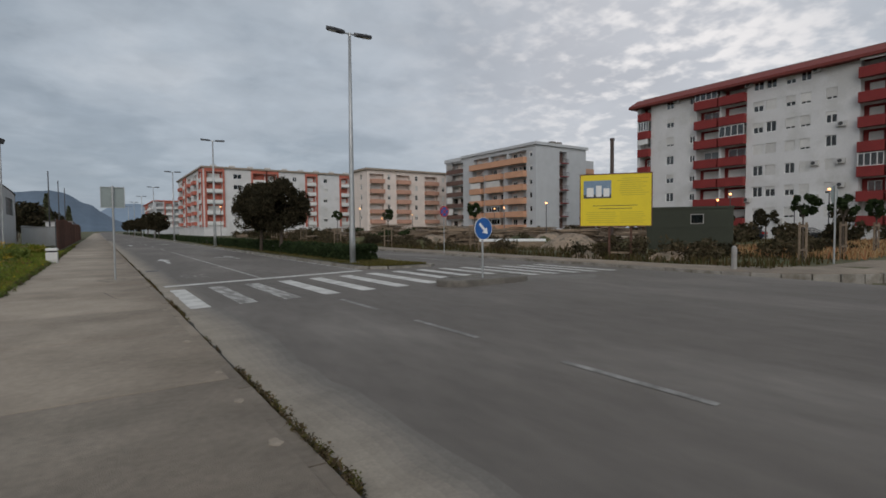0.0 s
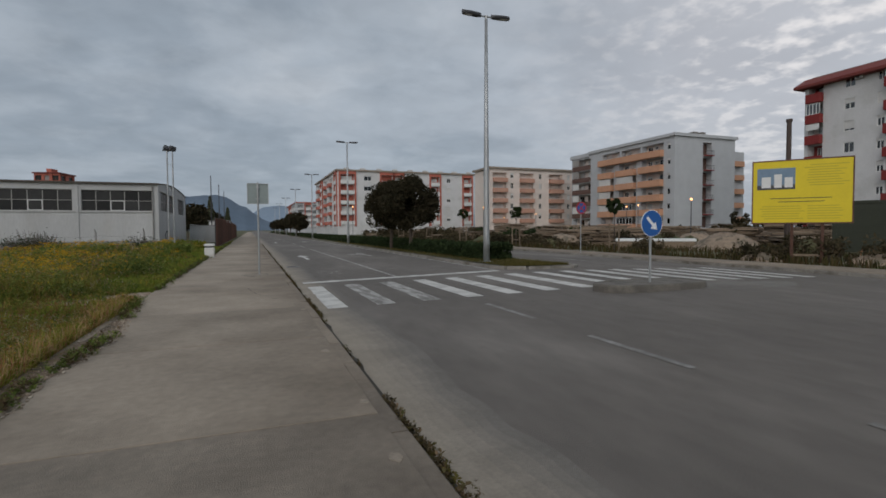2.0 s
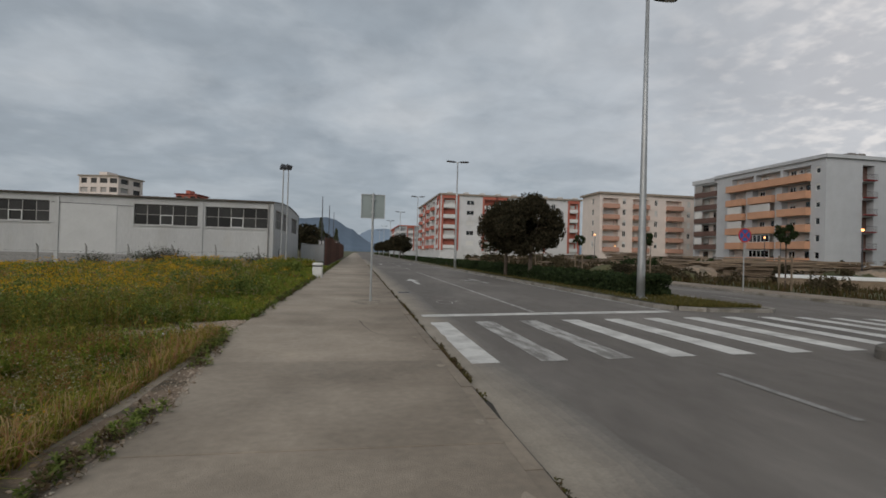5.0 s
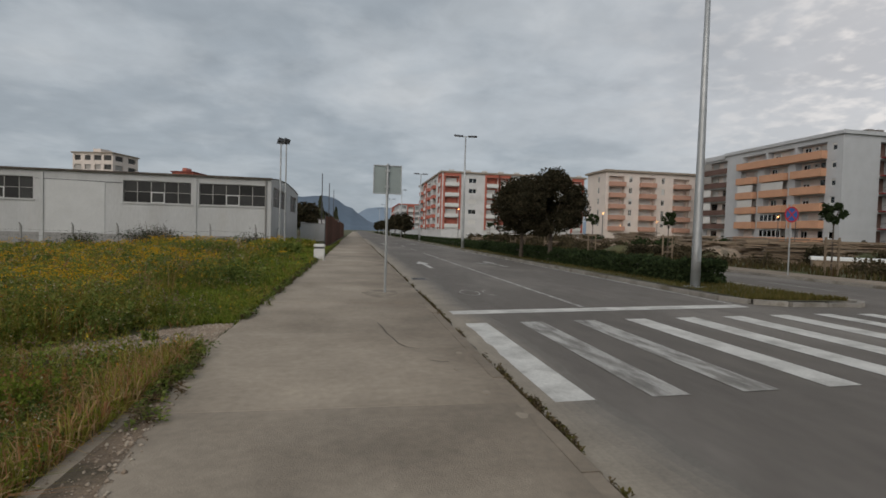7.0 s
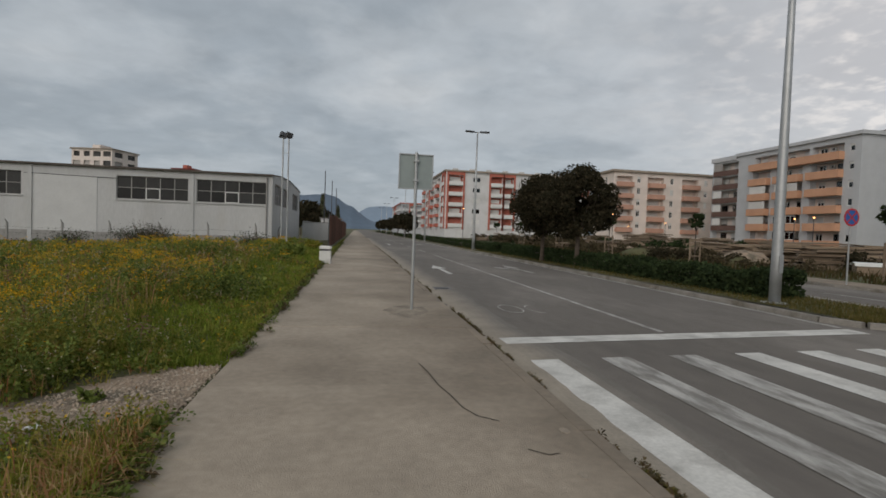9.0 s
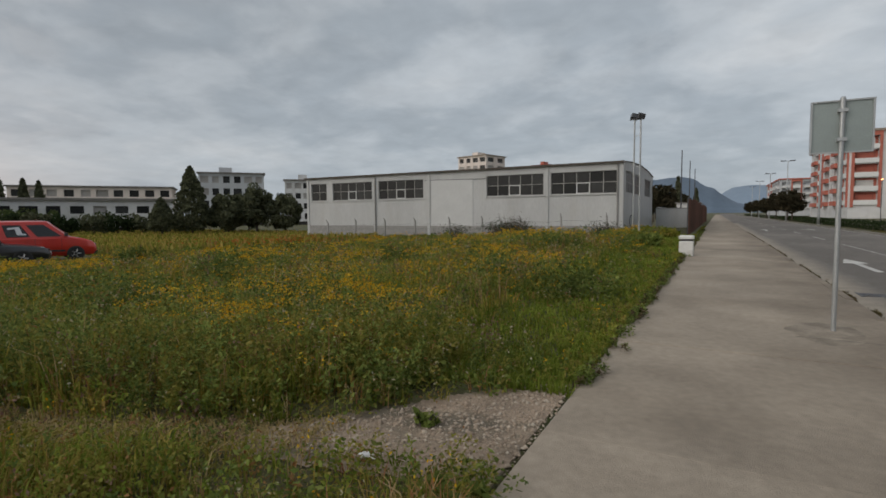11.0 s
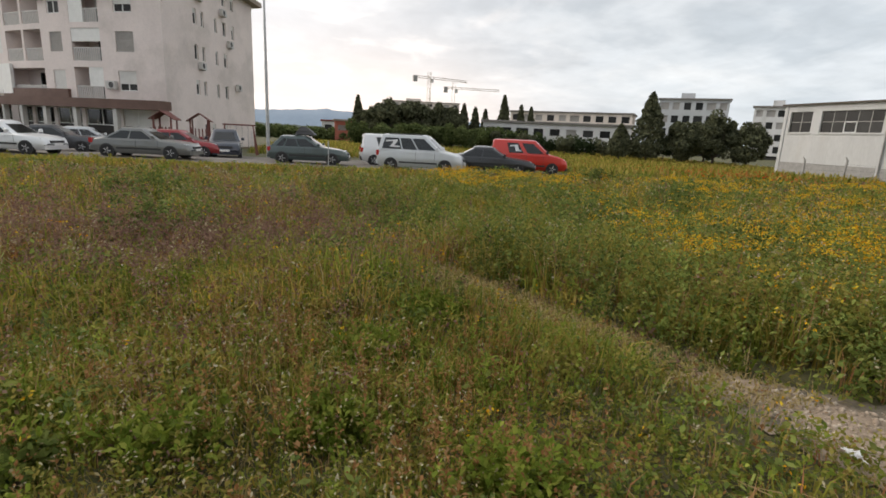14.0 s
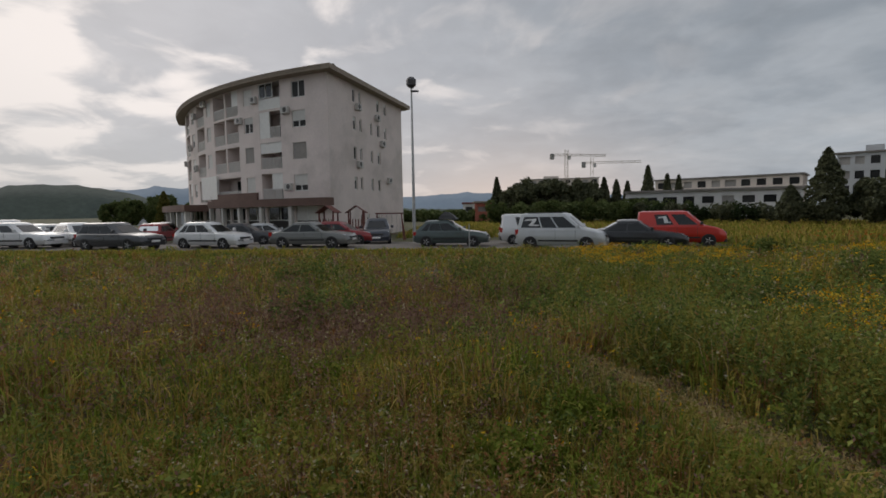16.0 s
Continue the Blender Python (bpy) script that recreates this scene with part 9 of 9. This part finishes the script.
tagged(new("gravel", numpy_mesh("gravel", np.concatenate(sv), np.concatenate(sf), STONE)), "loose grey and brown gravel", "gravel", kind="stuff")

verge()


def far_growth():
    """Rough grass beyond the parked cars and before the tree belts."""
    rs = np.random.default_rng(91)
    x, y = rs.uniform(-100, -27, 42000), rs.uniform(5, 66, 42000)
    ok = ~((x > -46) & (y < 23)) & ~((x > -41) & (y > 48)) & (x < -30 + (y > 25) * 3.5)
    x, y = x[ok], y[ok]
    for nm, lab, mat, q in (("far_olive_grass", "rough olive grass beyond the parked cars", OLIVE_GRASS, slice(0, None, 2)), ("far_green_grass", "rough green grass beyond the parked cars", DEEP_GREEN, slice(1, None, 2))):
        blade_mesh(nm, lab, x[q], y[q], np.full(len(x[q]), 60.0), rs.uniform(0.3, 0.75, len(x[q])), mat, rs, 0.01, 0.6, 0.0009)


far_growth()

# small litter and marks on the pavement
m = Mesh()
for k, (dx, dy, dz) in enumerate(((0, 0, 0.02), (0.05, 0.02, 0.05), (0.09, -0.02, 0.03), (-0.05, 0.03, 0.025))):
    m.quad((dx - 0.05, dy - 0.035, dz), (dx + 0.04, dy - 0.04, dz + 0.02), (dx + 0.05, dy + 0.03, dz), (dx - 0.03, dy + 0.045, dz + 0.03))
o = tagged(part("paper_litter", m, WHITE_SIGN), "crumpled white paper on the gravel", "litter", "litter")
o.location, o.scale = (-2.95, 13.36, field_z(-2.95, 13.36) + 0.01), (0.6, 0.6, 0.6)
o = tagged(new("paper_litter", m.data("paper", WHITE_SIGN)), "small scrap of white paper on the pavement", "litter", "litter")
o.location, o.scale = (-1.55, 4.1, -0.008), (0.7, 0.7, 0.5)


def crack(label, pts, w):
    c = Mesh()
    for (x0, y0), (x1, y1) in zip(pts, pts[1:]):
        d = Vector((x1 - x0, y1 - y0, 0)).normalized()
        n_ = Vector((-d.y, d.x, 0)) * w
        c.quad((x0 - n_.x, y0 - n_.y, 0.0075), (x1 - n_.x, y1 - n_.y, 0.0075), (x1 + n_.x, y1 + n_.y, 0.0075), (x0 + n_.x, y0 + n_.y, 0.0075))
    tagged(part("crack", c, JOINT_SOIL), label, "crack", "pavement cracks", "structure")


crack("dark crack across a pavement slab", [(0.02, 15.0), (0.08, 14.6), (0.11, 14.2), (0.18, 13.85), (0.22, 13.55), (0.30, 13.35), (0.45, 13.22)], 0.006)
crack("thin crack in the pavement", [(0.5, 12.7), (0.62, 12.6), (0.7, 12.62)], 0.006)
def pavement_patch(label, x, y, r, seed, mat):
    """A thin irregular patch of mortar or grime with a ragged outline."""
    m = Mesh()
    ring = [(x + r * (1 + 0.45 * noise.noise(Vector((math.cos(a) * 1.6, math.sin(a) * 1.6, seed)))) * math.cos(a), y + 1.5 * r * (1 + 0.45 * noise.noise(Vector((math.cos(a) * 1.6, math.sin(a) * 1.6, seed + 5)))) * math.sin(a)) for a in [2 * math.pi * i / 28 for i in range(28)]]
    m.loft([[(p, q, z) for p, q in ring] for z in (-0.012, 0.007)])
    tagged(part("pavement_patch", m, mat), label, "patch", "pavement patches", "structure")


GRIME = material("pavement_grime", (0.205, 0.168, 0.128), 0.95, vary=0.25, scale=3.0, stain=(0.30, 0.252, 0.197), stain_scale=2.6, stain_edge=(0.42, 0.62), world=True)
MORTAR = material("pale_mortar", (0.30, 0.25, 0.195), 0.95, vary=0.2, scale=4.0, stain=(0.25, 0.21, 0.165), stain_scale=5.0, bump=0.6, bump_scale=60)
pavement_patch("dark grime on the pavement round the sign post", 0.28, 18.7, 0.42, 1, GRIME)
for i, (x, y, r_) in enumerate(((0.84, 11.55, 0.07), (0.98, 10.95, 0.08), (0.9, 13.0, 0.06), (0.96, 8.9, 0.07), (0.92, 7.6, 0.08), (0.98, 5.7, 0.06), (0.95, 4.6, 0.07), (0.96, 3.5, 0.08), (0.72, 12.3, 0.05))):
    pavement_patch("pale broken mortar near the kerb", x, y, 0.6 * r_, 10 + i, MORTAR)
crack("dark joint crack before the sign post", [(-0.1, 18.3), (0.25, 18.28), (0.6, 18.25), (1.0, 18.2)], 0.008)
bush("spiky green weed on the gravel", -2.85, 14.0, -0.03, 0.09, 0.12, 120, WEED, 900, 0.035, "weed")
bush("dark green weed clump at the pavement's edge", -2.2, 13.0, -0.03, 0.2, 0.16, 420, WEED, 901, 0.05, "weed")
bush("tall leafy weed beside the gravel", -4.0, 14.4, -0.05, 0.2, 0.4, 320, WEED, 902, 0.06, "weed")
bush("low dark green herb in the meadow", -3.4, 9.3, -0.05, 0.3, 0.2, 900, WEED, 903, 0.03, "weed")
bush("fresh green grass tuft", -2.35, 10.3, -0.03, 0.14, 0.12, 420, DEEP_GREEN, 904, 0.03, "weed")


# bare scrub before the workshop
def bare_shrub(x, y, h, seed, n=46):
    rr = random.Random(seed)
    o = thing("bare_shrub", "tangled dark leafless shrub before the workshop", "shrub", "bare shrubs", pose(x, y, field_z(x, y)))
    m = Mesh()
    for i in range(n):
        a, t = rr.uniform(0, 6.28), rr.uniform(0.3, 1)
        p = Vector((rr.uniform(-0.5, 0.5), rr.uniform(-0.2, 0.2), -0.1))
        q = p + Vector((math.cos(a) * 0.9 * t, math.sin(a) * 0.5 * t, h * rr.uniform(0.4, 1)))
        m.tube(p, p.lerp(q, 0.5) + Vector((0, 0, 0.1)), 0.028, 0.018, 4, False).tube(p.lerp(q, 0.5) + Vector((0, 0, 0.1)), q, 0.018, 0.006, 4, False)
    part("twig_tangle", m, TWIG, o)
    rs_ = np.random.default_rng(seed)
    v, f = leaf_quads(rs_.normal(0, 1, (500, 3)) * (0.75, 0.35, 0.28) + (0, 0, h * 0.45), 0.06, rs_)
    lf = new("leaves", numpy_mesh("leaves", v, f, LEAF_HEDGE))
    lf.parent = o


for x, h, s in ((-15.6, 2.0, 1), (-14.6, 1.7, 2), (-16.6, 1.4, 3), (-20.4, 1.1, 4), (-8.2, 1.2, 5)):
    bare_shrub(x, 48.6, h, s)
for i in range(10):
    x, y = -3.6 - 0.8 * (i % 5), 34 + 2.2 * i
    bush("tall green weeds beside the pavement", x, y, field_z(x, y), 0.7, 0.6, 700, DEEP_GREEN if i % 2 else WEED, 920 + i, 0.09)
